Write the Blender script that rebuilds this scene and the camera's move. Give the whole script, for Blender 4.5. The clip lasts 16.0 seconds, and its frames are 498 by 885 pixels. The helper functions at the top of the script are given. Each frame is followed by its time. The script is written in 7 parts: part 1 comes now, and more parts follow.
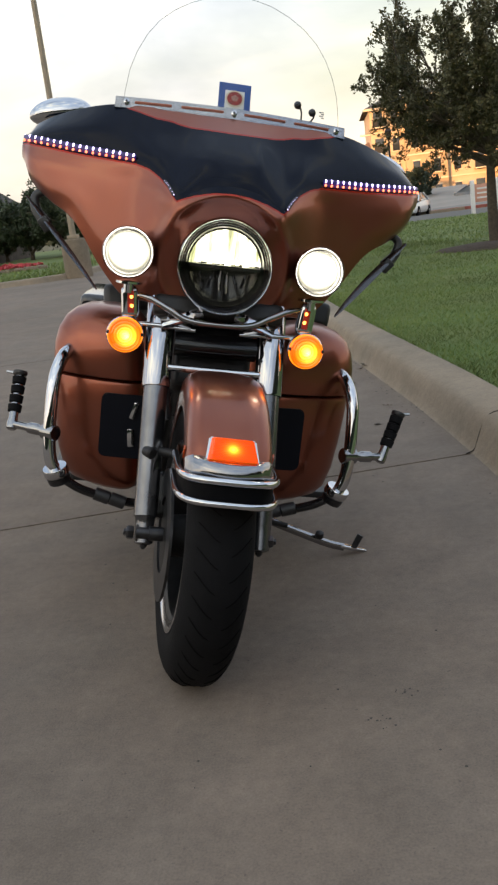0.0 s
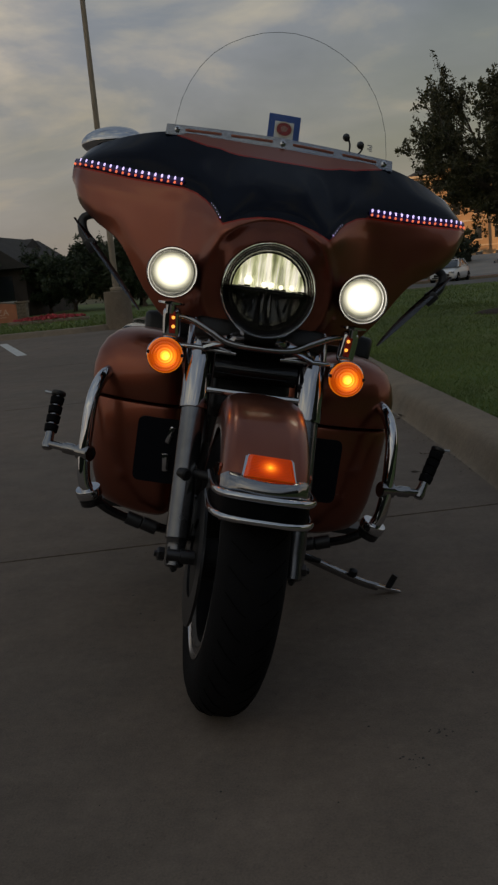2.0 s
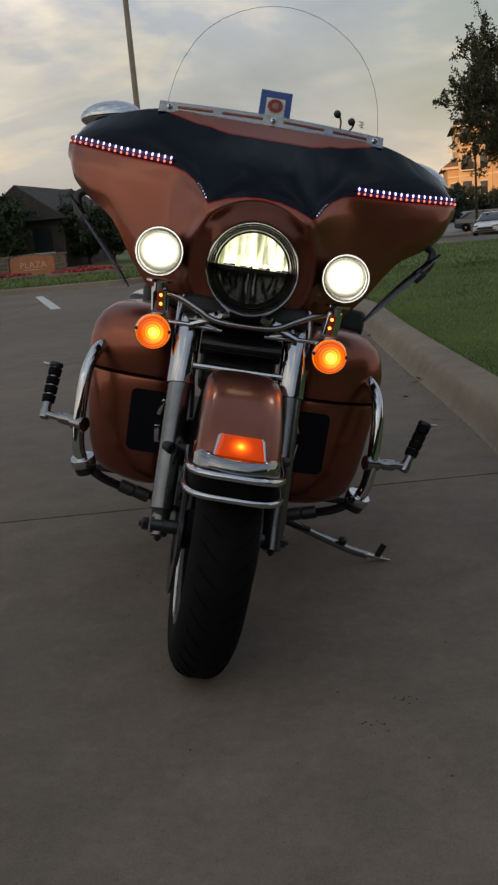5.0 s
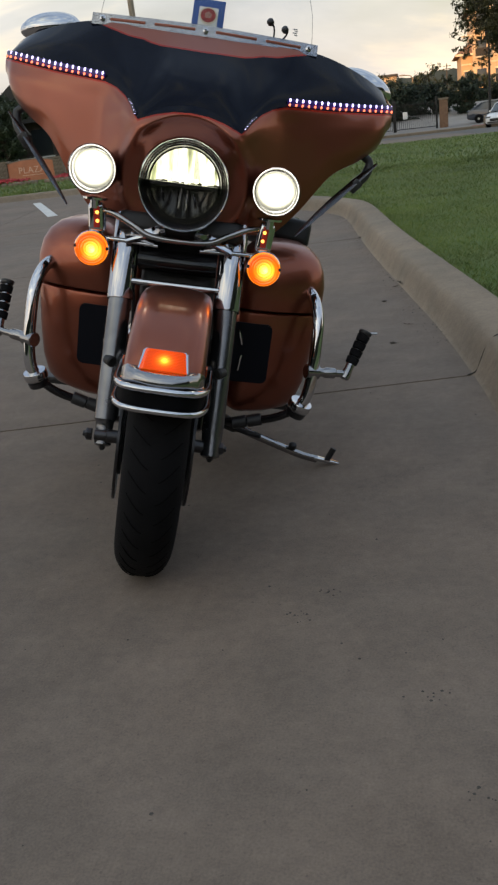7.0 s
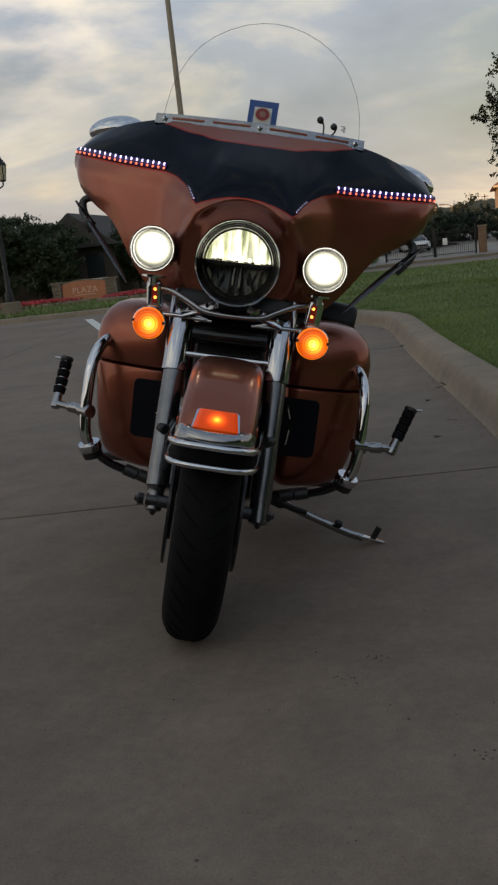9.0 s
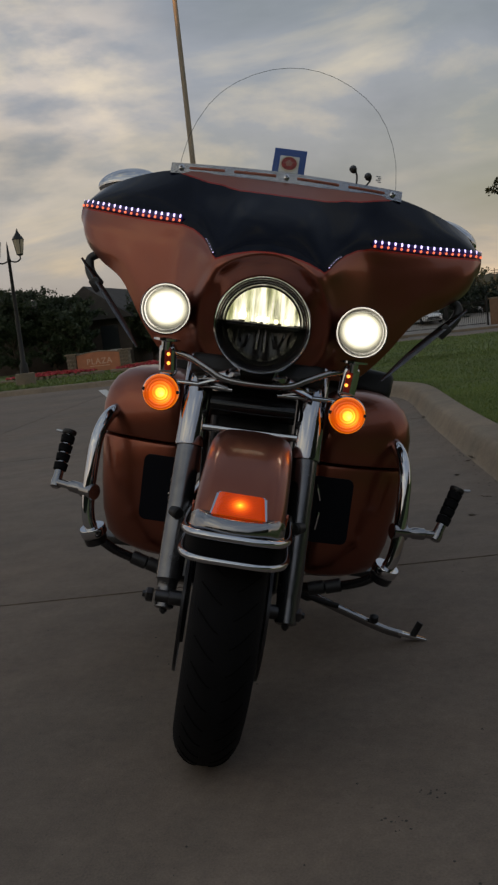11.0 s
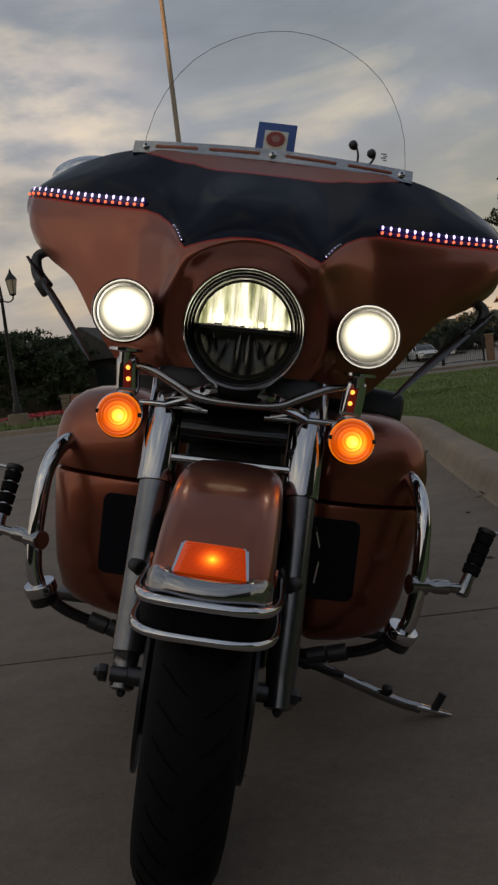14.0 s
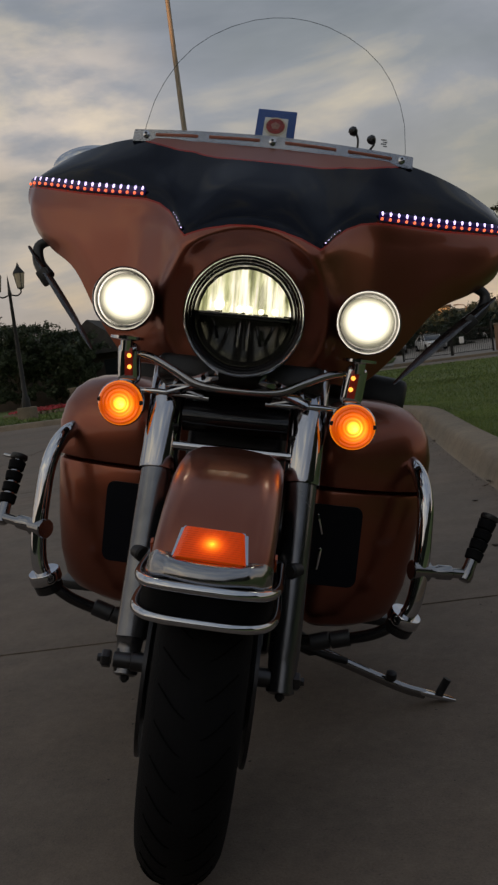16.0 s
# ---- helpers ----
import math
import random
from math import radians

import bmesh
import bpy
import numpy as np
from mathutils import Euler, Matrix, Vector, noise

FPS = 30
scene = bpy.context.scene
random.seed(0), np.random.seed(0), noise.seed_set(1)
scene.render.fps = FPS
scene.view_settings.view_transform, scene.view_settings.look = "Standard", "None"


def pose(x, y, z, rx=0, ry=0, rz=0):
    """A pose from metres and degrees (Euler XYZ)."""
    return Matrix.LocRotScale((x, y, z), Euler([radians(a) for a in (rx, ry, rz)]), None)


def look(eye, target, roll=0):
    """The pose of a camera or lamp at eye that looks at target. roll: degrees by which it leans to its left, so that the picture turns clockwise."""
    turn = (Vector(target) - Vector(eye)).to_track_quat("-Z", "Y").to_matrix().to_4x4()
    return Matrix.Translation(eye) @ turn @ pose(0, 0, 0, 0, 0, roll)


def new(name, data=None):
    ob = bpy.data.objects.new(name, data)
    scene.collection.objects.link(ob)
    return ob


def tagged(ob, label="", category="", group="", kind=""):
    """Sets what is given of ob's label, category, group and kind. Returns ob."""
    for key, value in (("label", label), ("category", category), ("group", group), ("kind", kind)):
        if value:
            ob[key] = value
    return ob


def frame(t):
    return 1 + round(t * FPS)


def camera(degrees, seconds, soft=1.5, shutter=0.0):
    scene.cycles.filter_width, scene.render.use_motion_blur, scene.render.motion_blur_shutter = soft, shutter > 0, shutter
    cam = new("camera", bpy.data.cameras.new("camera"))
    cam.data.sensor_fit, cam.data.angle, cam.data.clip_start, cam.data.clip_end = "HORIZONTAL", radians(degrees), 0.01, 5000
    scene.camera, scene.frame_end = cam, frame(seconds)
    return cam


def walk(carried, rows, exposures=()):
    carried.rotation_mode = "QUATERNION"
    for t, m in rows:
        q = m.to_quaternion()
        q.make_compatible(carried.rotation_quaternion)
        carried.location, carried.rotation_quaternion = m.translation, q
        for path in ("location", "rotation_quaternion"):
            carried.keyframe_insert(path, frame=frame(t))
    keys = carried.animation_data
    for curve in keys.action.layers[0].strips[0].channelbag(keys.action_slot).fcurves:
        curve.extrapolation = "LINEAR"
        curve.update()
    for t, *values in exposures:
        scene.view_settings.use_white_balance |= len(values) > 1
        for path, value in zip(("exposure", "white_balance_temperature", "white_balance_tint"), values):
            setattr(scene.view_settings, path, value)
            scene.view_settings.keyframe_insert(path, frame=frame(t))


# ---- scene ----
cam = camera(31.7, 16.0, soft=2.4)
PATH = [
    (0, (0.294, 0.083, 0.982), (0.068, 2.007, 0.484), -7.2),
    (0.5, (0.286, 0.096, 0.96), (0.017, 2.033, 0.542), -6.2),
    (1, (0.28, 0.095, 0.924), (-0.003, 2.042, 0.568), -6.7),
    (1.5, (0.277, 0.097, 0.907), (-0.02, 2.044, 0.559), -5.8),
    (2, (0.275, 0.096, 0.904), (-0.014, 2.042, 0.542), -5.3),
    (2.5, (0.283, 0.102, 0.888), (-0.013, 2.051, 0.552), -5.5),
    (3, (0.292, 0.093, 0.896), (-0.001, 2.046, 0.582), -5.2),
    (3.5, (0.313, 0.093, 0.874), (0.03, 2.04, 0.517), -5.1),
    (4, (0.352, 0.078, 0.927), (0.072, 2.013, 0.506), -5.1),
    (4.2, (0.356, 0.074, 0.975), (0.071, 2.004, 0.535), -4.9),
    (6.3, (0.594, 0.008, 0.916), (0.0615, 1.878, 0.428), -6.8),
    (6.5, (0.613, -0.002, 0.935), (0.0995, 1.862, 0.406), -7.1),
    (7, (0.606, 0.004, 0.977), (0.1875, 1.848, 0.312), -6.6),
    (7.5, (0.617, -0.052, 0.949), (0.1305, 1.782, 0.304), -10.1),
    (8, (0.594, -0.078, 0.915), (0.2175, 1.809, 0.355), -4.5),
    (8.5, (0.601, -0.092, 0.893), (0.1845, 1.82, 0.462), -5.5),
    (9, (0.594, -0.076, 0.877), (0.0965, 1.824, 0.477), -6.3),
    (9.5, (0.608, -0.071, 0.915), (0.0875, 1.83, 0.548), -5.9),
    (9.7, (0.609, -0.076, 0.916), (0.0805, 1.829, 0.583), -5.7),
    (11.8, (0.445, 0.473, 0.806), (-0.077, 2.390, 0.577), -7.1),
    (12, (0.453, 0.531, 0.798), (-0.090, 2.442, 0.567), -7.2),
    (12.5, (0.432, 0.565, 0.794), (-0.098, 2.483, 0.597), -6.8),
    (13, (0.433, 0.576, 0.796), (-0.061, 2.506, 0.617), -6.9),
    (13.5, (0.432, 0.577, 0.797), (-0.042, 2.511, 0.611), -6.9),
    (14, (0.427, 0.571, 0.798), (-0.074, 2.501, 0.647), -6.9),
    (14.5, (0.431, 0.570, 0.798), (-0.096, 2.494, 0.657), -7.1),
    (15, (0.430, 0.579, 0.798), (-0.086, 2.505, 0.638), -7.2),
    (15.5, (0.434, 0.581, 0.788), (-0.098, 2.502, 0.625), -7.4),
    (16, (0.441, 0.568, 0.788), (-0.082, 2.491, 0.621), -7.4),
]
STOPS = [(0, 1.26), (0.5, 0.84), (1, 0.66), (1.5, 0.30), (2, -0.78), (2.5, -1.42), (3, -1.42), (3.5, -0.25), (4, 0.15), (6.5, 0.38), (7, 0.80), (7.5, 1.46), (8, 0.98), (8.5, 0.74), (9, 0.15), (9.5, -0.35), (12, -0.18), (14.5, -0.28), (16, -0.32)]
EXPOSURE = [(t, e, *((6950, 15) if t < 5 else (6720, 14) if t < 11 else (7150, 18))) for t, e in STOPS]
walk(cam, [(t, look(eye, target, roll)) for t, eye, target, roll in PATH], EXPOSURE)

# ---------------------------------------------------------------- light
world = bpy.data.worlds.new("evening_sky")
scene.world = world
world.use_nodes = True
SUN_AZ, SUN_EL = 205.0, 5.0     # degrees from +y clockwise; low evening sun behind the camera


def build_sky():
    nt = world.node_tree
    nt.nodes.clear()
    out = nt.nodes.new("ShaderNodeOutputWorld")
    bg = nt.nodes.new("ShaderNodeBackground")
    sky = nt.nodes.new("ShaderNodeTexSky")
    sky.sky_type, sky.sun_disc = "NISHITA", False
    sky.sun_elevation, sky.sun_rotation = radians(SUN_EL), radians(SUN_AZ)
    sky.air_density, sky.dust_density = 1.2, 2.0
    gain = nt.nodes.new("ShaderNodeVectorMath")
    gain.operation = "SCALE"
    gain.inputs["Scale"].default_value = 0.12
    nt.links.new(sky.outputs[0], gain.inputs[0])
    tc = nt.nodes.new("ShaderNodeTexCoord")
    mp = nt.nodes.new("ShaderNodeMapping")
    mp.inputs["Scale"].default_value = (1.6, 1.6, 4.5)
    mp.inputs["Rotation"].default_value = (0.15, 0.1, 0.4)
    nt.links.new(tc.outputs["Generated"], mp.inputs["Vector"])
    n1 = nt.nodes.new("ShaderNodeTexNoise")
    n1.inputs["Scale"].default_value, n1.inputs["Detail"].default_value, n1.inputs["Roughness"].default_value = 1.7, 9, 0.55
    n1.inputs["Distortion"].default_value = 0.4
    nt.links.new(mp.outputs[0], n1.inputs["Vector"])
    sep = nt.nodes.new("ShaderNodeSeparateXYZ")
    nt.links.new(tc.outputs["Generated"], sep.inputs[0])
    # cloud colour: warm towards the horizon, cool grey above
    up = nt.nodes.new("ShaderNodeValToRGB")
    up.color_ramp.elements[0].position, up.color_ramp.elements[0].color = 0.0, (0.56, 0.505, 0.44, 1)
    up.color_ramp.elements[1].position, up.color_ramp.elements[1].color = 0.62, (0.33, 0.42, 0.525, 1)
    e = up.color_ramp.elements.new(0.13)
    e.color = (0.52, 0.52, 0.50, 1)
    e = up.color_ramp.elements.new(0.27)
    e.color = (0.40, 0.455, 0.515, 1)
    nt.links.new(sep.outputs["Z"], up.inputs["Fac"])
    # broken lighter cloud
    lit = nt.nodes.new("ShaderNodeValToRGB")
    lit.color_ramp.elements[0].position, lit.color_ramp.elements[0].color = 0.34, (0.70, 0.74, 0.80, 1)
    lit.color_ramp.elements[1].position, lit.color_ramp.elements[1].color = 0.66, (1.75, 1.52, 1.16, 1)
    e = lit.color_ramp.elements.new(0.53)
    e.color = (0.98, 1.0, 1.02, 1)
    nt.links.new(n1.outputs[0], lit.inputs["Fac"])
    cl = nt.nodes.new("ShaderNodeMix")
    cl.data_type, cl.blend_type = "RGBA", "MULTIPLY"
    cl.inputs[0].default_value = 1.0
    nt.links.new(up.outputs[0], cl.inputs[6])
    nt.links.new(lit.outputs[0], cl.inputs[7])
    # cloud on the side of the low sun is brighter and warmer
    near = nt.nodes.new("ShaderNodeVectorMath")
    near.operation = "DOT_PRODUCT"
    near.inputs[1].default_value = (math.sin(radians(SUN_AZ)) * 0.90, math.cos(radians(SUN_AZ)) * 0.90, 0.43)
    nt.links.new(tc.outputs["Generated"], near.inputs[0])
    side = nt.nodes.new("ShaderNodeValToRGB")
    side.color_ramp.elements[0].position, side.color_ramp.elements[0].color = 0.25, (1, 1, 1, 1)
    side.color_ramp.elements[1].position, side.color_ramp.elements[1].color = 1.0, (2.1, 1.86, 1.52, 1)
    e = side.color_ramp.elements.new(0.65)
    e.color = (1.2, 1.17, 1.12, 1)
    nt.links.new(near.outputs["Value"], side.inputs["Fac"])
    glow = nt.nodes.new("ShaderNodeMix")
    glow.data_type, glow.blend_type = "RGBA", "MULTIPLY"
    glow.inputs[0].default_value = 1.0
    nt.links.new(cl.outputs[2], glow.inputs[6])
    nt.links.new(side.outputs[0], glow.inputs[7])
    # a bank of sunlit cloud low in the north-west, and a thin bright streak beside it

    def ranged(value, lo, hi, a=0.0, b=1.0):
        m = nt.nodes.new("ShaderNodeMapRange")
        m.interpolation_type = "SMOOTHSTEP"
        for key, v in (("From Min", lo), ("From Max", hi), ("To Min", a), ("To Max", b)):
            m.inputs[key].default_value = v
        nt.links.new(value, m.inputs["Value"])
        return m.outputs[0]

    def maths(op, p, q):
        m = nt.nodes.new("ShaderNodeMath")
        m.operation = op
        for k, v in enumerate((p, q)):
            if isinstance(v, float):
                m.inputs[k].default_value = v
            else:
                nt.links.new(v, m.inputs[k])
        return m.outputs[0]
    tuft = nt.nodes.new("ShaderNodeTexNoise")
    tuft.inputs["Scale"].default_value, tuft.inputs["Detail"].default_value, tuft.inputs["Roughness"].default_value = 6.5, 6, 0.5
    nt.links.new(mp.outputs[0], tuft.inputs["Vector"])
    puffs = ranged(tuft.outputs[0], 0.32, 0.66)
    bank = nt.nodes.new("ShaderNodeVectorMath")
    bank.operation = "DOT_PRODUCT"
    bank.inputs[1].default_value = (-0.424, 0.864, 0.272)
    nt.links.new(tc.outputs["Generated"], bank.inputs[0])
    bank_mask = maths("MULTIPLY", ranged(bank.outputs["Value"], 0.985, 0.9995), puffs)
    off = maths("ABSOLUTE", maths("SUBTRACT", maths("SUBTRACT", sep.outputs["Z"], maths("MULTIPLY", sep.outputs["X"], 0.11)), 0.158), 0.0)
    streak = maths("MULTIPLY", ranged(off, 0.0, 0.011, 1.0, 0.0), maths("MULTIPLY", ranged(sep.outputs["X"], -0.17, -0.06), ranged(sep.outputs["Y"], 0.6, 0.9)))
    streak_mask = maths("MULTIPLY", maths("MULTIPLY", streak, puffs), 0.28)
    sunlit = nt.nodes.new("ShaderNodeMix")
    sunlit.data_type, sunlit.blend_type = "RGBA", "ADD"
    sunlit.inputs[7].default_value = (0.36, 0.275, 0.15, 1)
    nt.links.new(maths("MAXIMUM", bank_mask, streak_mask), sunlit.inputs[0])
    nt.links.new(glow.outputs[2], sunlit.inputs[6])
    # where the cloud thins the clear sky shows
    n2 = nt.nodes.new("ShaderNodeTexNoise")
    n2.inputs["Scale"].default_value, n2.inputs["Detail"].default_value = 1.1, 5
    nt.links.new(mp.outputs[0], n2.inputs["Vector"])
    thin = nt.nodes.new("ShaderNodeMapRange")
    thin.inputs["From Min"].default_value, thin.inputs["From Max"].default_value = 0.5, 0.72
    thin.inputs["To Min"].default_value, thin.inputs["To Max"].default_value = 0.92, 0.42
    nt.links.new(n2.outputs[0], thin.inputs["Value"])
    mix = nt.nodes.new("ShaderNodeMix")
    mix.data_type = "RGBA"
    nt.links.new(thin.outputs[0], mix.inputs[0])
    nt.links.new(gain.outputs[0], mix.inputs[6])
    nt.links.new(sunlit.outputs[2], mix.inputs[7])
    nt.links.new(mix.outputs[2], bg.inputs["Color"])
    bg.inputs["Strength"].default_value = 1.0
    nt.links.new(bg.outputs[0], out.inputs["Surface"])


build_sky()
sun = new("sun", bpy.data.lights.new("sun", "SUN"))
sun.data.energy, sun.data.angle, sun.data.color = 3.2, radians(0.6), (1.0, 0.55, 0.24)
az, el = radians(SUN_AZ), radians(SUN_EL)
sun.matrix_world = look((math.sin(az) * math.cos(el) * 100, math.cos(az) * math.cos(el) * 100, math.sin(el) * 100), (0, 0, 0))


# ---------------------------------------------------------------- materials
def mat(name, color=(0.5, 0.5, 0.5), rough=0.5, metal=0.0, coat=0.0, vary=0.0, vscale=8.0, bump=0.0, bscale=60.0, spec=0.5,
        color2=None, detail=6, rvary=0.0, emit=None, strength=0.0, speckle=0.0, sscale=150.0, flake=0.0):
    m = bpy.data.materials.new(name)
    m.use_nodes = True
    nt = m.node_tree
    b = nt.nodes["Principled BSDF"]
    b.inputs["Base Color"].default_value = (*color, 1)
    b.inputs["Roughness"].default_value, b.inputs["Metallic"].default_value = rough, metal
    b.inputs["Coat Weight"].default_value, b.inputs["Coat Roughness"].default_value = coat, 0.06
    b.inputs["Specular IOR Level"].default_value = spec
    if vary or bump or rvary or speckle:
        tc = nt.nodes.new("ShaderNodeTexCoord")
        n1 = nt.nodes.new("ShaderNodeTexNoise")
        n1.inputs["Scale"].default_value, n1.inputs["Detail"].default_value = vscale, detail
        nt.links.new(tc.outputs["Object"], n1.inputs["Vector"])
        n2 = nt.nodes.new("ShaderNodeTexNoise")
        n2.inputs["Scale"].default_value, n2.inputs["Detail"].default_value = bscale, 4
        nt.links.new(tc.outputs["Object"], n2.inputs["Vector"])
        if vary or speckle:
            mx = nt.nodes.new("ShaderNodeMix")
            mx.data_type = "RGBA"
            c2 = color2 or tuple(c * (1 - vary) for c in color)
            mx.inputs[6].default_value, mx.inputs[7].default_value = (*color, 1), (*c2, 1)
            mr = nt.nodes.new("ShaderNodeMapRange")
            mr.inputs["From Min"].default_value, mr.inputs["From Max"].default_value = 0.35, 0.68
            nt.links.new(n1.outputs[0], mr.inputs["Value"])
            nt.links.new(mr.outputs[0], mx.inputs[0])
            last = mx.outputs[2]
            if speckle:
                n3 = nt.nodes.new("ShaderNodeTexNoise")
                n3.inputs["Scale"].default_value, n3.inputs["Detail"].default_value = sscale, 3
                nt.links.new(tc.outputs["Object"], n3.inputs["Vector"])
                m3 = nt.nodes.new("ShaderNodeMapRange")
                m3.inputs["From Min"].default_value, m3.inputs["From Max"].default_value = 0.3, 0.7
                m3.inputs["To Min"].default_value, m3.inputs["To Max"].default_value = 1 - speckle, 1 + speckle
                nt.links.new(n3.outputs[0], m3.inputs["Value"])
                mul = nt.nodes.new("ShaderNodeVectorMath")
                mul.operation = "SCALE"
                nt.links.new(last, mul.inputs[0])
                nt.links.new(m3.outputs[0], mul.inputs["Scale"])
                last = mul.outputs[0]
            nt.links.new(last, b.inputs["Base Color"])
        if rvary:
            mr = nt.nodes.new("ShaderNodeMapRange")
            mr.inputs["To Min"].default_value, mr.inputs["To Max"].default_value = max(rough - rvary, 0.01), min(rough + rvary, 1)
            nt.links.new(n1.outputs[0], mr.inputs["Value"])
            nt.links.new(mr.outputs[0], b.inputs["Roughness"])
        if bump:
            bp = nt.nodes.new("ShaderNodeBump")
            bp.inputs["Strength"].default_value, bp.inputs["Distance"].default_value = bump, 0.01
            nt.links.new(n2.outputs[0], bp.inputs["Height"])
            nt.links.new(bp.outputs[0], b.inputs["Normal"])
    if flake:
        # metal flake under the clear coat: tiny tilts of the surface
        tc = nt.nodes.new("ShaderNodeTexCoord")
        fl = nt.nodes.new("ShaderNodeTexNoise")
        fl.inputs["Scale"].default_value, fl.inputs["Detail"].default_value = 900, 1
        nt.links.new(tc.outputs["Object"], fl.inputs["Vector"])
        bp = nt.nodes.new("ShaderNodeBump")
        bp.inputs["Strength"].default_value, bp.inputs["Distance"].default_value = flake, 0.001
        nt.links.new(fl.outputs[0], bp.inputs["Height"])
        nt.links.new(bp.outputs[0], b.inputs["Normal"])
    if emit:
        b.inputs["Emission Color"].default_value, b.inputs["Emission Strength"].default_value = (*emit, 1), strength
    return m


COPPER, BLACK, RED = (0.262, 0.078, 0.046), (0.002, 0.003, 0.009), (0.36, 0.03, 0.015)


def fairing_paint():
    """Two-tone paint: copper below, black above, with a fine red stripe where they meet."""
    m = mat("two_tone_paint", COPPER, 0.30, 0.85, coat=0.5)
    nt = m.node_tree
    b = nt.nodes["Principled BSDF"]
    at = nt.nodes.new("ShaderNodeAttribute")
    at.attribute_name = "paint"
    ramp = nt.nodes.new("ShaderNodeMapRange")
    ramp.inputs["From Min"].default_value, ramp.inputs["From Max"].default_value = -0.1, 0.1
    nt.links.new(at.outputs["Fac"], ramp.inputs["Value"])
    cr = nt.nodes.new("ShaderNodeValToRGB")
    cr.color_ramp.interpolation = "CONSTANT"
    cr.color_ramp.elements[0].color = (*COPPER, 1)
    e1 = cr.color_ramp.elements.new(0.478)
    e1.color = (*RED, 1)
    e2 = cr.color_ramp.elements.new(0.5)
    e2.color = (*BLACK, 1)
    cr.color_ramp.elements[-1].position, cr.color_ramp.elements[-1].color = 1.0, (*BLACK, 1)
    nt.links.new(ramp.outputs[0], cr.inputs["Fac"])
    nt.links.new(cr.outputs[0], b.inputs["Base Color"])
    mr = nt.nodes.new("ShaderNodeMapRange")
    mr.inputs["From Min"].default_value, mr.inputs["From Max"].default_value = -0.004, 0.0
    mr.inputs["To Min"].default_value, mr.inputs["To Max"].default_value = 0.85, 0.0
    nt.links.new(at.outputs["Fac"], mr.inputs["Value"])
    nt.links.new(mr.outputs[0], b.inputs["Metallic"])
    for name, lo, hi in (("Coat Weight", 0.5, 0.0), ("Roughness", 0.34, 0.06), ("Specular IOR Level", 0.5, 0.13)):
        k = nt.nodes.new("ShaderNodeMapRange")
        k.inputs["From Min"].default_value, k.inputs["From Max"].default_value = -0.004, 0.0
        k.inputs["To Min"].default_value, k.inputs["To Max"].default_value = lo, hi
        nt.links.new(at.outputs["Fac"], k.inputs["Value"])
        nt.links.new(k.outputs[0], b.inputs[name])
    return m


M_PAINT2 = fairing_paint()
M_COPPER = mat("copper_metallic_paint", COPPER, 0.33, 0.92, coat=0.42, vary=0.12, vscale=3, rvary=0.03, flake=0.07)
M_CHROME = mat("chrome", (0.56, 0.57, 0.60), 0.05, 1.0, rvary=0.012, vscale=12)
M_TUBE = mat("chrome_tube", (0.40, 0.41, 0.45), 0.09, 1.0)
M_CHROME_DULL = mat("brushed_aluminium", (0.46, 0.46, 0.47), 0.33, 1.0, vary=0.2, vscale=14, rvary=0.1)
M_SMOKED_METAL = mat("smoked_mirror", (0.20, 0.20, 0.21), 0.12, 0.9, vary=0.3, vscale=10)
M_CLAMP = mat("polished_aluminium", (0.50, 0.51, 0.54), 0.2, 1.0, vary=0.1, vscale=14)
M_STEEL = mat("fork_alloy", (0.18, 0.185, 0.20), 0.24, 0.95, vary=0.25, vscale=20, rvary=0.1)
M_BLACK = mat("black_plastic", (0.018, 0.018, 0.02), 0.42, 0.0, vary=0.2, vscale=20, bump=0.05, bscale=200)
M_GLOSS_BLACK = mat("gloss_black", (0.012, 0.012, 0.014), 0.12, 0.0, coat=0.6, vary=0.2)
M_BAND = mat("bumper_rubber", (0.006, 0.006, 0.008), 0.5, 0.0, spec=0.12, vary=0.3, vscale=20)
M_AXLE = mat("dull_steel", (0.075, 0.075, 0.08), 0.36, 0.9, vary=0.3, vscale=30)
M_DARK = mat("dark_metal", (0.03, 0.03, 0.032), 0.5, 0.5, vary=0.4, vscale=30)
M_RUBBER = mat("tyre_rubber", (0.009, 0.009, 0.010), 0.75, 0.0, spec=0.08, vary=0.35, vscale=12, bump=0.15, bscale=180)
M_AMBER = mat("amber_lens", (0.75, 0.16, 0.01), 0.18, 0.0, coat=0.5, emit=(1.0, 0.22, 0.01), strength=0.9)
M_AMBER_HOT = mat("amber_bulb", (0.9, 0.5, 0.1), 0.3, emit=(1.0, 0.42, 0.06), strength=2.4)
M_AMBER_DIM = mat("amber_marker_lens", (0.7, 0.10, 0.01), 0.2, coat=0.5, emit=(1.0, 0.14, 0.01), strength=0.35)
M_REFLECTOR = mat("amber_reflector", (0.45, 0.07, 0.01), 0.2, coat=0.5)
M_CHIP = mat("lit_chip", (0.8, 0.8, 0.7), 0.2, emit=(1.0, 0.98, 0.68), strength=3.0)
M_LEDSTRIP = mat("led_violet", (0.5, 0.5, 0.6), 0.3, emit=(0.62, 0.52, 1.0), strength=2.4)
# backing tape, given a faint violet emission as the LEDs' halo
M_STRIP = mat("led_halo_tape", (0.014, 0.010, 0.04), 0.3, emit=(0.10, 0.04, 0.9), strength=0.04)
M_LEDSTRIP2 = mat("led_amber", (0.6, 0.4, 0.3), 0.3, emit=(1.0, 0.16, 0.05), strength=1.5)
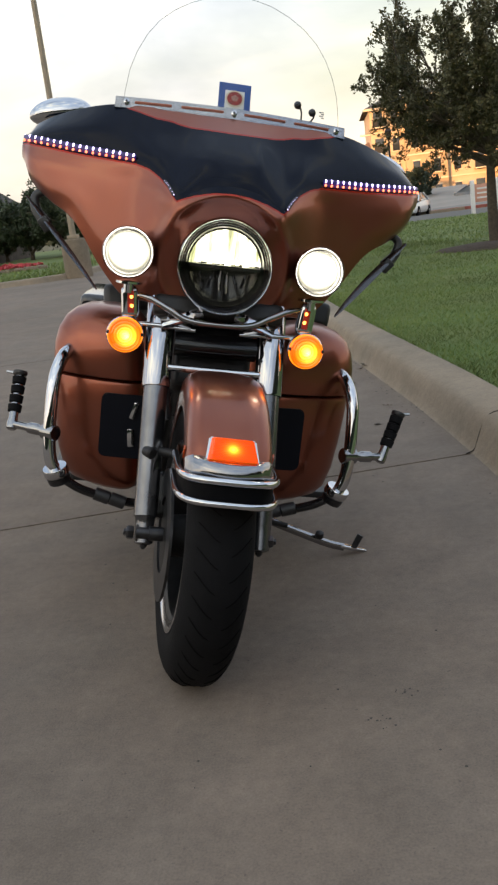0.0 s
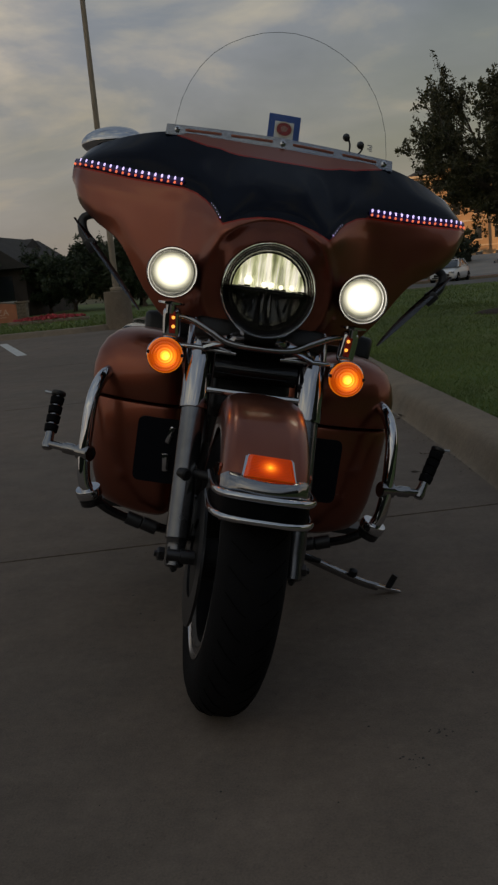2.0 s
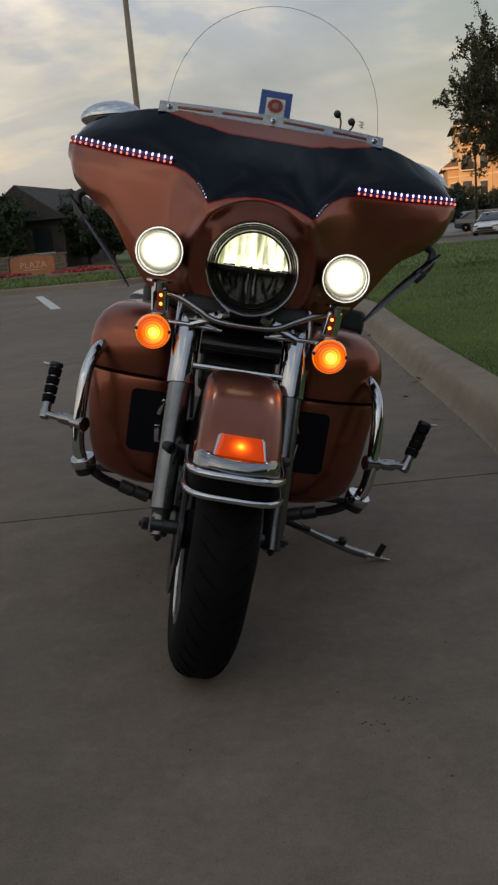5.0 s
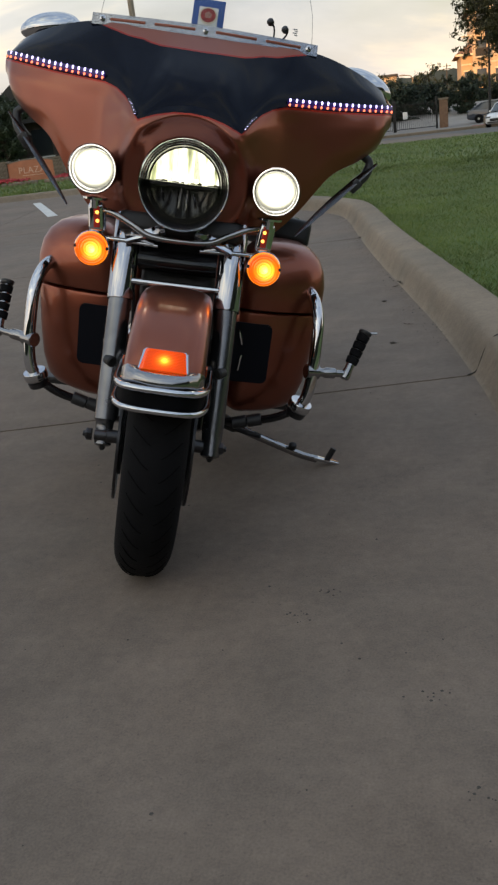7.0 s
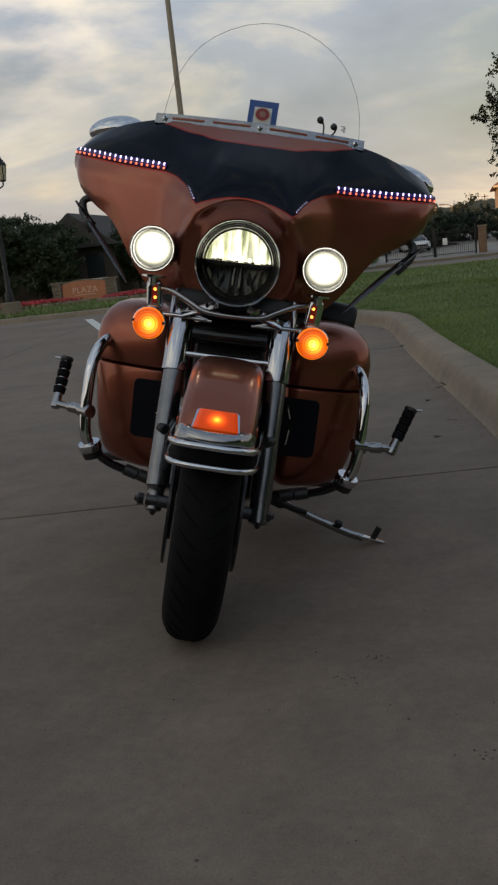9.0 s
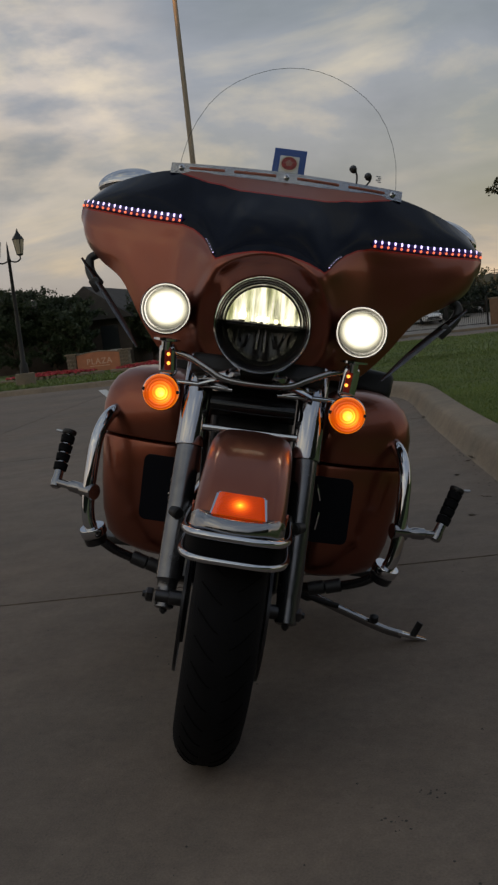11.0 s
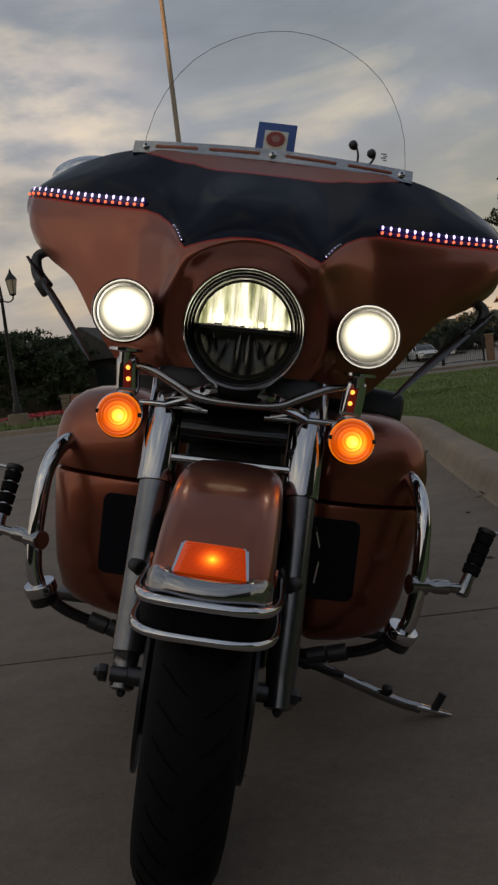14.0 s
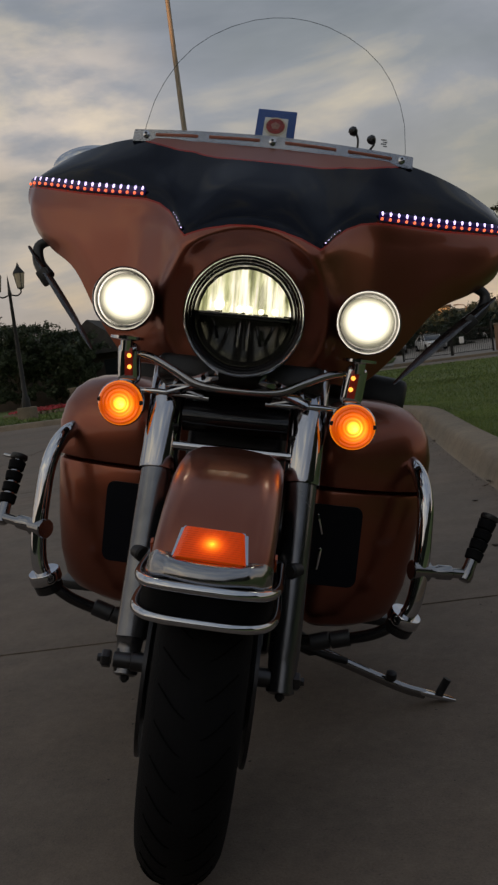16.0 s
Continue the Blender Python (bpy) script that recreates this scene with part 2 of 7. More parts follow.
M_RING = mat("dark_chrome", (0.30, 0.30, 0.31), 0.16, 1.0, rvary=0.05)
# chrome with the shade low on the guard put into its colour
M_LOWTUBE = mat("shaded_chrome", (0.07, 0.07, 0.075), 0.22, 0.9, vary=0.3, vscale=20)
M_BEZEL = mat("smoked_chrome", (0.20, 0.20, 0.215), 0.12, 1.0, rvary=0.05)
M_RED_LENS = mat("red_lens", (0.34, 0.030, 0.020), 0.22, coat=0.5)
M_WHITE = mat("white_plastic", (0.72, 0.72, 0.70), 0.35, vary=0.08)
M_BLUE = mat("blue_plate", (0.012, 0.07, 0.30), 0.35, vary=0.15)


def lit_lens(name, base, edge, core, edge_strength, core_strength, power=2.0):
    """A lit lens: the light given off falls from the hot spot to the rim, after the mesh's "glow" values."""
    m = mat(name, base, 0.2, coat=0.4)
    nt = m.node_tree
    b = nt.nodes["Principled BSDF"]
    at = nt.nodes.new("ShaderNodeAttribute")
    at.attribute_name = "glow"
    pw = nt.nodes.new("ShaderNodeMath")
    pw.operation = "POWER"
    pw.inputs[1].default_value = power
    nt.links.new(at.outputs["Fac"], pw.inputs[0])
    mx = nt.nodes.new("ShaderNodeMix")
    mx.data_type = "RGBA"
    mx.inputs[6].default_value, mx.inputs[7].default_value = (*edge, 1), (*core, 1)
    nt.links.new(pw.outputs[0], mx.inputs[0])
    nt.links.new(mx.outputs[2], b.inputs["Emission Color"])
    st = nt.nodes.new("ShaderNodeMapRange")
    st.inputs["To Min"].default_value, st.inputs["To Max"].default_value = edge_strength, core_strength
    nt.links.new(pw.outputs[0], st.inputs["Value"])
    nt.links.new(st.outputs[0], b.inputs["Emission Strength"])
    return m


M_BEAM = lit_lens("lit_lamp_lens", (0.55, 0.55, 0.52), (0.80, 0.80, 0.58), (1.0, 0.98, 0.86), 0.14, 14.0, 1.6)


def lit_flutes():
    """Bright reflector flutes: the light in them runs in upright streaks, greener where it thins out."""
    m = mat("lit_flutes", (0.55, 0.56, 0.52), 0.15, 0.5)
    nt = m.node_tree
    b = nt.nodes["Principled BSDF"]
    tc = nt.nodes.new("ShaderNodeTexCoord")
    mp = nt.nodes.new("ShaderNodeMapping")
    mp.inputs["Scale"].default_value = (75, 20, 9)
    nt.links.new(tc.outputs["Object"], mp.inputs["Vector"])
    n = nt.nodes.new("ShaderNodeTexNoise")
    n.inputs["Scale"].default_value, n.inputs["Detail"].default_value = 1.0, 3
    nt.links.new(mp.outputs[0], n.inputs["Vector"])
    st = nt.nodes.new("ShaderNodeMapRange")
    st.inputs["From Min"].default_value, st.inputs["From Max"].default_value = 0.36, 0.66
    st.inputs["To Min"].default_value, st.inputs["To Max"].default_value = 0.14, 1.35
    nt.links.new(n.outputs[0], st.inputs["Value"])
    cr = nt.nodes.new("ShaderNodeValToRGB")
    cr.color_ramp.elements[0].position, cr.color_ramp.elements[0].color = 0.38, (0.84, 0.95, 0.36, 1)
    cr.color_ramp.elements[1].position, cr.color_ramp.elements[1].color = 0.60, (1.0, 0.98, 0.82, 1)
    nt.links.new(n.outputs[0], cr.inputs["Fac"])
    nt.links.new(cr.outputs[0], b.inputs["Emission Color"])
    nt.links.new(st.outputs[0], b.inputs["Emission Strength"])
    return m


M_FLUTE = lit_flutes()
M_SIGNAL = lit_lens("lit_amber_lens", (0.65, 0.13, 0.008), (1.0, 0.115, 0.002), (1.0, 0.62, 0.05), 0.50, 8.0, 2.1)
M_MARKER = lit_lens("lit_marker_lens", (0.6, 0.08, 0.008), (1.0, 0.065, 0.003), (1.0, 0.46, 0.03), 0.26, 3.2, 5.0)


def glass(name, tint=(1, 1, 1), rough=0.0, weight=0.10):
    m = bpy.data.materials.new(name)
    m.use_nodes = True
    nt = m.node_tree
    nt.nodes.clear()
    out = nt.nodes.new("ShaderNodeOutputMaterial")
    tr = nt.nodes.new("ShaderNodeBsdfTransparent")
    tr.inputs[0].default_value = (*tint, 1)
    gl = nt.nodes.new("ShaderNodeBsdfGlossy")
    gl.inputs["Roughness"].default_value = rough
    lw = nt.nodes.new("ShaderNodeFresnel")
    lw.inputs["IOR"].default_value = 1.3
    mx = nt.nodes.new("ShaderNodeMixShader")
    mul = nt.nodes.new("ShaderNodeMath")
    mul.operation = "MULTIPLY"
    mul.inputs[1].default_value = weight * 10
    nt.links.new(lw.outputs[0], mul.inputs[0])
    nt.links.new(mul.outputs[0], mx.inputs[0])
    nt.links.new(tr.outputs[0], mx.inputs[1])
    nt.links.new(gl.outputs[0], mx.inputs[2])
    nt.links.new(mx.outputs[0], out.inputs["Surface"])
    return m


M_GLASS = glass("clear_acrylic", (0.97, 0.975, 0.97), 0.02, 0.05)
M_GLASS_EDGE = glass("acrylic_edge", (0.55, 0.57, 0.57), 0.1, 0.06)
M_LENS = glass("lamp_glass", (0.95, 0.95, 0.95), 0.02, 0.08)


# ---------------------------------------------------------------- mesh helpers
def smooth(me, on=True):
    for p in me.polygons:
        p.use_smooth = on


def part(name, bm, material, parent=None, label="", flat=False, auto=40):
    me = bpy.data.meshes.new(name)
    bm.normal_update()
    if not flat:
        lim = radians(auto)
        for f in bm.faces:
            f.smooth = True
        for e in bm.edges:
            if len(e.link_faces) == 2 and e.calc_face_angle(0) > lim:
                e.smooth = False
    bm.to_mesh(me)
    bm.free()
    ob = new(name, me)
    for m in material if isinstance(material, (list, tuple)) else [material]:
        me.materials.append(m)
    ob.parent = parent
    if label:
        ob["label"] = label
    return ob


def spline(pts, n):
    """n points on a smooth line through pts."""
    p = [Vector(q) for q in pts]
    if len(p) == 2:
        return [p[0].lerp(p[1], i / (n - 1)) for i in range(n)]
    ext = [2 * p[0] - p[1]] + p + [2 * p[-1] - p[-2]]
    res = []
    for i in range(n):
        s = i / (n - 1) * (len(p) - 1)
        k = min(int(s), len(p) - 2)
        t = s - k
        a, b, c, d = ext[k:k + 4]
        res.append(0.5 * ((2 * b) + (c - a) * t + (2 * a - 5 * b + 4 * c - d) * t * t + (3 * b - a - 3 * c + d) * t ** 3))
    return res


def add_tube(bm, pts, radius, n=14, closed_ends=True, flat=(1, 1), loop=False):
    """Sweeps a circle (or an oval by flat) along pts; radius is a number or one per point."""
    pts = [Vector(p) for p in pts]
    rs = radius if isinstance(radius, (list, tuple)) else [radius] * len(pts)
    rings = []
    ref = None
    m = len(pts)
    for i, p in enumerate(pts):
        d = (pts[(i + 1) % m] - pts[i - 1]) if loop else (pts[min(i + 1, m - 1)] - pts[max(i - 1, 0)])
        d.normalize()
        if ref is None:
            ref = Vector((0, 0, 1)) if abs(d.z) < 0.9 else Vector((0, 1, 0))
        u = (ref - d * ref.dot(d)).normalized()
        v = d.cross(u)
        ref = u
        rings.append([bm.verts.new(p + (u * math.cos(a) * flat[0] + v * math.sin(a) * flat[1]) * rs[i])
                      for a in (2 * math.pi * k / n for k in range(n))])
    for i in range(m if loop else m - 1):
        a, b = rings[i], rings[(i + 1) % m]
        for k in range(n):
            bm.faces.new((a[k], a[(k + 1) % n], b[(k + 1) % n], b[k]))
    if closed_ends and not loop:
        bm.faces.new(rings[0][::-1])
        bm.faces.new(rings[-1])
    return bm


def tube(pts, radius, n=14, **kw):
    return add_tube(bmesh.new(), pts, radius, n, **kw)


def frame_of(axis):
    d = Vector(axis).normalized()
    r = Vector((0, 0, 1)) if abs(d.z) < 0.9 else Vector((1, 0, 0))
    u = (r - d * r.dot(d)).normalized()
    return d, u, d.cross(u)


def add_lathe(bm, origin, axis, profile, n=32, cap=True):
    """Turns profile, rows of (distance along axis, radius), round the axis through origin."""
    d, u, v = frame_of(axis)
    o = Vector(origin)
    rings = []
    for h, r in profile:
        if r < 1e-5:
            rings.append([bm.verts.new(o + d * h)])
        else:
            rings.append([bm.verts.new(o + d * h + (u * math.cos(a) + v * math.sin(a)) * r) for a in (2 * math.pi * k / n for k in range(n))])
    for a, b in zip(rings, rings[1:]):
        for k in range(n):
            q = [a[k % len(a)], a[(k + 1) % len(a)], b[(k + 1) % len(b)], b[k % len(b)]]
            q = list(dict.fromkeys(q))
            if len(q) > 2:
                bm.faces.new(q)
    if cap:
        for ring, rev in ((rings[0], True), (rings[-1], False)):
            if len(ring) > 2:
                bm.faces.new(ring[::-1] if rev else ring)
    return bm


def lathe(origin, axis, profile, n=32, cap=True):
    return add_lathe(bmesh.new(), origin, axis, profile, n, cap)


def add_box(bm, center, size, m=None, bevel=0.0, seg=2):
    r = bmesh.ops.create_cube(bm, size=1.0)
    vs = r["verts"]
    bmesh.ops.scale(bm, vec=Vector(size), verts=vs)
    if bevel:
        es = list({e for v in vs for e in v.link_edges})
        g = bmesh.ops.bevel(bm, geom=es, offset=bevel, segments=seg, affect="EDGES", profile=0.6)
        vs = [v for v in g["verts"]] or vs
        vs = list({v for f in g["faces"] for v in f.verts} | set(v for v in vs if v.is_valid))
        isl, todo = set(vs), list(vs)
        while todo:
            for e in todo.pop().link_edges:
                for w in e.verts:
                    if w not in isl:
                        isl.add(w)
                        todo.append(w)
        vs = list(isl)
    t = Matrix.Translation(center) @ (m or Matrix())
    bmesh.ops.transform(bm, matrix=t, verts=vs)
    return bm


def box(center, size, m=None, bevel=0.0, seg=2):
    return add_box(bmesh.new(), center, size, m, bevel, seg)


def grid(rows, close_u=False, bm=None):
    """A sheet from rows of points."""
    bm = bm or bmesh.new()
    vs = [[bm.verts.new(p) for p in row] for row in rows]
    for a, b in zip(vs, vs[1:]):
        for k in range(len(a) - (0 if close_u else 1)):
            bm.faces.new((a[k], a[(k + 1) % len(a)], b[(k + 1) % len(a)], b[k]))
    return bm


def slab(outline, z0, z1, bevel=0.0):
    """A plate from an outline of (x, y), from z0 up to z1."""
    bm = bmesh.new()
    top = [bm.verts.new((x, y, z1)) for x, y in outline]
    bot = [bm.verts.new((x, y, z0)) for x, y in outline]
    ft = bm.faces.new(top)
    bm.faces.new(bot[::-1])
    n = len(outline)
    for k in range(n):
        bm.faces.new((top[k], bot[k], bot[(k + 1) % n], top[(k + 1) % n]))
    if bevel:
        bmesh.ops.bevel(bm, geom=list(ft.edges), offset=bevel, segments=2, affect="EDGES")
    bmesh.ops.recalc_face_normals(bm, faces=bm.faces)
    return bm


def glow_disc(c, d, r, name, material, parent, label="", rings=10, n=40, hot=(0.0, 0.0), flat=1.0, bulge=0.004, step=0.0):
    """A lit lens face: rings round its middle, brightest at the hot spot."""
    c, d = Vector(c), Vector(d).normalized()
    _, up, sd = frame_of(d)
    bm, rows, glow = bmesh.new(), [], []
    for k in range(rings + 1):
        q = 1 - k / rings
        row = []
        for j in range(n):
            a = 2 * math.pi * j / n
            x, y = math.cos(a) * q, math.sin(a) * q * flat
            lift = bulge * (1 - q * q) + (step if k % 2 else 0.0)
            row.append(c + sd * (x * r) + up * (y * r) + d * lift)
            dim = 0.72 if step and k in (3, 6, 8) else 1.0
            glow.append(dim * max(0.0, 1 - math.hypot(x - hot[0], y / flat - hot[1])))
        rows.append(row)
    bm = grid(rows, close_u=True)
    bmesh.ops.recalc_face_normals(bm, faces=bm.faces)
    ob = part(name, bm, material, parent, label)
    at = ob.data.attributes.new("glow", "FLOAT", "POINT")
    for k, g in enumerate(glow):
        at.data[k].value = g
    return ob


def lerp_table(x, table):
    return float(np.interp(x, [a for a, _ in table], [b for _, b in table]))


# ---------------------------------------------------------------- ground
def concrete(name, base, warm, seed):
    """Weathered concrete: broad blotches, stains, trowel-fine grain and dark specks of aggregate."""
    m = mat(name, base, 0.86, spec=0.35)
    nt = m.node_tree
    b = nt.nodes["Principled BSDF"]
    tc = nt.nodes.new("ShaderNodeTexCoord")
    mp = nt.nodes.new("ShaderNodeMapping")
    mp.inputs["Location"].default_value = (seed, seed * 0.7, 0)
    nt.links.new(tc.outputs["Object"], mp.inputs["Vector"])

    def noise(scale, detail, lo, hi, a, z, rough=0.55):
        n = nt.nodes.new("ShaderNodeTexNoise")
        n.inputs["Scale"].default_value, n.inputs["Detail"].default_value, n.inputs["Roughness"].default_value = scale, detail, rough
        nt.links.new(mp.outputs[0], n.inputs["Vector"])
        r = nt.nodes.new("ShaderNodeMapRange")
        r.inputs["From Min"].default_value, r.inputs["From Max"].default_value = lo, hi
        r.inputs["To Min"].default_value, r.inputs["To Max"].default_value = a, z
        nt.links.new(n.outputs[0], r.inputs["Value"])
        return n.outputs[0], r.outputs[0]

    mx = nt.nodes.new("ShaderNodeMix")
    mx.data_type = "RGBA"
    mx.inputs[6].default_value, mx.inputs[7].default_value = (*base, 1), (*warm, 1)
    nt.links.new(noise(1.1, 6, 0.36, 0.66, 0, 1)[1], mx.inputs[0])
    last = mx.outputs[2]
    fine = None
    for scale, detail, lo, hi, a, z, rough in ((0.42, 4, 0.34, 0.66, 0.86, 1.12, 0.5), (5.5, 8, 0.33, 0.68, 0.84, 1.10, 0.65), (38, 5, 0.32, 0.68, 0.90, 1.08, 0.6),
                                               (210, 3, 0.30, 0.70, 0.84, 1.15, 0.6), (95, 2, 0.24, 0.34, 0.70, 1.0, 0.5)):
        raw, fac = noise(scale, detail, lo, hi, a, z, rough)
        mul = nt.nodes.new("ShaderNodeVectorMath")
        mul.operation = "SCALE"
        nt.links.new(last, mul.inputs[0])
        nt.links.new(fac, mul.inputs["Scale"])
        last = mul.outputs[0]
        fine = raw if scale == 210 else fine
    nt.links.new(last, b.inputs["Base Color"])
    bp = nt.nodes.new("ShaderNodeBump")
    bp.inputs["Strength"].default_value, bp.inputs["Distance"].default_value = 0.35, 0.004
    nt.links.new(fine, bp.inputs["Height"])
    nt.links.new(bp.outputs[0], b.inputs["Normal"])
    return m


M_CONCRETE = concrete("concrete", (0.163, 0.130, 0.105), (0.186, 0.141, 0.109), 0.0)
M_KERB = concrete("kerb_concrete", (0.215, 0.174, 0.130), (0.270, 0.206, 0.146), 4.0)
M_ASPHALT = mat("far_asphalt", (0.10, 0.097, 0.09), 0.9, vary=0.2, vscale=0.3)
M_TURF = mat("turf", (0.070, 0.115, 0.024), 0.95, vary=0.5, vscale=1.6, bump=0.6, bscale=60, color2=(0.118, 0.145, 0.036))
M_EARTH = mat("far_ground", (0.05, 0.062, 0.026), 0.95, vary=0.4, vscale=0.08)
M_LINE = mat("road_paint", (0.62, 0.62, 0.60), 0.7, vary=0.2, vscale=6)
M_BARK = mat("bark", (0.085, 0.066, 0.048), 0.9, vary=0.4, vscale=25, bump=0.6, bscale=40)
M_MULCH = mat("mulch", (0.055, 0.034, 0.022), 0.95, vary=0.5, vscale=20, bump=0.8, bscale=50)
M_STONE = mat("rubble_stone", (0.26, 0.205, 0.15), 0.85, vary=0.5, vscale=7, bump=0.4, bscale=30)
M_TAN = mat("render_tan", (0.50, 0.34, 0.20), 0.85, vary=0.12, vscale=0.8)
M_TAN2 = mat("render_cream", (0.56, 0.42, 0.28), 0.85, vary=0.12, vscale=0.8)
M_SIGN = mat("sign_clay", (0.55, 0.21, 0.11), 0.8, vary=0.2, vscale=3)
M_ROOF = mat("roof_shingle", (0.06, 0.054, 0.05), 0.9, vary=0.3, vscale=3)
M_BRICKWALL = mat("house_wall", (0.085, 0.065, 0.055), 0.9, vary=0.3, vscale=2)
M_WINDOW = mat("window_glass", (0.03, 0.035, 0.04), 0.1, 0.0, coat=0.5)
M_POLE = mat("painted_pole", (0.33, 0.27, 0.20), 0.55, 0.2, vary=0.15, vscale=3)
M_IRON = mat("black_iron", (0.015, 0.015, 0.015), 0.5, 0.3, vary=0.2)
M_CARWHITE = mat("white_car_paint", (0.70, 0.71, 0.72), 0.25, coat=0.8, vary=0.04)
M_CARDARK = mat("dark_car_paint", (0.05, 0.06, 0.08), 0.25, coat=0.8, vary=0.04)


def leaf_mat(name, a, b, patch=0.0):
    """Leaves that differ one from the next; patch: how strongly broad patches differ as well."""
    m = bpy.data.materials.new(name)
    m.use_nodes = True
    nt = m.node_tree
    p = nt.nodes["Principled BSDF"]
    p.inputs["Roughness"].default_value = 0.6
    g = nt.nodes.new("ShaderNodeNewGeometry")
    mx = nt.nodes.new("ShaderNodeMix")
    mx.data_type = "RGBA"
    mx.inputs[6].default_value, mx.inputs[7].default_value = (*a, 1), (*b, 1)
    nt.links.new(g.outputs["Random Per Island"], mx.inputs[0])
    last = mx.outputs[2]
    if patch:
        tc = nt.nodes.new("ShaderNodeTexCoord")
        no = nt.nodes.new("ShaderNodeTexNoise")
        no.inputs["Scale"].default_value, no.inputs["Detail"].default_value = 0.9, 5
        nt.links.new(tc.outputs["Object"], no.inputs["Vector"])
        mr = nt.nodes.new("ShaderNodeMapRange")
        mr.inputs["From Min"].default_value, mr.inputs["From Max"].default_value = 0.35, 0.65
        mr.inputs["To Min"].default_value, mr.inputs["To Max"].default_value = 1 - 0.35 * patch, 1 + 0.30 * patch
        nt.links.new(no.outputs[0], mr.inputs["Value"])
        mul = nt.nodes.new("ShaderNodeVectorMath")
        mul.operation = "SCALE"
        nt.links.new(last, mul.inputs[0])
        nt.links.new(mr.outputs[0], mul.inputs["Scale"])
        last = mul.outputs[0]
    nt.links.new(last, p.inputs["Base Color"])
    return m


M_LEAF = leaf_mat("oak_leaf", (0.036, 0.044, 0.016), (0.115, 0.098, 0.038))
M_LEAF_FAR = leaf_mat("far_leaf", (0.022, 0.040, 0.018), (0.048, 0.066, 0.028))
# far leaf darkened in colour to stand for shade on the gate trees
M_LEAF_SHADED = leaf_mat("far_shaded_leaf", (0.011, 0.024, 0.013), (0.024, 0.040, 0.020))
M_GRASS = leaf_mat("grass_blade", (0.074, 0.134, 0.024), (0.165, 0.200, 0.047), 0.9)
M_FLOWER = leaf_mat("red_flower", (0.42, 0.03, 0.045), (0.60, 0.09, 0.10))


def ground_z(x, y):
    return -0.06 - 0.011 * max(0.0, y - 30) if y < 90 else -0.72


def build_ground():
    ys = [-2500, -600, -150, -40, -10, 0, 10, 20, 30, 38, 46, 54, 62, 70, 80, 90, 150, 400, 1000, 2800]
    xs = [-2600, -800, -250, -90, -40, -20, -8, 0, 8, 20, 40, 90, 250, 800, 2600]
    bm = grid([[(x, y, ground_z(x, y)) for x in xs] for y in ys])
    tagged(part("ground", bm, M_EARTH), "open grassy ground out to the horizon", "ground", kind="structure")


build_ground()

def line2(pts, n):
    return [Vector((p.x, p.y, 0)) for p in spline([(a, b, 0) for a, b in pts], n)]


KERB_R = line2([(1.10, -9.0), (1.06, -4.0), (0.99, 0.0), (0.935, 1.8), (0.868, 2.85), (0.812, 3.4), (0.690, 4.25), (0.525, 5.2), (0.315, 6.4), (0.12, 7.6), (-0.10, 9.1), (-0.26, 9.9), (-0.52, 10.5),
                (-1.0, 11.3), (-2.2, 12.6), (-3.4, 14.6), (-3.9, 18.0), (-4.0, 24.0), (-4.0, 30.0)], 190)
KERB_L = line2([(-60, 10.5), (-30, 16.0), (-18, 18.9), (-12, 20.3), (-8.5, 20.9), (-6.6, 21.5), (-6.1, 23.0), (-6.0, 30.0), (-6.0, 40.0)], 120)


def offset(line, d):
    """The line moved d to its right-hand side."""
    res = []
    for k, p in enumerate(line):
        t = (line[min(k + 1, len(line) - 1)] - line[max(k - 1, 0)]).normalized()
        res.append(p + Vector((t.y, -t.x, 0)) * d)
    return res


def build_kerb(line, side, name):
    """A concrete kerb: a battered face with rounded edges and a flat top."""
    prof = [(-0.066, -0.004), (-0.052, 0.002), (-0.042, 0.012), (-0.026, 0.045), (-0.008, 0.086), (0.008, 0.114), (0.026, 0.131), (0.052, 0.138), (0.190, 0.142), (0.203, 0.136), (0.207, 0.0)]
    rows = []
    for d, z in prof:
        rows.append([p + Vector((0, 0, z)) for p in offset(line, d * side)])
    bm = grid(rows)
    bmesh.ops.recalc_face_normals(bm, faces=bm.faces)
    ob = part(name, bm, M_KERB)
    tagged(ob, "weathered concrete kerb beside the drive", "kerb", kind="structure")
    return ob


# drive slabs, divided by narrow joints
JA = radians(13.6)
U, V = Vector((math.cos(JA), math.sin(JA), 0)), Vector((-math.sin(JA), math.cos(JA), 0))
drive = new("road")
tagged(drive, "weathered concrete drive of large slabs with dark joints", "drive", kind="structure")


def clip(poly, p, n):
    """The part of a flat outline on the side of p to which n points."""
    res = []
    for a, b in zip(poly, poly[1:] + poly[:1]):
        da, db = (a - p).dot(n), (b - p).dot(n)
        if da >= 0:
            res.append(a)
        if da * db < 0:
            res.append(a.lerp(b, da / (da - db)))
    return res


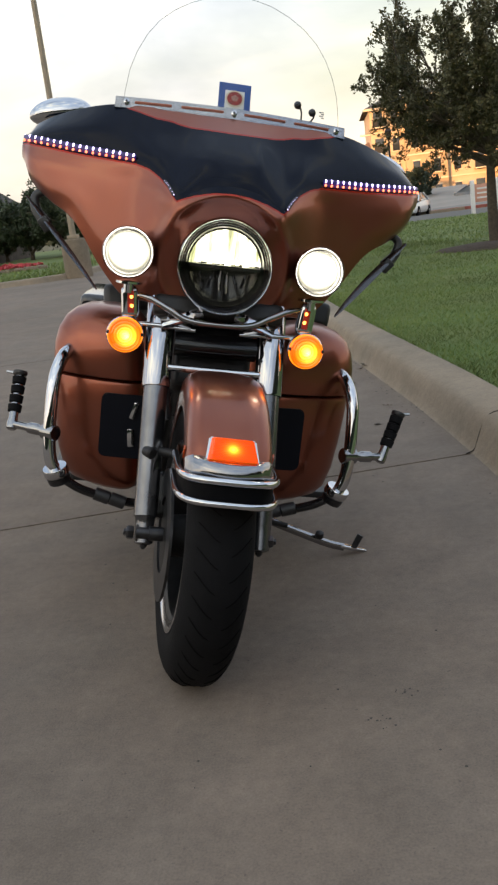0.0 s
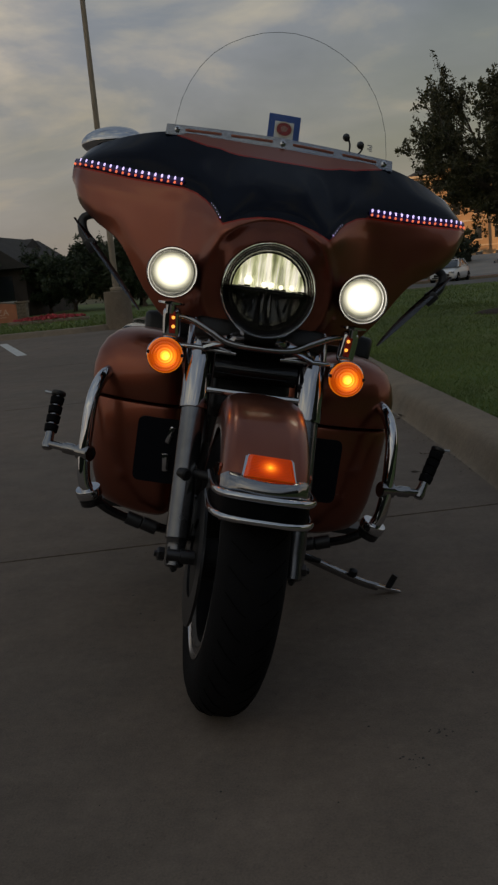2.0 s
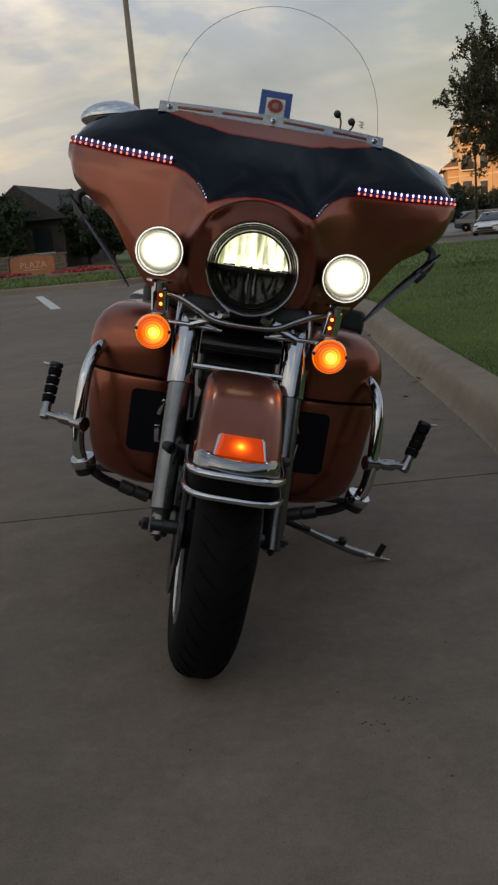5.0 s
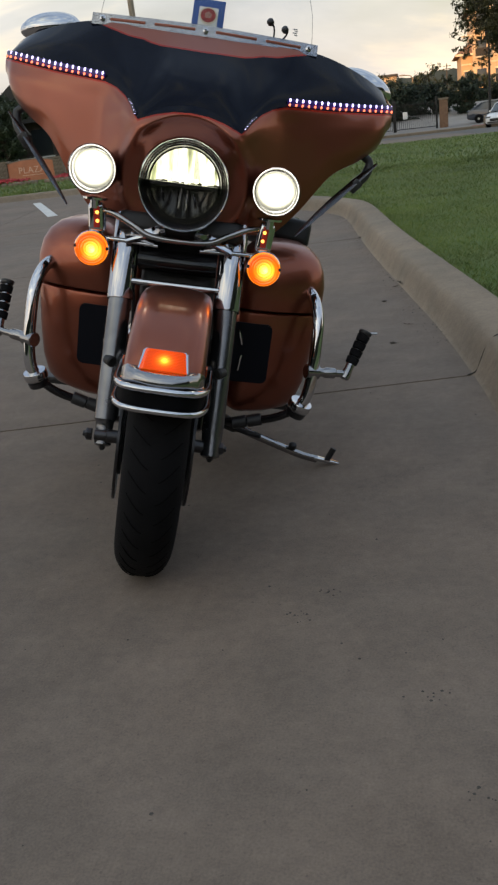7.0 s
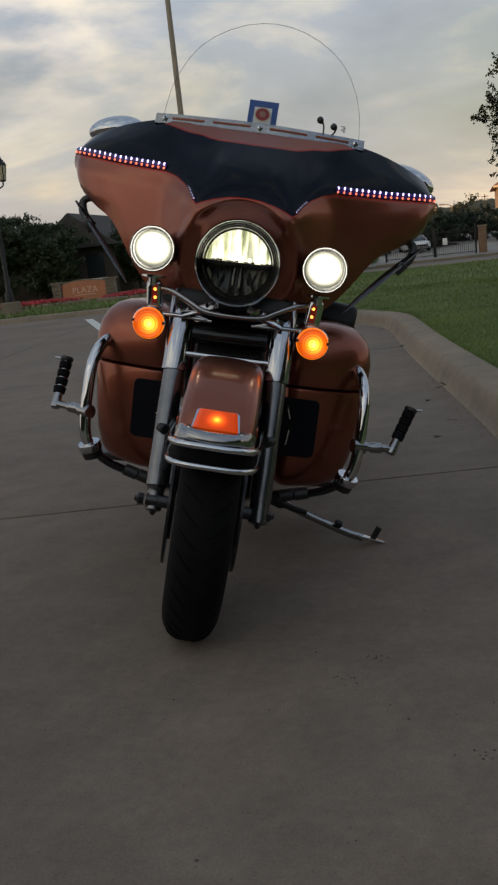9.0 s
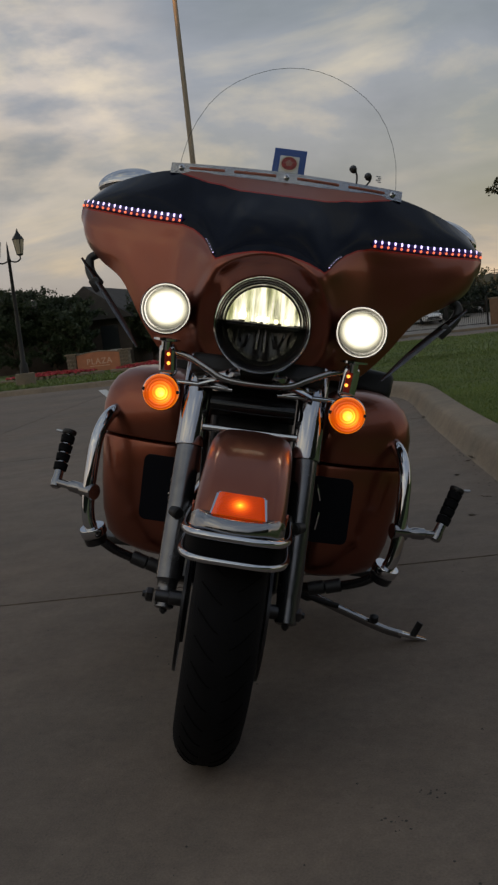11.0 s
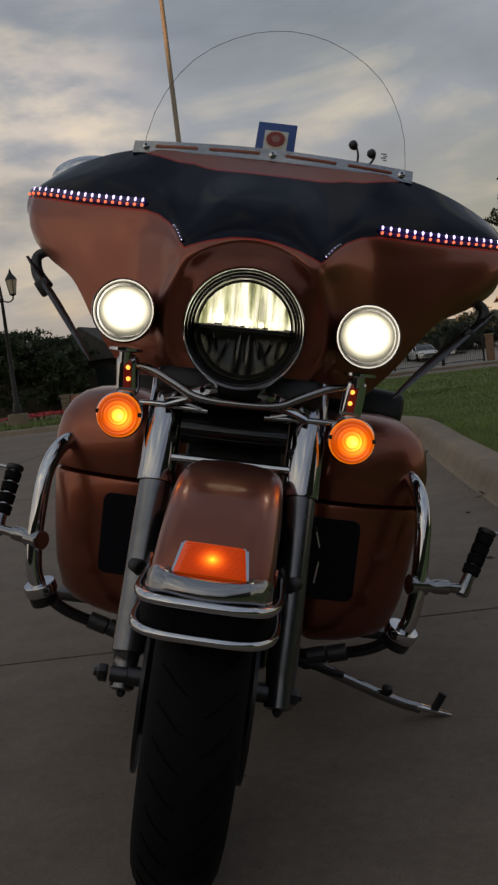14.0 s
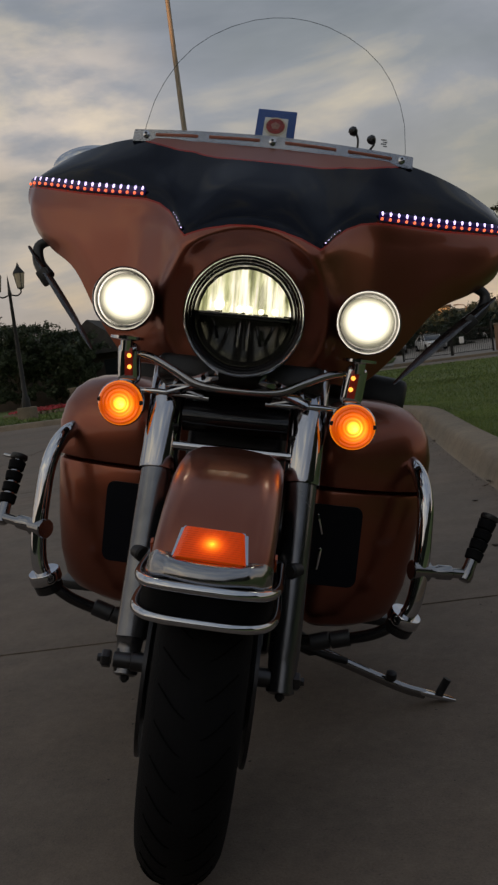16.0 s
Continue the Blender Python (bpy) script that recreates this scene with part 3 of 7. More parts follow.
def build_drive():
    v0 = Vector((0.17, 3.238, 0)).dot(V)
    us = [-46, -34, -22, -13, -7.2, -2.75, 3.4, 7.2, 11]
    vs = [v0 + 4.55 * k for k in range(-5, 9)]
    g = 0.004
    for i in range(len(us) - 1):
        for j in range(len(vs) - 1):
            quad = [U * a + V * b for a, b in ((us[i] + g, vs[j] + g), (us[i + 1] - g, vs[j] + g), (us[i + 1] - g, vs[j + 1] - g), (us[i] + g, vs[j + 1] - g))]
            c = sum(quad, Vector()) / 4
            bm = slab([(p.x, p.y) for p in quad], -0.10, 0.0, 0.004)
            part("slab", bm, M_CONCRETE, drive)
    # dark joint bed under the slabs
    a = [U * p + V * q for p, q in ((-46, vs[0]), (11, vs[0]), (11, vs[-1]), (-46, vs[-1]))]
    part("joint_bed", slab([(p.x, p.y) for p in a], -0.12, -0.012), mat("joint_dirt", (0.03, 0.027, 0.022), 0.95), drive)
    # joint where a slab's edge runs up the kerb
    pts = [Vector((0.735, 3.383, 0.001)), Vector((0.768, 3.40, 0.010)), Vector((0.786, 3.412, 0.048)), Vector((0.805, 3.425, 0.090)), Vector((0.842, 3.445, 0.134)), Vector((0.900, 3.462, 0.1405)), Vector((1.01, 3.49, 0.143))]
    part("kerb_joint", tube(spline(pts, 16), 0.0026, 6), bpy.data.materials["joint_dirt"], drive)
    # small chips of dirt
    rnd = random.Random(5)
    m_chip = mat("dirt_chip", (0.05, 0.045, 0.038), 0.95)
    bm = bmesh.new()
    for k in range(140):
        x, y = rnd.uniform(-1.4, 0.8), rnd.uniform(0.7, 6.5)
        add_lathe(bm, (x, y, 0.0), (0, 0, 1), [(0, rnd.uniform(0.001, 0.0042)), (rnd.uniform(0.0006, 0.002), 0.0008)], 5)
    for cx, cy, sp in ((0.31, 1.61, 0.03), (0.585, 1.35, 0.035), (0.657, 1.11, 0.03), (0.36, 1.72, 0.02)):
        for _ in range(9):
            add_lathe(bm, (cx + rnd.gauss(0, sp * 0.6), cy + rnd.gauss(0, sp * 0.5), 0.0), (0, 0, 1), [(0, rnd.uniform(0.001, 0.0035)), (rnd.uniform(0.0006, 0.0018), 0.0008)], 6)
    gl = offset(KERB_R, -0.03)
    for _ in range(420):
        p = gl[rnd.randrange(60, 150)]
        d2 = abs(rnd.gauss(0, 0.05))
        add_lathe(bm, (p.x - d2 + rnd.uniform(-0.02, 0.02), p.y + rnd.uniform(-0.08, 0.08), 0.0), (0, 0, 1), [(0, rnd.uniform(0.0015, 0.006)), (rnd.uniform(0.001, 0.003), 0.001)], 5)
    tagged(part("grit", bm, m_chip), "scattered grit and crumbs on the concrete", "grit", kind="stuff")


build_drive()
build_kerb(KERB_R, 1, "kerb_east")
build_kerb(KERB_L, -1, "kerb_west")

# turf behind the kerbs
lawn_edge = offset(KERB_R, 0.208)
LAWN = [(p.x, p.y) for p in lawn_edge] + [(40, 30.0), (90, 30), (90, -9)]
bm = slab(LAWN, -0.2, 0.128)
tagged(part("lawn_east", bm, M_TURF, flat=True), "mown green lawn beside the drive", "lawn", kind="structure")
lw = offset(KERB_L, -0.208)
bm = slab([(p.x, p.y) for p in lw] + [(-6.2, 75), (-110, 75), (-110, 10.5)], -0.2, 0.128)
tagged(part("lawn_west", bm, M_TURF, flat=True), "green lawn beyond the far kerb", "lawn", kind="structure")


def build_grass():
    rng = np.random.default_rng(3)
    verts, faces = [], []

    def blade(x, y, z, h, w):
        a = rng.uniform(0, 6.283)
        lx, ly = rng.normal(0, 0.45 * h, 2)
        dx, dy = math.cos(a) * w, math.sin(a) * w
        n = len(verts)
        verts.extend([(x - dx, y - dy, z), (x + dx, y + dy, z), (x + lx * 0.5 + dx * 0.7, y + ly * 0.5 + dy * 0.7, z + h * 0.62), (x + lx * 1.1, y + ly * 1.1, z + h)])
        faces.extend([(n, n + 1, n + 2), (n, n + 2, n + 3)])
    for n, y0, y1, wx, h0, h1, w in ((70000, 3.3, 9, 3.2, 0.012, 0.034, 0.0020), (56000, 9, 17, 6.0, 0.016, 0.042, 0.0034), (34000, 15, 30, 12, 0.028, 0.065, 0.008)):
        for _ in range(n):
            y = y0 + (y1 - y0) * rng.random()
            e = float(np.interp(y, [p.y for p in lawn_edge], [p.x for p in lawn_edge]))
            x = e + 0.004 + wx * rng.random() ** 1.3
            blade(x, y, 0.122, rng.uniform(h0, h1), w * rng.uniform(0.6, 1.2))
    for _ in range(14000):
        x = rng.uniform(-26, -6.4)
        yk = float(np.interp(x, [p.x for p in lw[:90]], [p.y for p in lw[:90]]))
        y = yk + 0.05 + 12 * rng.random() ** 1.8
        blade(x, y, 0.12, rng.uniform(0.05, 0.11), 0.016)
    me = bpy.data.meshes.new("grass")
    me.from_pydata(verts, [], faces)
    me.materials.append(M_GRASS)
    tagged(new("grass", me), "short green grass blades on the lawns", "grass", kind="stuff")


build_grass()


# ---------------------------------------------------------------- trees
def leaves(points, size, rng, material, name, parent, per=1):
    verts, faces = [], []
    for p in points:
        for _ in range(per):
            n = Vector(rng.normal(0, 1, 3)).normalized()
            t = n.cross(Vector(rng.normal(0, 1, 3))).normalized()
            b = n.cross(t)
            s = size * rng.uniform(0.6, 1.3)
            c = Vector(p) + Vector(rng.normal(0, size * 1.2, 3)) if per > 1 else Vector(p)
            k = len(verts)
            verts.extend([tuple(c - t * s), tuple(c + b * s * 0.45 + n * s * 0.12), tuple(c + t * s), tuple(c - b * s * 0.45 + n * s * 0.12)])
            faces.append((k, k + 1, k + 2, k + 3))
    me = bpy.data.meshes.new(name)
    me.from_pydata(verts, [], faces)
    me.materials.append(material)
    ob = new(name, me)
    ob.parent = parent
    return ob


def tree(base, height, trunk_h, spread, n_leaf, size, seed, label, material=None, r0=0.09, name="tree", flat_z=1.0, limbs_n=15, shape=None):
    rng = np.random.default_rng(seed)
    root = new(name)
    root.location = base
    tagged(root, label, "tree")
    bm = bmesh.new()
    top = Vector((0.1 * spread * rng.normal(), 0.1 * spread * rng.normal(), height * 0.9))
    tp = spline([(0, 0, -0.05), (0.02, 0.01, trunk_h * 0.5), (0.0, 0.03, trunk_h), top * 0.6 + Vector((0, 0, trunk_h * 0.3)), top], 20)
    add_tube(bm, tp, [r0 * (1.25 if k == 0 else 1) * (1 - 0.9 * k / 19) for k in range(20)], 10)
    tips = []
    for k in range(limbs_n):
        a = k * 2.399 + rng.uniform(-0.4, 0.4)
        h = trunk_h * 0.9 + (height * 0.80 - trunk_h) * (k / limbs_n) ** 0.9
        f = (h - trunk_h) / max(height - trunk_h, 0.1)
        prof = (math.sin(math.pi * min(1.0, 0.22 + 0.72 * f)) ** 0.8)
        ln = spread * prof * rng.uniform(0.75, 1.12)
        s0 = Vector((0, 0.03, h)) if h < trunk_h * 1.1 else min(tp, key=lambda q: abs(q.z - h)).copy()
        e = s0 + Vector((math.cos(a) * ln, math.sin(a) * ln, ln * rng.uniform(0.25, 0.75) * flat_z))
        mid = s0.lerp(e, 0.5) + Vector((0, 0, 0.10 * ln))
        pts = spline([s0, mid, e], 9)
        rr = r0 * 0.55 * (1 - 0.5 * f)
        add_tube(bm, pts, [rr * (1 - 0.85 * q / 8) for q in range(9)], 6)
        for q in range(2, 9):
            for _ in range(3):
                d = Vector((rng.normal(), rng.normal(), rng.normal() * 0.7 + 0.25)).normalized() * ln * rng.uniform(0.14, 0.36)
                tw = pts[q] + d
                add_tube(bm, [pts[q], pts[q].lerp(tw, 0.5) + Vector((0, 0, 0.02)), tw], [rr * 0.25, rr * 0.16, rr * 0.06], 4)
                tips.append((pts[q], tw))
    part("trunk", bm, M_BARK, root)
    pts = []
    for _ in range(n_leaf):
        a, b = tips[int(rng.integers(len(tips)))]
        t = rng.uniform(0.15, 1.15)
        p = a.lerp(b, t) + Vector(rng.normal(0, 0.036 * spread, 3))
        pts.append(p)
    leaves(pts, size, rng, material or M_LEAF, "crown", root)
    return root


def oak(base, label, seed):
    """A young oak: limbs that rise and fork from a short trunk into upright sprays of small leaves."""
    rng = np.random.default_rng(seed)
    root = new("tree")
    root.location = base
    tagged(root, label, "tree")
    bm = bmesh.new()
    fork = Vector((0.0, 0.02, 1.05))
    add_tube(bm, spline([(0.03, 0, -0.06), (0.0, 0.01, 0.35), fork, (0.02, 0.05, 1.6), (-0.03, 0.0, 2.9)], 18), [0.115] + [0.092 * (1 - 0.045 * k) for k in range(17)], 12)
    mid, size = Vector((0.05, 0, 2.36)), Vector((1.72, 1.72, 0.98))
    spots = []
    for k in range(30):
        a = k * 2.39996 + rng.uniform(-0.3, 0.3)
        up = -0.24 + 1.16 * (k + 0.5) / 30
        flat = math.sqrt(max(0.0, 1 - up * up)) if up < 1 else 0.0
        e = mid + Vector((math.cos(a) * flat * size.x, math.sin(a) * flat * size.y, up * size.z)) * rng.uniform(0.80, 0.98)
        s0 = fork.lerp(Vector((0, 0.02, 2.3)), min(1.0, max(0.0, 0.55 * (up + 0.35))) * rng.uniform(0.5, 1.0))
        bend = s0.lerp(e, 0.5) + Vector((math.cos(a), math.sin(a), 0)) * 0.22 * flat - Vector((0, 0, 0.10))
        limb = spline([s0, bend, e], 11)
        add_tube(bm, limb, [0.034 * (1 - 0.08 * q) for q in range(11)], 6)
        for q in range(3, 11):
            for _ in range(2):
                out = (limb[q] - mid)
                d = (out.normalized() * 0.7 + Vector(rng.normal(0, 0.55, 3)) + Vector((0, 0, 0.65))).normalized()
                tip = limb[q] + d * rng.uniform(0.28, 0.58)
                add_tube(bm, [limb[q], limb[q].lerp(tip, 0.5), tip], [0.010, 0.007, 0.003], 4)
                for _ in range(5):
                    f = rng.uniform(0.15, 1.0)
                    o = limb[q].lerp(tip, f)
                    t2 = (d * 0.6 + Vector(rng.normal(0, 0.6, 3)) + Vector((0, 0, 0.45))).normalized() * rng.uniform(0.12, 0.30)
                    spots.append((o, o + t2))
    part("trunk", bm, M_BARK, root)
    pts = []
    for o, e in spots:
        for _ in range(40):
            f = rng.uniform(0.0, 1.08)
            pts.append(o.lerp(e, f) + Vector(rng.normal(0, 0.034 * (1.15 - 0.75 * f), 3)))
    leaves(pts, 0.027, rng, M_LEAF, "crown", root)
    return root


oak((2.68, 13.5, 0.12), "young live oak with a dense dark green crown", 23)
bm = lathe((2.6, 13.3, 0.11), (0, 0, 1), [(0.0, 0.85), (0.04, 0.75), (0.08, 0.35), (0.09, 0.0)], 40)
tagged(part("mulch_bed", bm, M_MULCH), "ring of brown mulch round the tree", "mulch")
for x, y, h, sp, sd in ((-14.9, 45, 3.2, 2.0, 1), (-12.6, 44, 3.0, 2.2, 2), (-10.4, 42, 3.6, 1.9, 3), (-9.0, 45, 4.4, 2.0, 4), (-16.6, 46, 2.7, 1.7, 6), (-11.6, 46, 3.1, 2.2, 7), (-7.4, 47, 4.6, 2.3, 9), (-22.8, 42, 4.8, 2.1, 11), (-20.9, 42.6, 4.4, 1.8, 12), (-19.3, 42, 3.7, 1.4, 13), (-25.2, 42.5, 4.9, 2.2, 14)):
    tree((x, y, 0.1), h, 0.35, sp, 15000, 0.085, 40 + sd, "dark leafy tree on the far lawn", M_LEAF_FAR, 0.14, limbs_n=22)
for k, (x, y, h, sp) in enumerate(((-3.8, 92, 4.5, 3.3), (0.1, 99, 4.8, 3.3), (-7.8, 96, 4.5, 3.3), (5.2, 98, 4.7, 2.3), (8.0, 95, 3.9, 1.9), (-11.7, 99, 5.1, 4), (1.6, 83, 3.7, 2.2), (-1.5, 80, 3.5, 2.2), (-5.8, 83, 3.9, 2.6), (4.1, 80, 4.4, 1.5), (9.0, 83, 4.3, 1.6), (30, 110, 9, 5))):
    tree((x, y, -0.7), h, 0.6, sp, 6500, 0.14, 90 + k, "green tree beyond the gate, leaf colour darkened as shade", M_LEAF_SHADED, 0.2, limbs_n=17)
# small bush at the building
tree((9.6, 97, -0.7), 1.9, 0.2, 1.6, 1800, 0.14, 150, "clipped green shrub by the building", M_LEAF_FAR, 0.06, name="shrub")

# ---------------------------------------------------------------- far hills
def hills():
    xs = np.linspace(-500, 500, 520)
    rng = np.random.default_rng(8)
    rows = [[] for _ in range(6)]
    for x in xs:
        h = 11.0 + 3.0 * math.sin(x * 0.011 + 1.2) + 1.2 * math.sin(x * 0.045)
        for k, (y, f) in enumerate(((325, -0.15), (330, 0.25), (340, 0.5), (352, 0.72), (366, 0.9), (380, 1.0))):
            rows[k].append((float(x + rng.uniform(-0.6, 0.6)), y + float(rng.uniform(-2, 2)), h * f + (float(rng.uniform(0, 1.5)) if k else 0.0)))
    bm = grid(rows)
    tagged(part("hillside", bm, mat("wooded_hill", (0.030, 0.042, 0.022), 0.95, vary=0.6, vscale=0.35, bump=0.5, bscale=0.5)), "low wooded hillside on the horizon", "hill", kind="structure")


hills()


def shade_screen_behind():
    """A tall unseen screen, added on the side of the low sun to block it."""
    rng = np.random.default_rng(4)
    xs = np.linspace(-150, 60, 120)
    rows = [[(x, -60, -0.1) for x in xs], [(x, -61, 10 + 1.5 * math.sin(x * 0.3)) for x in xs], [(x, -63, 17.0 + rng.uniform(-1, 1.2)) for x in xs], [(x, -66, -0.1) for x in xs]]
    tagged(part("shade_screen", grid(rows), mat("shade_screen_dark", (0.02, 0.026, 0.012), 0.95, vary=0.5, vscale=0.5)), "unseen dark screen added to keep the low sun off the drive", "trees", kind="structure")


shade_screen_behind()


def shade_screen_east():
    """A second unseen screen past the lawn, added to dim light from the east."""
    rng = np.random.default_rng(14)
    ys = np.linspace(-64, 4, 60)
    rows = [[(34 + dx, y, z + (rng.uniform(-1, 1.2) if z > 1 else 0)) for y in ys] for dx, z in ((0, -0.1), (1, 8), (3, 15), (7, -0.1))]
    tagged(part("shade_screen", grid(rows), bpy.data.materials["shade_screen_dark"]), "unseen dark screen added to dim the light from the lawn side", "trees", kind="structure")


shade_screen_east()


# ---------------------------------------------------------------- left-hand things
def light_pole(x, y):
    root = new("light_pole")
    root.location = (x, y, 0.1)
    tagged(root, "tall tan steel light pole on a round concrete base", "light pole")
    part("base", lathe((0, 0, -0.1), (0, 0, 1), [(0, 0.345), (0.93, 0.33), (0.95, 0.31), (0.95, 0.0)], 36), M_KERB, root)
    part("anchor_plate", box((0, 0, 0.90), (0.26, 0.26, 0.09), None, 0.02), M_POLE, root)
    part("shaft", lathe((0, 0, 0.9), (0, 0, 1), [(0, 0.080), (13.0, 0.045), (13.0, 0)], 20), M_POLE, root)
    part("lamp_head", box((0.35, 0, 13.9), (0.7, 0.3, 0.14), None, 0.05), M_POLE, root)


light_pole(-6.0, 22.0)


def lamp_post(x, y):
    root = new("lamp_post")
    root.location = (x, y, 0.1)
    tagged(root, "black iron lamp post with two lanterns on a concrete base", "lamp post")
    part("base", lathe((0, 0, -0.1), (0, 0, 1), [(0, 0.30), (0.48, 0.29), (0.50, 0.27), (0.5, 0)], 28), M_KERB, root)
    part("shaft", lathe((0, 0, 0.4), (0, 0, 1), [(0, 0.13), (0.25, 0.12), (0.35, 0.07), (3.3, 0.045), (3.35, 0.06), (3.4, 0.045), (3.75, 0.02), (3.9, 0.0)], 14), M_IRON, root)
    for s in (-1, 1):
        part("arm", tube(spline([(0, 0, 3.72), (s * 0.22, 0, 3.66), (s * 0.36, 0, 3.72), (s * 0.38, 0, 3.82)], 14), 0.022, 8), M_IRON, root)
        lan = part("lantern", lathe((s * 0.38, 0, 3.82), (0, 0, 1), [(0, 0.04), (0.03, 0.10), (0.05, 0.10), (0.05, 0.08)], 8), M_IRON, root)
        part("lantern_glass", lathe((s * 0.38, 0, 3.87), (0, 0, 1), [(0, 0.085), (0.42, 0.155)], 8, cap=False), mat("lantern_pane", (0.55, 0.47, 0.34), 0.4), lan)
        part("lantern_cap", lathe((s * 0.38, 0, 4.28), (0, 0, 1), [(0, 0.18), (0.06, 0.15), (0.20, 0.05), (0.26, 0.03), (0.34, 0.0)], 8), M_IRON, lan)
        bm = bmesh.new()
        for k in range(4):
            a = math.pi / 4 + k * math.pi / 2
            add_tube(bm, [(s * 0.38 + 0.09 * math.cos(a), 0.09 * math.sin(a), 3.87), (s * 0.38 + 0.158 * math.cos(a), 0.158 * math.sin(a), 4.29)], 0.012, 5)
        part("lantern_bars", bm, M_IRON, lan)


lamp_post(-12.55, 24.0)


def monument_sign(x, y, yaw):
    root = new("monument_sign")
    tagged(root, "low stone monument sign with a clay-red panel reading PLAZA", "sign")
    rnd = random.Random(2)
    bm = slab([(-0.98 + 1.96 * k / 16, 0.30 + 0.10 * math.sin(math.pi * k / 16)) for k in range(17)] + [(0.98, -0.42), (-0.98, -0.42)], -0.12, 0.12, 0.01)
    bmesh.ops.transform(bm, matrix=pose(0, 0, 0.42, 90, 0, 0), verts=bm.verts)
    panel = part("panel", bm, M_SIGN, root)
    cap = [Vector((-0.98 + 1.96 * k / 16, 0, 0.42 + 0.315 + 0.10 * math.sin(math.pi * k / 16))) for k in range(17)]
    part("panel_coping", tube(cap, 0.045, 6, flat=(0.7, 3.2)), M_KERB, panel)
    for s in (-1, 1):
        px = s * 1.20
        core = part("pillar", box((px, 0, 0.36), (0.40, 0.36, 0.78), None, 0.01), M_STONE, root)
        part("pillar_cap", box((px, 0, 0.80), (0.52, 0.46, 0.07), None, 0.015), M_KERB, core)
        shared = [None]
        for row in range(5):
            for col in range(3):
                bmx = box((0, 0, 0), (rnd.uniform(0.10, 0.15), 0.05, rnd.uniform(0.11, 0.16)), None, 0.018)
                st = part("stone", bmx, M_STONE, core)
                st.location = (px - 0.135 + 0.135 * col + rnd.uniform(-0.01, 0.01), -0.185, 0.06 + 0.155 * row + rnd.uniform(-0.015, 0.015))
    cu = bpy.data.curves.new("lettering", "FONT")
    cu.body, cu.size, cu.extrude, cu.align_x = "PLAZA", 0.36, 0.008, "CENTER"
    cu.space_character = 1.12
    tx = new("lettering", cu)
    cu.materials.append(mat("letter_cream", (0.70, 0.46, 0.34), 0.7))
    tx.parent = panel
    tx.matrix_local = pose(0.05, -0.132, 0.30, 90, 0, 0)
    part("underline", box((0.05, -0.127, 0.22), (0.9, 0.012, 0.022)), bpy.data.materials["letter_cream"], panel)
    root.matrix_world = pose(x, y, 0.20, 0, 0, yaw) @ Matrix.Scale(0.86, 4)


monument_sign(-13.05, 30.6, 4)


def flower_bed(cx, cy, rx, ry, n, seed):
    rng = np.random.default_rng(seed)
    root = new("flower_bed")
    tagged(root, "bed of low red flowers edged with pale stones", "flower bed")
    bm = lathe((0, 0, 0), (0, 0, 1), [(0, 1.0), (0.05, 0.95), (0.12, 0.5), (0.14, 0)], 32)
    for v in bm.verts:
        v.co.x, v.co.y = v.co.x * rx, v.co.y * ry
    part("soil", bm, M_MULCH, root)
    pts = []
    for _ in range(n):
        a, r = rng.uniform(0, 6.28), math.sqrt(rng.random()) * 0.95
        pts.append((math.cos(a) * r * rx, math.sin(a) * r * ry, 0.14 + rng.uniform(0, 0.12) * (1.2 - r)))
    leaves(pts, 0.055, rng, M_FLOWER, "bloom", root)
    leaves([(p[0], p[1], p[2] - 0.05) for p in pts[: n // 2]], 0.06, rng, M_GRASS, "foliage", root)
    edging = None
    for k in range(26):
        a = math.pi + math.pi * k / 25
        if edging is None:
            st = part("edging_stone", box((0, 0, 0), (0.18, 0.15, 0.12), None, 0.035), M_KERB, root)
            edging = st.data
        else:
            st = new("edging_stone", edging)
            st.parent = root
        g = float(rng.uniform(0.75, 1.25))
        st.matrix_local = pose(math.cos(a) * rx * 1.02, math.sin(a) * ry * 1.02, 0.05, 0, 0, float(rng.uniform(0, 180))) @ Matrix.Scale(g, 4)
    root.location = (cx, cy, 0.125)


flower_bed(-10.3, 28.6, 1.3, 0.6, 1600, 3)
flower_bed(-14.2, 28.9, 1.9, 0.55, 2200, 4)


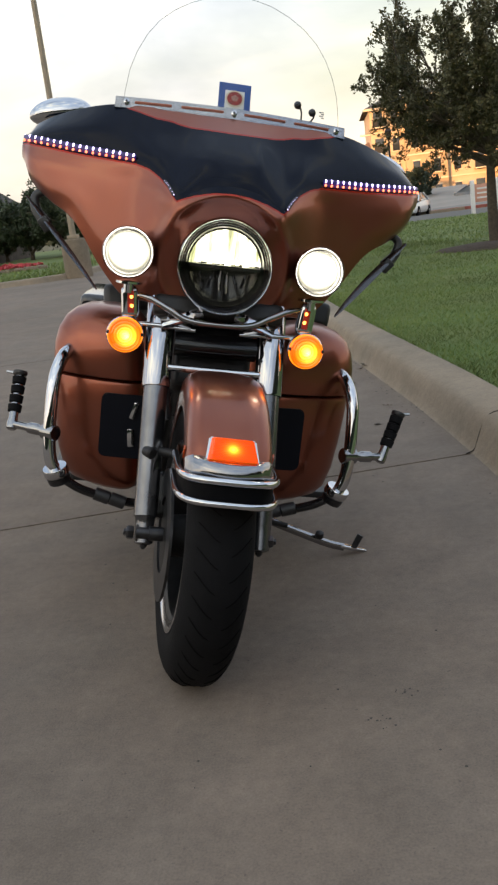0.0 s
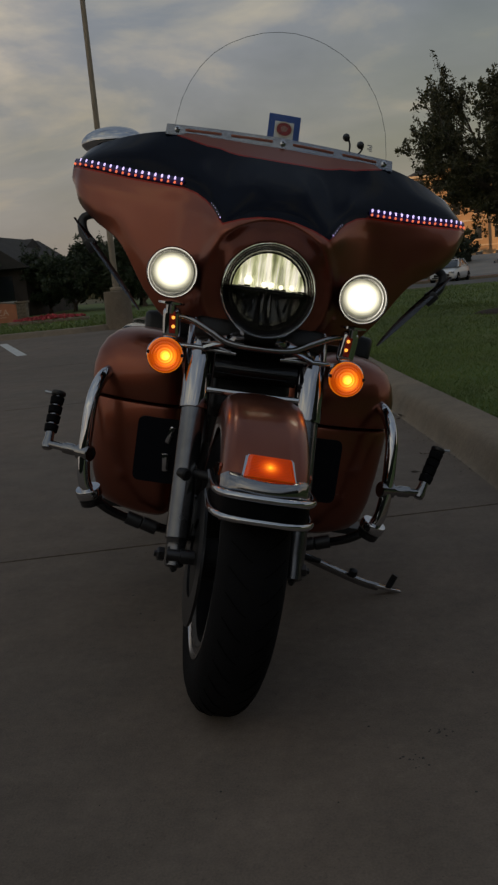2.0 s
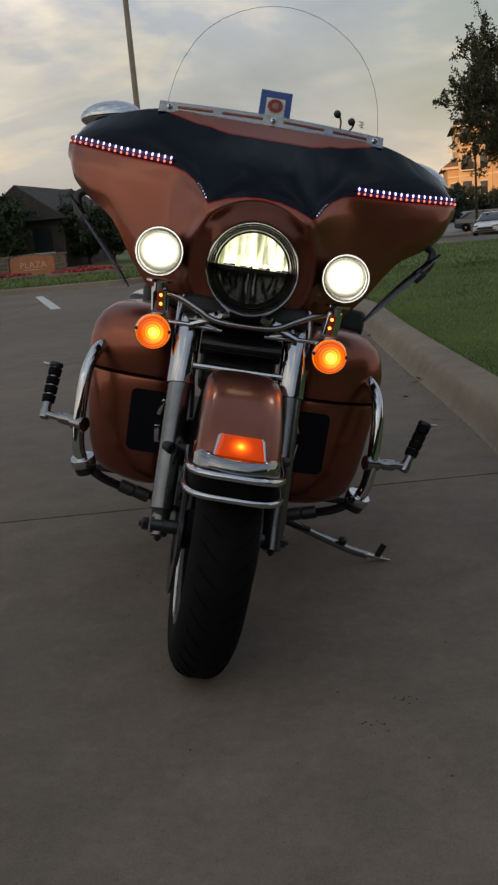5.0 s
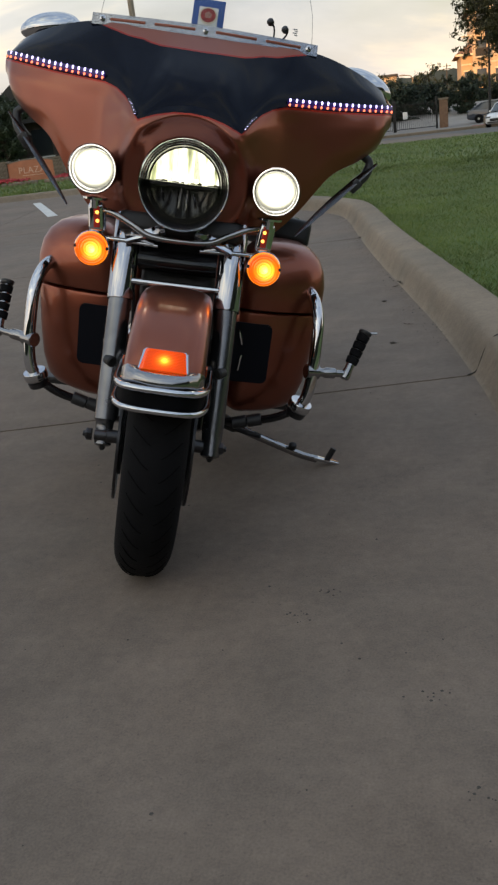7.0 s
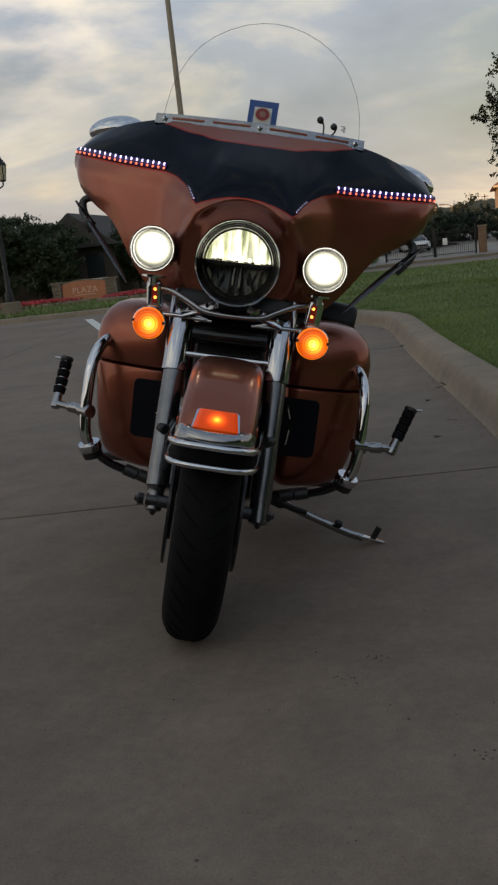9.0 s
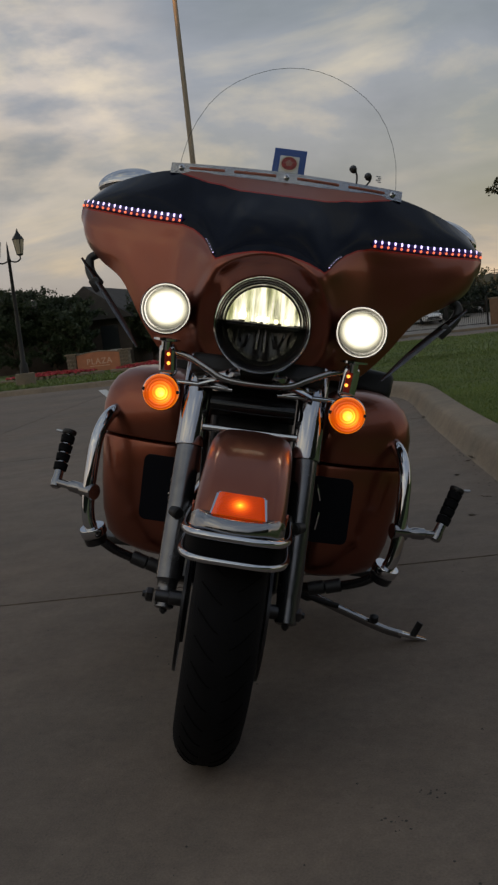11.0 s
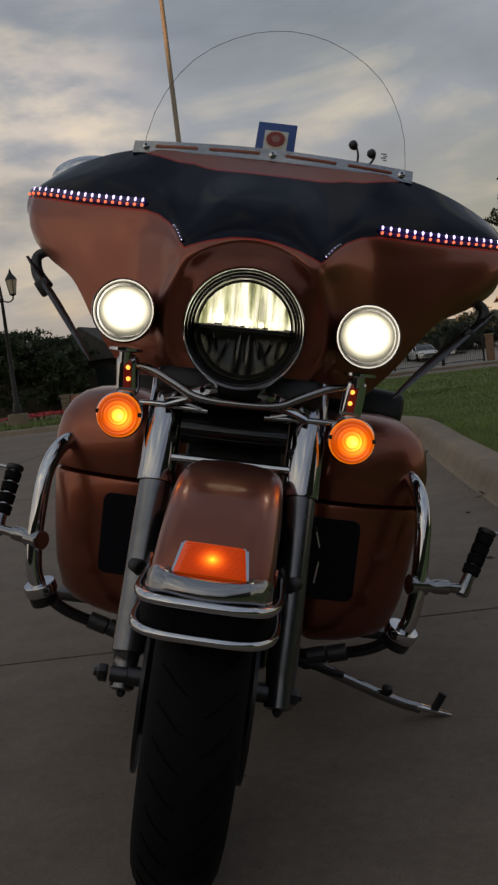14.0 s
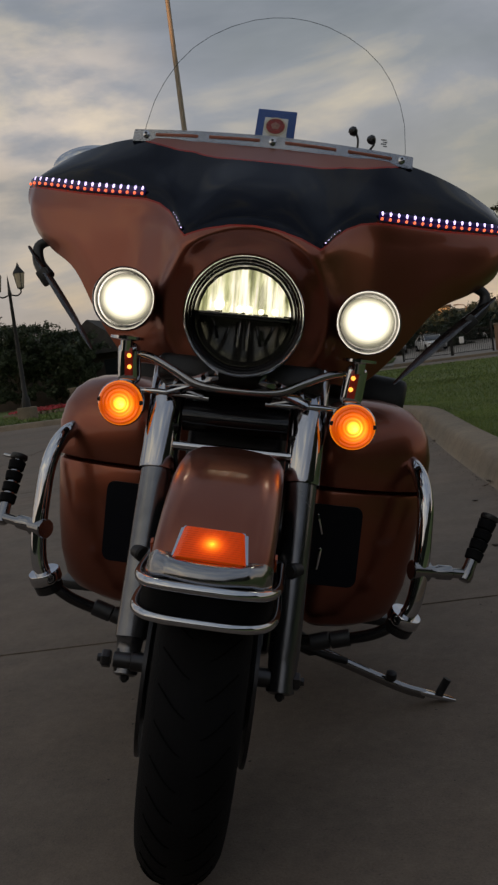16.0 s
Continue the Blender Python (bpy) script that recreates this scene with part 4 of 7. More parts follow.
def house():
    root = new("house")
    root.location = (-24.0, 50.0, 0.1)
    tagged(root, "single-storey house with dark shingle roof in shade", "house")
    part("wall", box((0, 0, 1.3), (12.5, 8, 2.6), None, 0.02), M_BRICKWALL, root)

    def gable(x0, x1, y0, y1, ze, zr, along, name):
        bm = bmesh.new()
        if along == "x":
            ym = (y0 + y1) / 2
            q = [(x0, y0, ze), (x1, y0, ze), (x1, y1, ze), (x0, y1, ze), (x0, ym, zr), (x1, ym, zr)]
            fs = ((0, 1, 5, 4), (2, 3, 4, 5), (1, 2, 5), (3, 0, 4), (0, 3, 2, 1))
        else:
            xm = (x0 + x1) / 2
            q = [(x0, y0, ze), (x1, y0, ze), (x1, y1, ze), (x0, y1, ze), (xm, y0, zr), (xm, y1, zr)]
            fs = ((0, 4, 5, 3), (1, 2, 5, 4), (0, 1, 4), (2, 3, 5), (0, 3, 2, 1))
        vs = [bm.verts.new(p) for p in q]
        for f in fs:
            bm.faces.new([vs[k] for k in f])
        bmesh.ops.recalc_face_normals(bm, faces=bm.faces)
        return part(name, bm, M_ROOF, root)
    gable(-6.7, 5.4, -4.5, 4.5, 2.5, 4.3, "x", "roof")
    gable(2.0, 7.2, -6.0, 3.0, 2.5, 4.35, "y", "porch_roof")
    part("porch_wall", box((4.6, -3.5, 1.25), (4.4, 4.0, 2.5), None, 0.02), M_BRICKWALL, root)
    for x in (-5, -2.5, 3.6, 5.6):
        yy = -4.02 if x < 0 else -5.53
        w = part("window", box((x, yy, 1.5), (1.0, 0.06, 1.3), None, 0.01), M_WINDOW, root)
        part("window_frame", box((x, yy - 0.02, 0.82), (1.15, 0.08, 0.08), None, 0.01), M_WHITE, w)


house()

# painted parking stripe
a, b = Vector((-7.9, 19.0, 0.004)), Vector((-5.6, 14.4, 0.004))
t = (b - a).normalized()
n = Vector((-t.y, t.x, 0)) * 0.085
bm = slab([(p.x, p.y) for p in (a + n, a - n, b - n, b + n)], -0.001, 0.004)
tagged(part("road_stripe", bm, M_LINE), "worn white painted stripe on the drive", "road marking", kind="structure")


# ---------------------------------------------------------------- right-hand distance
def far_road():
    bm = grid([[(x, y, ground_z(x, y) + 0.05) for x in (-3.5, 10, 30, 90)] for y in (31, 40, 50, 58)])
    tagged(part("far_road", bm, M_ASPHALT), "grey road beyond the lawn", "road", kind="structure")
    bm = bmesh.new()
    add_box(bm, (2.0, 59.0, -0.30), (14, 0.3, 0.26), None, 0.03)
    tagged(part("far_kerb", bm, M_KERB), "pale kerb of the far road", "kerb", kind="structure")
    bm = box((7.5, 59.3, -0.28), (8, 0.25, 0.26), None, 0.03)
    tagged(part("fire_lane_kerb", bm, mat("red_kerb_paint", (0.28, 0.07, 0.05), 0.8, vary=0.3, vscale=2)), "red painted kerb stretch", "kerb", kind="structure")
    bm = grid([[(x, y, z) for x in (-14, -5, 4, 14)] for y, z in ((71.5, -0.235), (76, 0.15), (86, 1.0), (91.5, 1.35))])
    tagged(part("ramp", bm, mat("ramp_paving", (0.30, 0.27, 0.24), 0.9, vary=0.2, vscale=0.3)), "pale paved drive rising behind the gate", "drive", kind="structure")
    bm = slab([(-14, 59.5), (40, 59.5), (40, 92), (-14, 92)], -0.9, -0.24)
    tagged(part("car_park", bm, mat("car_park_paving", (0.22, 0.20, 0.18), 0.9, vary=0.2, vscale=0.2)), "pale paved car park behind the gate", "car park", kind="structure")


far_road()


def fence(x0, x1, y, z, label):
    root = new("fence_gate")
    root.location = (x0, y, z)
    tagged(root, label, "fence")
    L = x1 - x0
    n = max(2, int(L / 0.135))
    b = None
    for k in range(n + 1):
        if b is None:
            b = part("bar", box((0, 0, 0.98), (0.026, 0.026, 1.9)), M_IRON, root)
        else:
            o = new("bar", b.data)
            o.parent = root
            o.location = (L * k / n, 0, 0)
    for zz in (0.12, 1.75):
        part("rail", box((L / 2, 0, zz), (L, 0.04, 0.05), None, 0.004), M_IRON, root)
    for x in (0, L):
        part("post", box((x, 0, 1.05), (0.14, 0.14, 2.2), None, 0.01), M_IRON, root)
    return root


g1 = fence(-5.1, -1.5, 69, -0.20, "black iron fence panel with thin bars")
g2 = fence(-1.4, 1.55, 69, -0.20, "black iron sliding gate with a white notice")
nb = part("notice", box((0.72, -0.05, 1.05), (0.34, 0.02, 0.5), None, 0.004), M_WHITE, g2, "white notice plate")
root = new("gate_pillar")
root.location = (2.05, 69, -0.24)
tagged(root, "brown brick gate pillar", "pillar")
part("shaft", box((0, 0, 0.95), (0.6, 0.5, 1.9), None, 0.02), mat("brown_brick", (0.22, 0.13, 0.08), 0.9, vary=0.3, vscale=6), root)
part("cap", box((0, 0, 1.95), (0.72, 0.62, 0.12), None, 0.02), M_KERB, root)


def car(x, y, z, yaw, paint, label, scale=1.0):
    root = new("car")
    tagged(root, label, "car")
    # body: sections along the length; front at -y
    secs = [(-2.15, 0.62, 0.30, 0.58), (-2.05, 0.78, 0.24, 0.68), (-1.6, 0.86, 0.20, 0.80), (-0.9, 0.88, 0.20, 0.90), (0.0, 0.88, 0.20, 0.93), (1.0, 0.88, 0.20, 0.95), (1.8, 0.86, 0.24, 0.98), (2.1, 0.80, 0.32, 0.95), (2.18, 0.7, 0.4, 0.85)]
    rows = []
    for yy, w, z0, z1 in secs:
        rows.append([Vector((w * c, yy, (z0 + z1) / 2 + (z1 - z0) / 2 * s)) for c, s in ((-0.9, -1), (-1, -0.6), (-1.0, 0.3), (-0.93, 0.9), (-0.7, 1.0), (0.7, 1.0), (0.93, 0.9), (1.0, 0.3), (1, -0.6), (0.9, -1))])
    bm = grid(rows, close_u=True)
    vs = list(bm.verts)
    bm.faces.new(vs[:10])
    bm.faces.new(vs[-10:][::-1])
    bmesh.ops.recalc_face_normals(bm, faces=bm.faces)
    body = part("body", bm, paint, root)
    cab = [(-1.0, 0.74, 0.90, 0.93), (-0.35, 0.66, 0.90, 1.36), (0.1, 0.64, 0.90, 1.44), (0.9, 0.63, 0.90, 1.42), (1.5, 0.66, 0.92, 1.22), (1.9, 0.72, 0.92, 0.98)]
    rows = [[Vector((w * c, yy, z0 + (z1 - z0) * s)) for c, s in ((-1.12, 0), (-1.06, 0.5), (-0.95, 0.94), (-0.7, 1), (0.7, 1), (0.95, 0.94), (1.06, 0.5), (1.12, 0))] for yy, w, z0, z1 in cab]
    bm = grid(rows)
    bmesh.ops.recalc_face_normals(bm, faces=bm.faces)
    part("cabin_glass", bm, M_WINDOW, root)
    rows = [[Vector((w * c * 1.01, yy, z0 + (z1 - z0) + 0.012)) for c in (-0.97, -0.6, 0, 0.6, 0.97)] for yy, w, z0, z1 in cab[1:5]]
    bm = grid(rows)
    bmesh.ops.solidify(bm, geom=bm.faces, thickness=0.03)
    part("roof", bm, paint, root)
    for s in (-1, 1):
        for yy in (-1.35, 1.3):
            wh = part("wheel", lathe((s * 0.70, yy, 0.31), (s, 0, 0), [(0, 0.2), (0, 0.30), (0.03, 0.315), (0.17, 0.315), (0.20, 0.29), (0.20, 0.2)], 28), M_RUBBER, root)
            part("rim", lathe((s * 0.885, yy, 0.31), (s, 0, 0), [(0, 0.20), (0.012, 0.19), (0.016, 0.05), (0.02, 0)], 20), M_CHROME_DULL, wh)
        part("headlamp", box((s * 0.62, -2.07, 0.62), (0.34, 0.12, 0.12), pose(0, 0, 0, 0, 0, s * 14), 0.03), M_CHROME, root)
        part("mirror", box((s * 0.93, -0.55, 0.95), (0.14, 0.10, 0.10), None, 0.03), paint, root)
        part("pillar", tube([(s * 0.80, -0.98, 0.93), (s * 0.645, -0.33, 1.36)], 0.03, 6), paint, root)
        part("pillar", tube([(s * 0.70, 0.35, 0.93), (s * 0.63, 0.35, 1.42)], 0.03, 6), paint, root)
        part("pillar", tube([(s * 0.76, 1.75, 0.96), (s * 0.62, 1.1, 1.40)], 0.04, 6), paint, root)
    part("grille", box((0, -2.13, 0.46), (1.0, 0.08, 0.16), None, 0.02), M_BLACK, root)
    part("bumper", box((0, -2.12, 0.32), (1.3, 0.1, 0.08), None, 0.03), M_DARK, root)
    root.matrix_world = pose(x, y, z, 0, 0, yaw) @ Matrix.Scale(scale, 4)
    return root


car(5.55, 58.0, -0.34, -20, M_CARWHITE, "white saloon car parked beyond the lawn", 0.97)
car(6.0, 70.9, -0.24, 80, M_CARDARK, "dark blue saloon parked in the car park")
car(-3.4, 77.5, 0.28, 20, M_CARWHITE, "white van-like car behind the iron fence")
car(-6.4, 78.5, 0.36, 5, M_CARDARK, "dark car behind the iron fence")
car(13.5, 80, -0.24, 82, M_CARDARK, "dark car parked by the building")


def street_lamp(x, y, z, h, label):
    root = new("street_lamp")
    root.location = (x, y, z)
    tagged(root, label, "street lamp")
    part("shaft", tube([(0, 0, 0), (0, 0, h)], 0.09, 8), M_KERB, root)
    part("arm", tube(spline([(0, 0, h - 0.3), (-0.2, 0, h + 0.15), (-0.9, 0, h + 0.3)], 10), 0.05, 6), M_KERB, root)
    part("head", box((-1.1, 0, h + 0.3), (0.6, 0.25, 0.14), None, 0.04), M_KERB, root)


street_lamp(-0.35, 104, -0.7, 5.3, "pale street lamp with a curved arm beyond the gate")
root = new("lamp_post")
root.location = (4.8, 62, -0.24)
tagged(root, "black lamp post on a concrete base beside the parked car", "lamp post")
part("base", lathe((0, 0, 0), (0, 0, 1), [(0, 0.42), (0.6, 0.40), (0.62, 0)], 24), M_KERB, root)
part("shaft", lathe((0, 0, 0.6), (0, 0, 1), [(0, 0.13), (0.3, 0.09), (4.3, 0.06), (4.3, 0)], 12), M_IRON, root)
part("lantern", lathe((0, 0, 4.9), (0, 0, 1), [(0, 0.05), (0.05, 0.14), (0.5, 0.22), (0.55, 0.25), (0.8, 0.05), (0.95, 0)], 8), M_IRON, root)


def notice_board(x, y, z):
    root = new("notice_board")
    root.location = (x, y, z)
    tagged(root, "small white notice board with red bars on two posts", "sign")
    for s in (-1, 1):
        part("post", box((s * 0.45, 0, 0.62), (0.14, 0.14, 1.3), None, 0.01), M_WHITE, root)
    p = part("panel", box((0, 0, 0.80), (0.76, 0.05, 0.62), None, 0.005), mat("board_pink", (0.55, 0.28, 0.20), 0.7), root)
    for k in range(3):
        part("bar", box((0, -0.03, 0.64 + 0.16 * k), (0.6, 0.012, 0.06)), M_WHITE, p)


notice_board(6.0, 33.5, -0.05)


def apartment():
    root = new("apartment_building")
    root.location = (0, 0, -0.7)
    tagged(root, "four-storey tan apartment building lit by low sun", "building")
    Y = 115.0
    m_tr = mat("trim_cream", (0.62, 0.52, 0.38), 0.8)
    blocks = [(5.3, 8.3, Y + 2, 7.6), (6.6, 10.6, Y + 1, 12.4), (10.6, 15.6, Y, 13.2), (15.6, 21, Y + 1.2, 12.4), (21, 27, Y, 13.2), (27, 34, Y + 1.2, 12.4), (34, 42, Y, 13.2)]
    for k, (x0, x1, y, h) in enumerate(blocks):
        wall = part("wall", box(((x0 + x1) / 2, y + 7, h / 2), (x1 - x0, 14, h), None, 0.02), M_TAN2 if k % 2 else M_TAN, root)
        part("stone_base", box(((x0 + x1) / 2, y - 0.06, 0.8), (x1 - x0 - 0.02, 0.2, 1.6), None, 0.02), M_STONE, wall)
        for f in range(1, 4):
            part("band", box(((x0 + x1) / 2, y - 0.05, 3.1 * f + 0.2), (x1 - x0 - 0.04, 0.16, 0.18)), m_tr, wall)
        # hipped roof with wide eaves
        bm = bmesh.new()
        e = 0.7
        q = [(x0 - e, y - e, h), (x1 + e, y - e, h), (x1 + e, y + 14 + e, h), (x0 - e, y + 14 + e, h), ((x0 + x1) / 2 - 0.4, y + 4, h + 1.3), ((x0 + x1) / 2 + 0.4, y + 4, h + 1.3), ((x0 + x1) / 2 + 0.4, y + 10, h + 1.3), ((x0 + x1) / 2 - 0.4, y + 10, h + 1.3)]
        vs = [bm.verts.new(p) for p in q]
        for f in ((0, 1, 5, 4), (1, 2, 6, 5), (2, 3, 7, 6), (3, 0, 4, 7), (4, 5, 6, 7), (0, 3, 2, 1)):
            bm.faces.new([vs[i] for i in f])
        part("roof", bm, M_ROOF if k != 0 else mat("roof_clay", (0.30, 0.15, 0.08), 0.9, vary=0.2), root)
        part("fascia", box(((x0 + x1) / 2, y - e, h - 0.12), (x1 - x0 + 2 * e, 0.1, 0.26)), m_tr, root)
        n = max(2, int((x1 - x0) / 1.9))
        for f in range(int(h // 3.1)):
            for c in range(n):
                wx = x0 + (c + 0.5) * (x1 - x0) / n
                wz = 1.75 + 3.1 * f
                if (c + k) % 3 == 1:
                    bal = part("balcony", box((wx, y - 0.55, wz - 0.95), (1.5, 1.1, 0.14), None, 0.02), m_tr, root)
                    part("railing", box((wx, y - 1.05, wz - 0.45), (1.5, 0.05, 0.9)), M_IRON, bal)
                    part("balcony_door", box((wx, y - 0.02, wz - 0.1), (1.1, 0.10, 2.0), None, 0.02), M_WINDOW, bal)
                else:
                    w = part("window", box((wx, y - 0.02, wz), (0.85, 0.10, 1.5), None, 0.02), M_WINDOW, root)
                    part("sill", box((wx, y - 0.10, wz - 0.82), (1.05, 0.16, 0.12)), m_tr, w)
                    part("lintel", box((wx, y - 0.06, wz + 0.84), (1.0, 0.14, 0.16)), m_tr, w)


apartment()
# far sunlit roof over the trees
root = new("far_building")
root.location = (-8.5, 200, -0.75)
tagged(root, "distant pale building above the trees in low sun", "building")
part("wall", box((0, 0, 4.6), (8, 6, 9.2), None, 0.05), M_TAN2, root)
part("roof", box((0, 0, 9.4), (8.6, 6.6, 0.5), None, 0.1), M_ROOF, root)
for k in range(4):
    part("window", box((-2.7 + 1.8 * k, -3.02, 8.0), (0.9, 0.1, 1.2)), M_WINDOW, root)
root = new("utility_pole")
root.location = (9.0, 330, 0)
tagged(root, "distant utility pole with cross arms on the hill", "pole")
part("shaft", tube([(0, 0, 0), (0, 0, 15.5)], 0.16, 6), M_BARK, root)
for zz in (13.8, 14.7):
    part("cross_arm", box((0, 0, zz), (2.6, 0.2, 0.2)), M_BARK, root)


# ---------------------------------------------------------------- leaves and marks on the drive
def fallen_leaf(x, y, seed, s=0.05):
    rng = random.Random(seed)
    rows = []
    for i in range(6):
        t = i / 5
        w = math.sin(math.pi * (0.08 + 0.88 * t)) * s * 0.33
        rows.append([Vector((q * w, (t - 0.5) * s * 1.6, 0.006 + 0.35 * abs(q) * w + 0.25 * s * (t - 0.5) ** 2 * 2 + rng.uniform(0, 0.004))) for q in (-1, -0.5, 0, 0.5, 1)])
    bm = grid(rows)
    add_tube(bm, [(0, -0.8 * s, 0.01), (0.003, -1.25 * s, 0.016)], 0.0012, 4)
    ob = part("fallen_leaf", bm, mat("dry_leaf", (0.10, 0.055, 0.03), 0.8, vary=0.4, vscale=40) if "dry_leaf" not in bpy.data.materials else bpy.data.materials["dry_leaf"])
    ob.matrix_world = pose(x, y, 0.001, 0, 0, rng.uniform(0, 360))
    tagged(ob, "curled dry brown leaf lying on the concrete", "leaf", group="fallen leaves")


for k, (x, y) in enumerate(((0.456, 5.43), (0.12, 7.83), (0.40, 5.35), (0.50, 4.3), (0.62, 4.55), (0.28, 6.6))):
    fallen_leaf(x, y, k, 0.055 if k < 2 else 0.022)


# ---------------------------------------------------------------- the motorcycle
# local axes: x to the rider's left, y to the rear, z up along the leaning bike
BIKE = Matrix.Translation((-0.209, 2.36, 0.0)) @ pose(0, 0, 0, 0, 0, 10.69) @ pose(0, 0, 0, 0, 13.17, 0)
bike = new("motorcycle")
bike.empty_display_size = 0.1
tagged(bike, "copper and black touring motorcycle leaning on its kickstand, lamps lit", "motorcycle")
AX = Vector((0, -0.478, 0.312))
STEER = Matrix.Translation((-0.004, -0.478, 0.312)) @ pose(0, 0, 0, 0, 1.6, 1.0) @ Matrix.Translation((0, 0.478, -0.312))

TURNED = Matrix.Translation((-0.004, -0.478, 0.312)) @ pose(0, 0, 0, 0, 1.6, 4.2) @ Matrix.Translation((0, 0.478, -0.312))

CANT = Matrix.Translation((0, 0, 1.006)) @ pose(0, 0, 0, 0, 0.8, 0) @ Matrix.Translation((0, 0, -1.0))


# front wheel
def build_front_wheel():
    half = [(0.0, 0.3220), (0.018, 0.3205), (0.034, 0.3150), (0.048, 0.3050), (0.058, 0.2920), (0.0645, 0.2760), (0.0675, 0.2580), (0.0672, 0.2400), (0.0640, 0.2240), (0.0585, 0.2130), (0.0555, 0.2060)]
    prof = [(-x, r) for x, r in half[:0:-1]] + half
    bm = lathe(AX, (1, 0, 0), prof, 96, cap=False)
    tyre = part("tyre", bm, M_RUBBER, bike, "worn black road tyre")
    # tread grooves, curved cuts across the crown
    bm = bmesh.new()
    for k in range(40):
        for sx in (-1, 1):
            a0 = 2 * math.pi * (k + (0.5 if sx > 0 else 0)) / 40
            pts = []
            for j in range(6):
                x = sx * (0.012 + 0.040 * j / 5)
                rr = 0.3212 - 0.021 * (j / 5) ** 2.4
                a = a0 + 0.12 * (j / 5) ** 1.3
                pts.append(AX + Vector((x, -math.cos(a) * rr, math.sin(a) * rr)))
            add_tube(bm, pts, 0.0011, 5)
    part("tread_groove", bm, mat("groove", (0.004, 0.004, 0.004), 0.95, spec=0.03), tyre)
    edge = [(0.0575, 0.2075), (0.0600, 0.2135), (0.0625, 0.2130), (0.0630, 0.2060), (0.0585, 0.2000), (0.0560, 0.1860), (0.0500, 0.1760), (0.020, 0.1720)]
    bm = lathe(AX, (1, 0, 0), [(-x, r) for x, r in edge[4:]] + edge[:3:-1], 96, cap=False)
    rim = part("rim", bm, M_DARK, bike, "dark cast alloy wheel rim")
    for q in (-1, 1):
        part("rim_lip", lathe(AX, (1, 0, 0), [(q * x, r) for x, r in edge[:6]], 96, cap=False), M_CLAMP, rim, "polished rim lip")
    bm = bmesh.new()
    for k in range(9):
        a = 2 * math.pi * k / 9
        d = Vector((0, -math.cos(a), math.sin(a)))
        add_tube(bm, [AX + d * 0.04, AX + d * 0.12, AX + d * 0.180], [0.016, 0.011, 0.013], 8)
    part("spokes", bm, M_AXLE, rim)
    part("hub", lathe(AX, (1, 0, 0), [(-0.07, 0.03), (-0.068, 0.045), (-0.03, 0.05), (0.03, 0.05), (0.068, 0.045), (0.07, 0.03)], 32), M_DARK, rim)
    for s in (-1, 1):
        bm = lathe(AX + Vector((s * 0.084, 0, 0)), (1, 0, 0), [(-0.003, 0.085), (-0.003, 0.147), (0.003, 0.147), (0.003, 0.085), (-0.003, 0.085)], 64, cap=False)
        disc = part("brake_disc", bm, M_AXLE, bike, "drilled steel brake disc")
        part("disc_carrier", lathe(AX + Vector((s * 0.078, 0, 0)), (1, 0, 0), [(-0.004, 0.03), (-0.004, 0.088), (0.004, 0.088), (0.004, 0.03)], 40), M_DARK, disc)
        bm = box(AX + Vector((s * 0.090, 0.115, 0.055)), (0.05, 0.07, 0.11), pose(0, 0, 0, -24, 0, 0), 0.014, 3)
        add_box(bm, AX + Vector((s * 0.112, 0.115, 0.055)), (0.014, 0.05, 0.075), pose(0, 0, 0, -24, 0, 0), 0.006)
        part("brake_caliper", bm, M_GLOSS_BLACK, bike)
        # axle end with nut and pinch clamp
        bm = lathe(AX + Vector((s * 0.085, 0, 0)), (s, 0, 0), [(0, 0.016), (0.03, 0.016), (0.032, 0.013), (0.06, 0.013)], 20)
        add_lathe(bm, AX + Vector((s * 0.150, 0, 0)), (s, 0, 0), [(0, 0.014), (0.002, 0.0155), (0.013, 0.0155), (0.016, 0.012), (0.016, 0.008), (0.022, 0.007)], 6)
        part("axle_nut", bm, M_AXLE, bike)


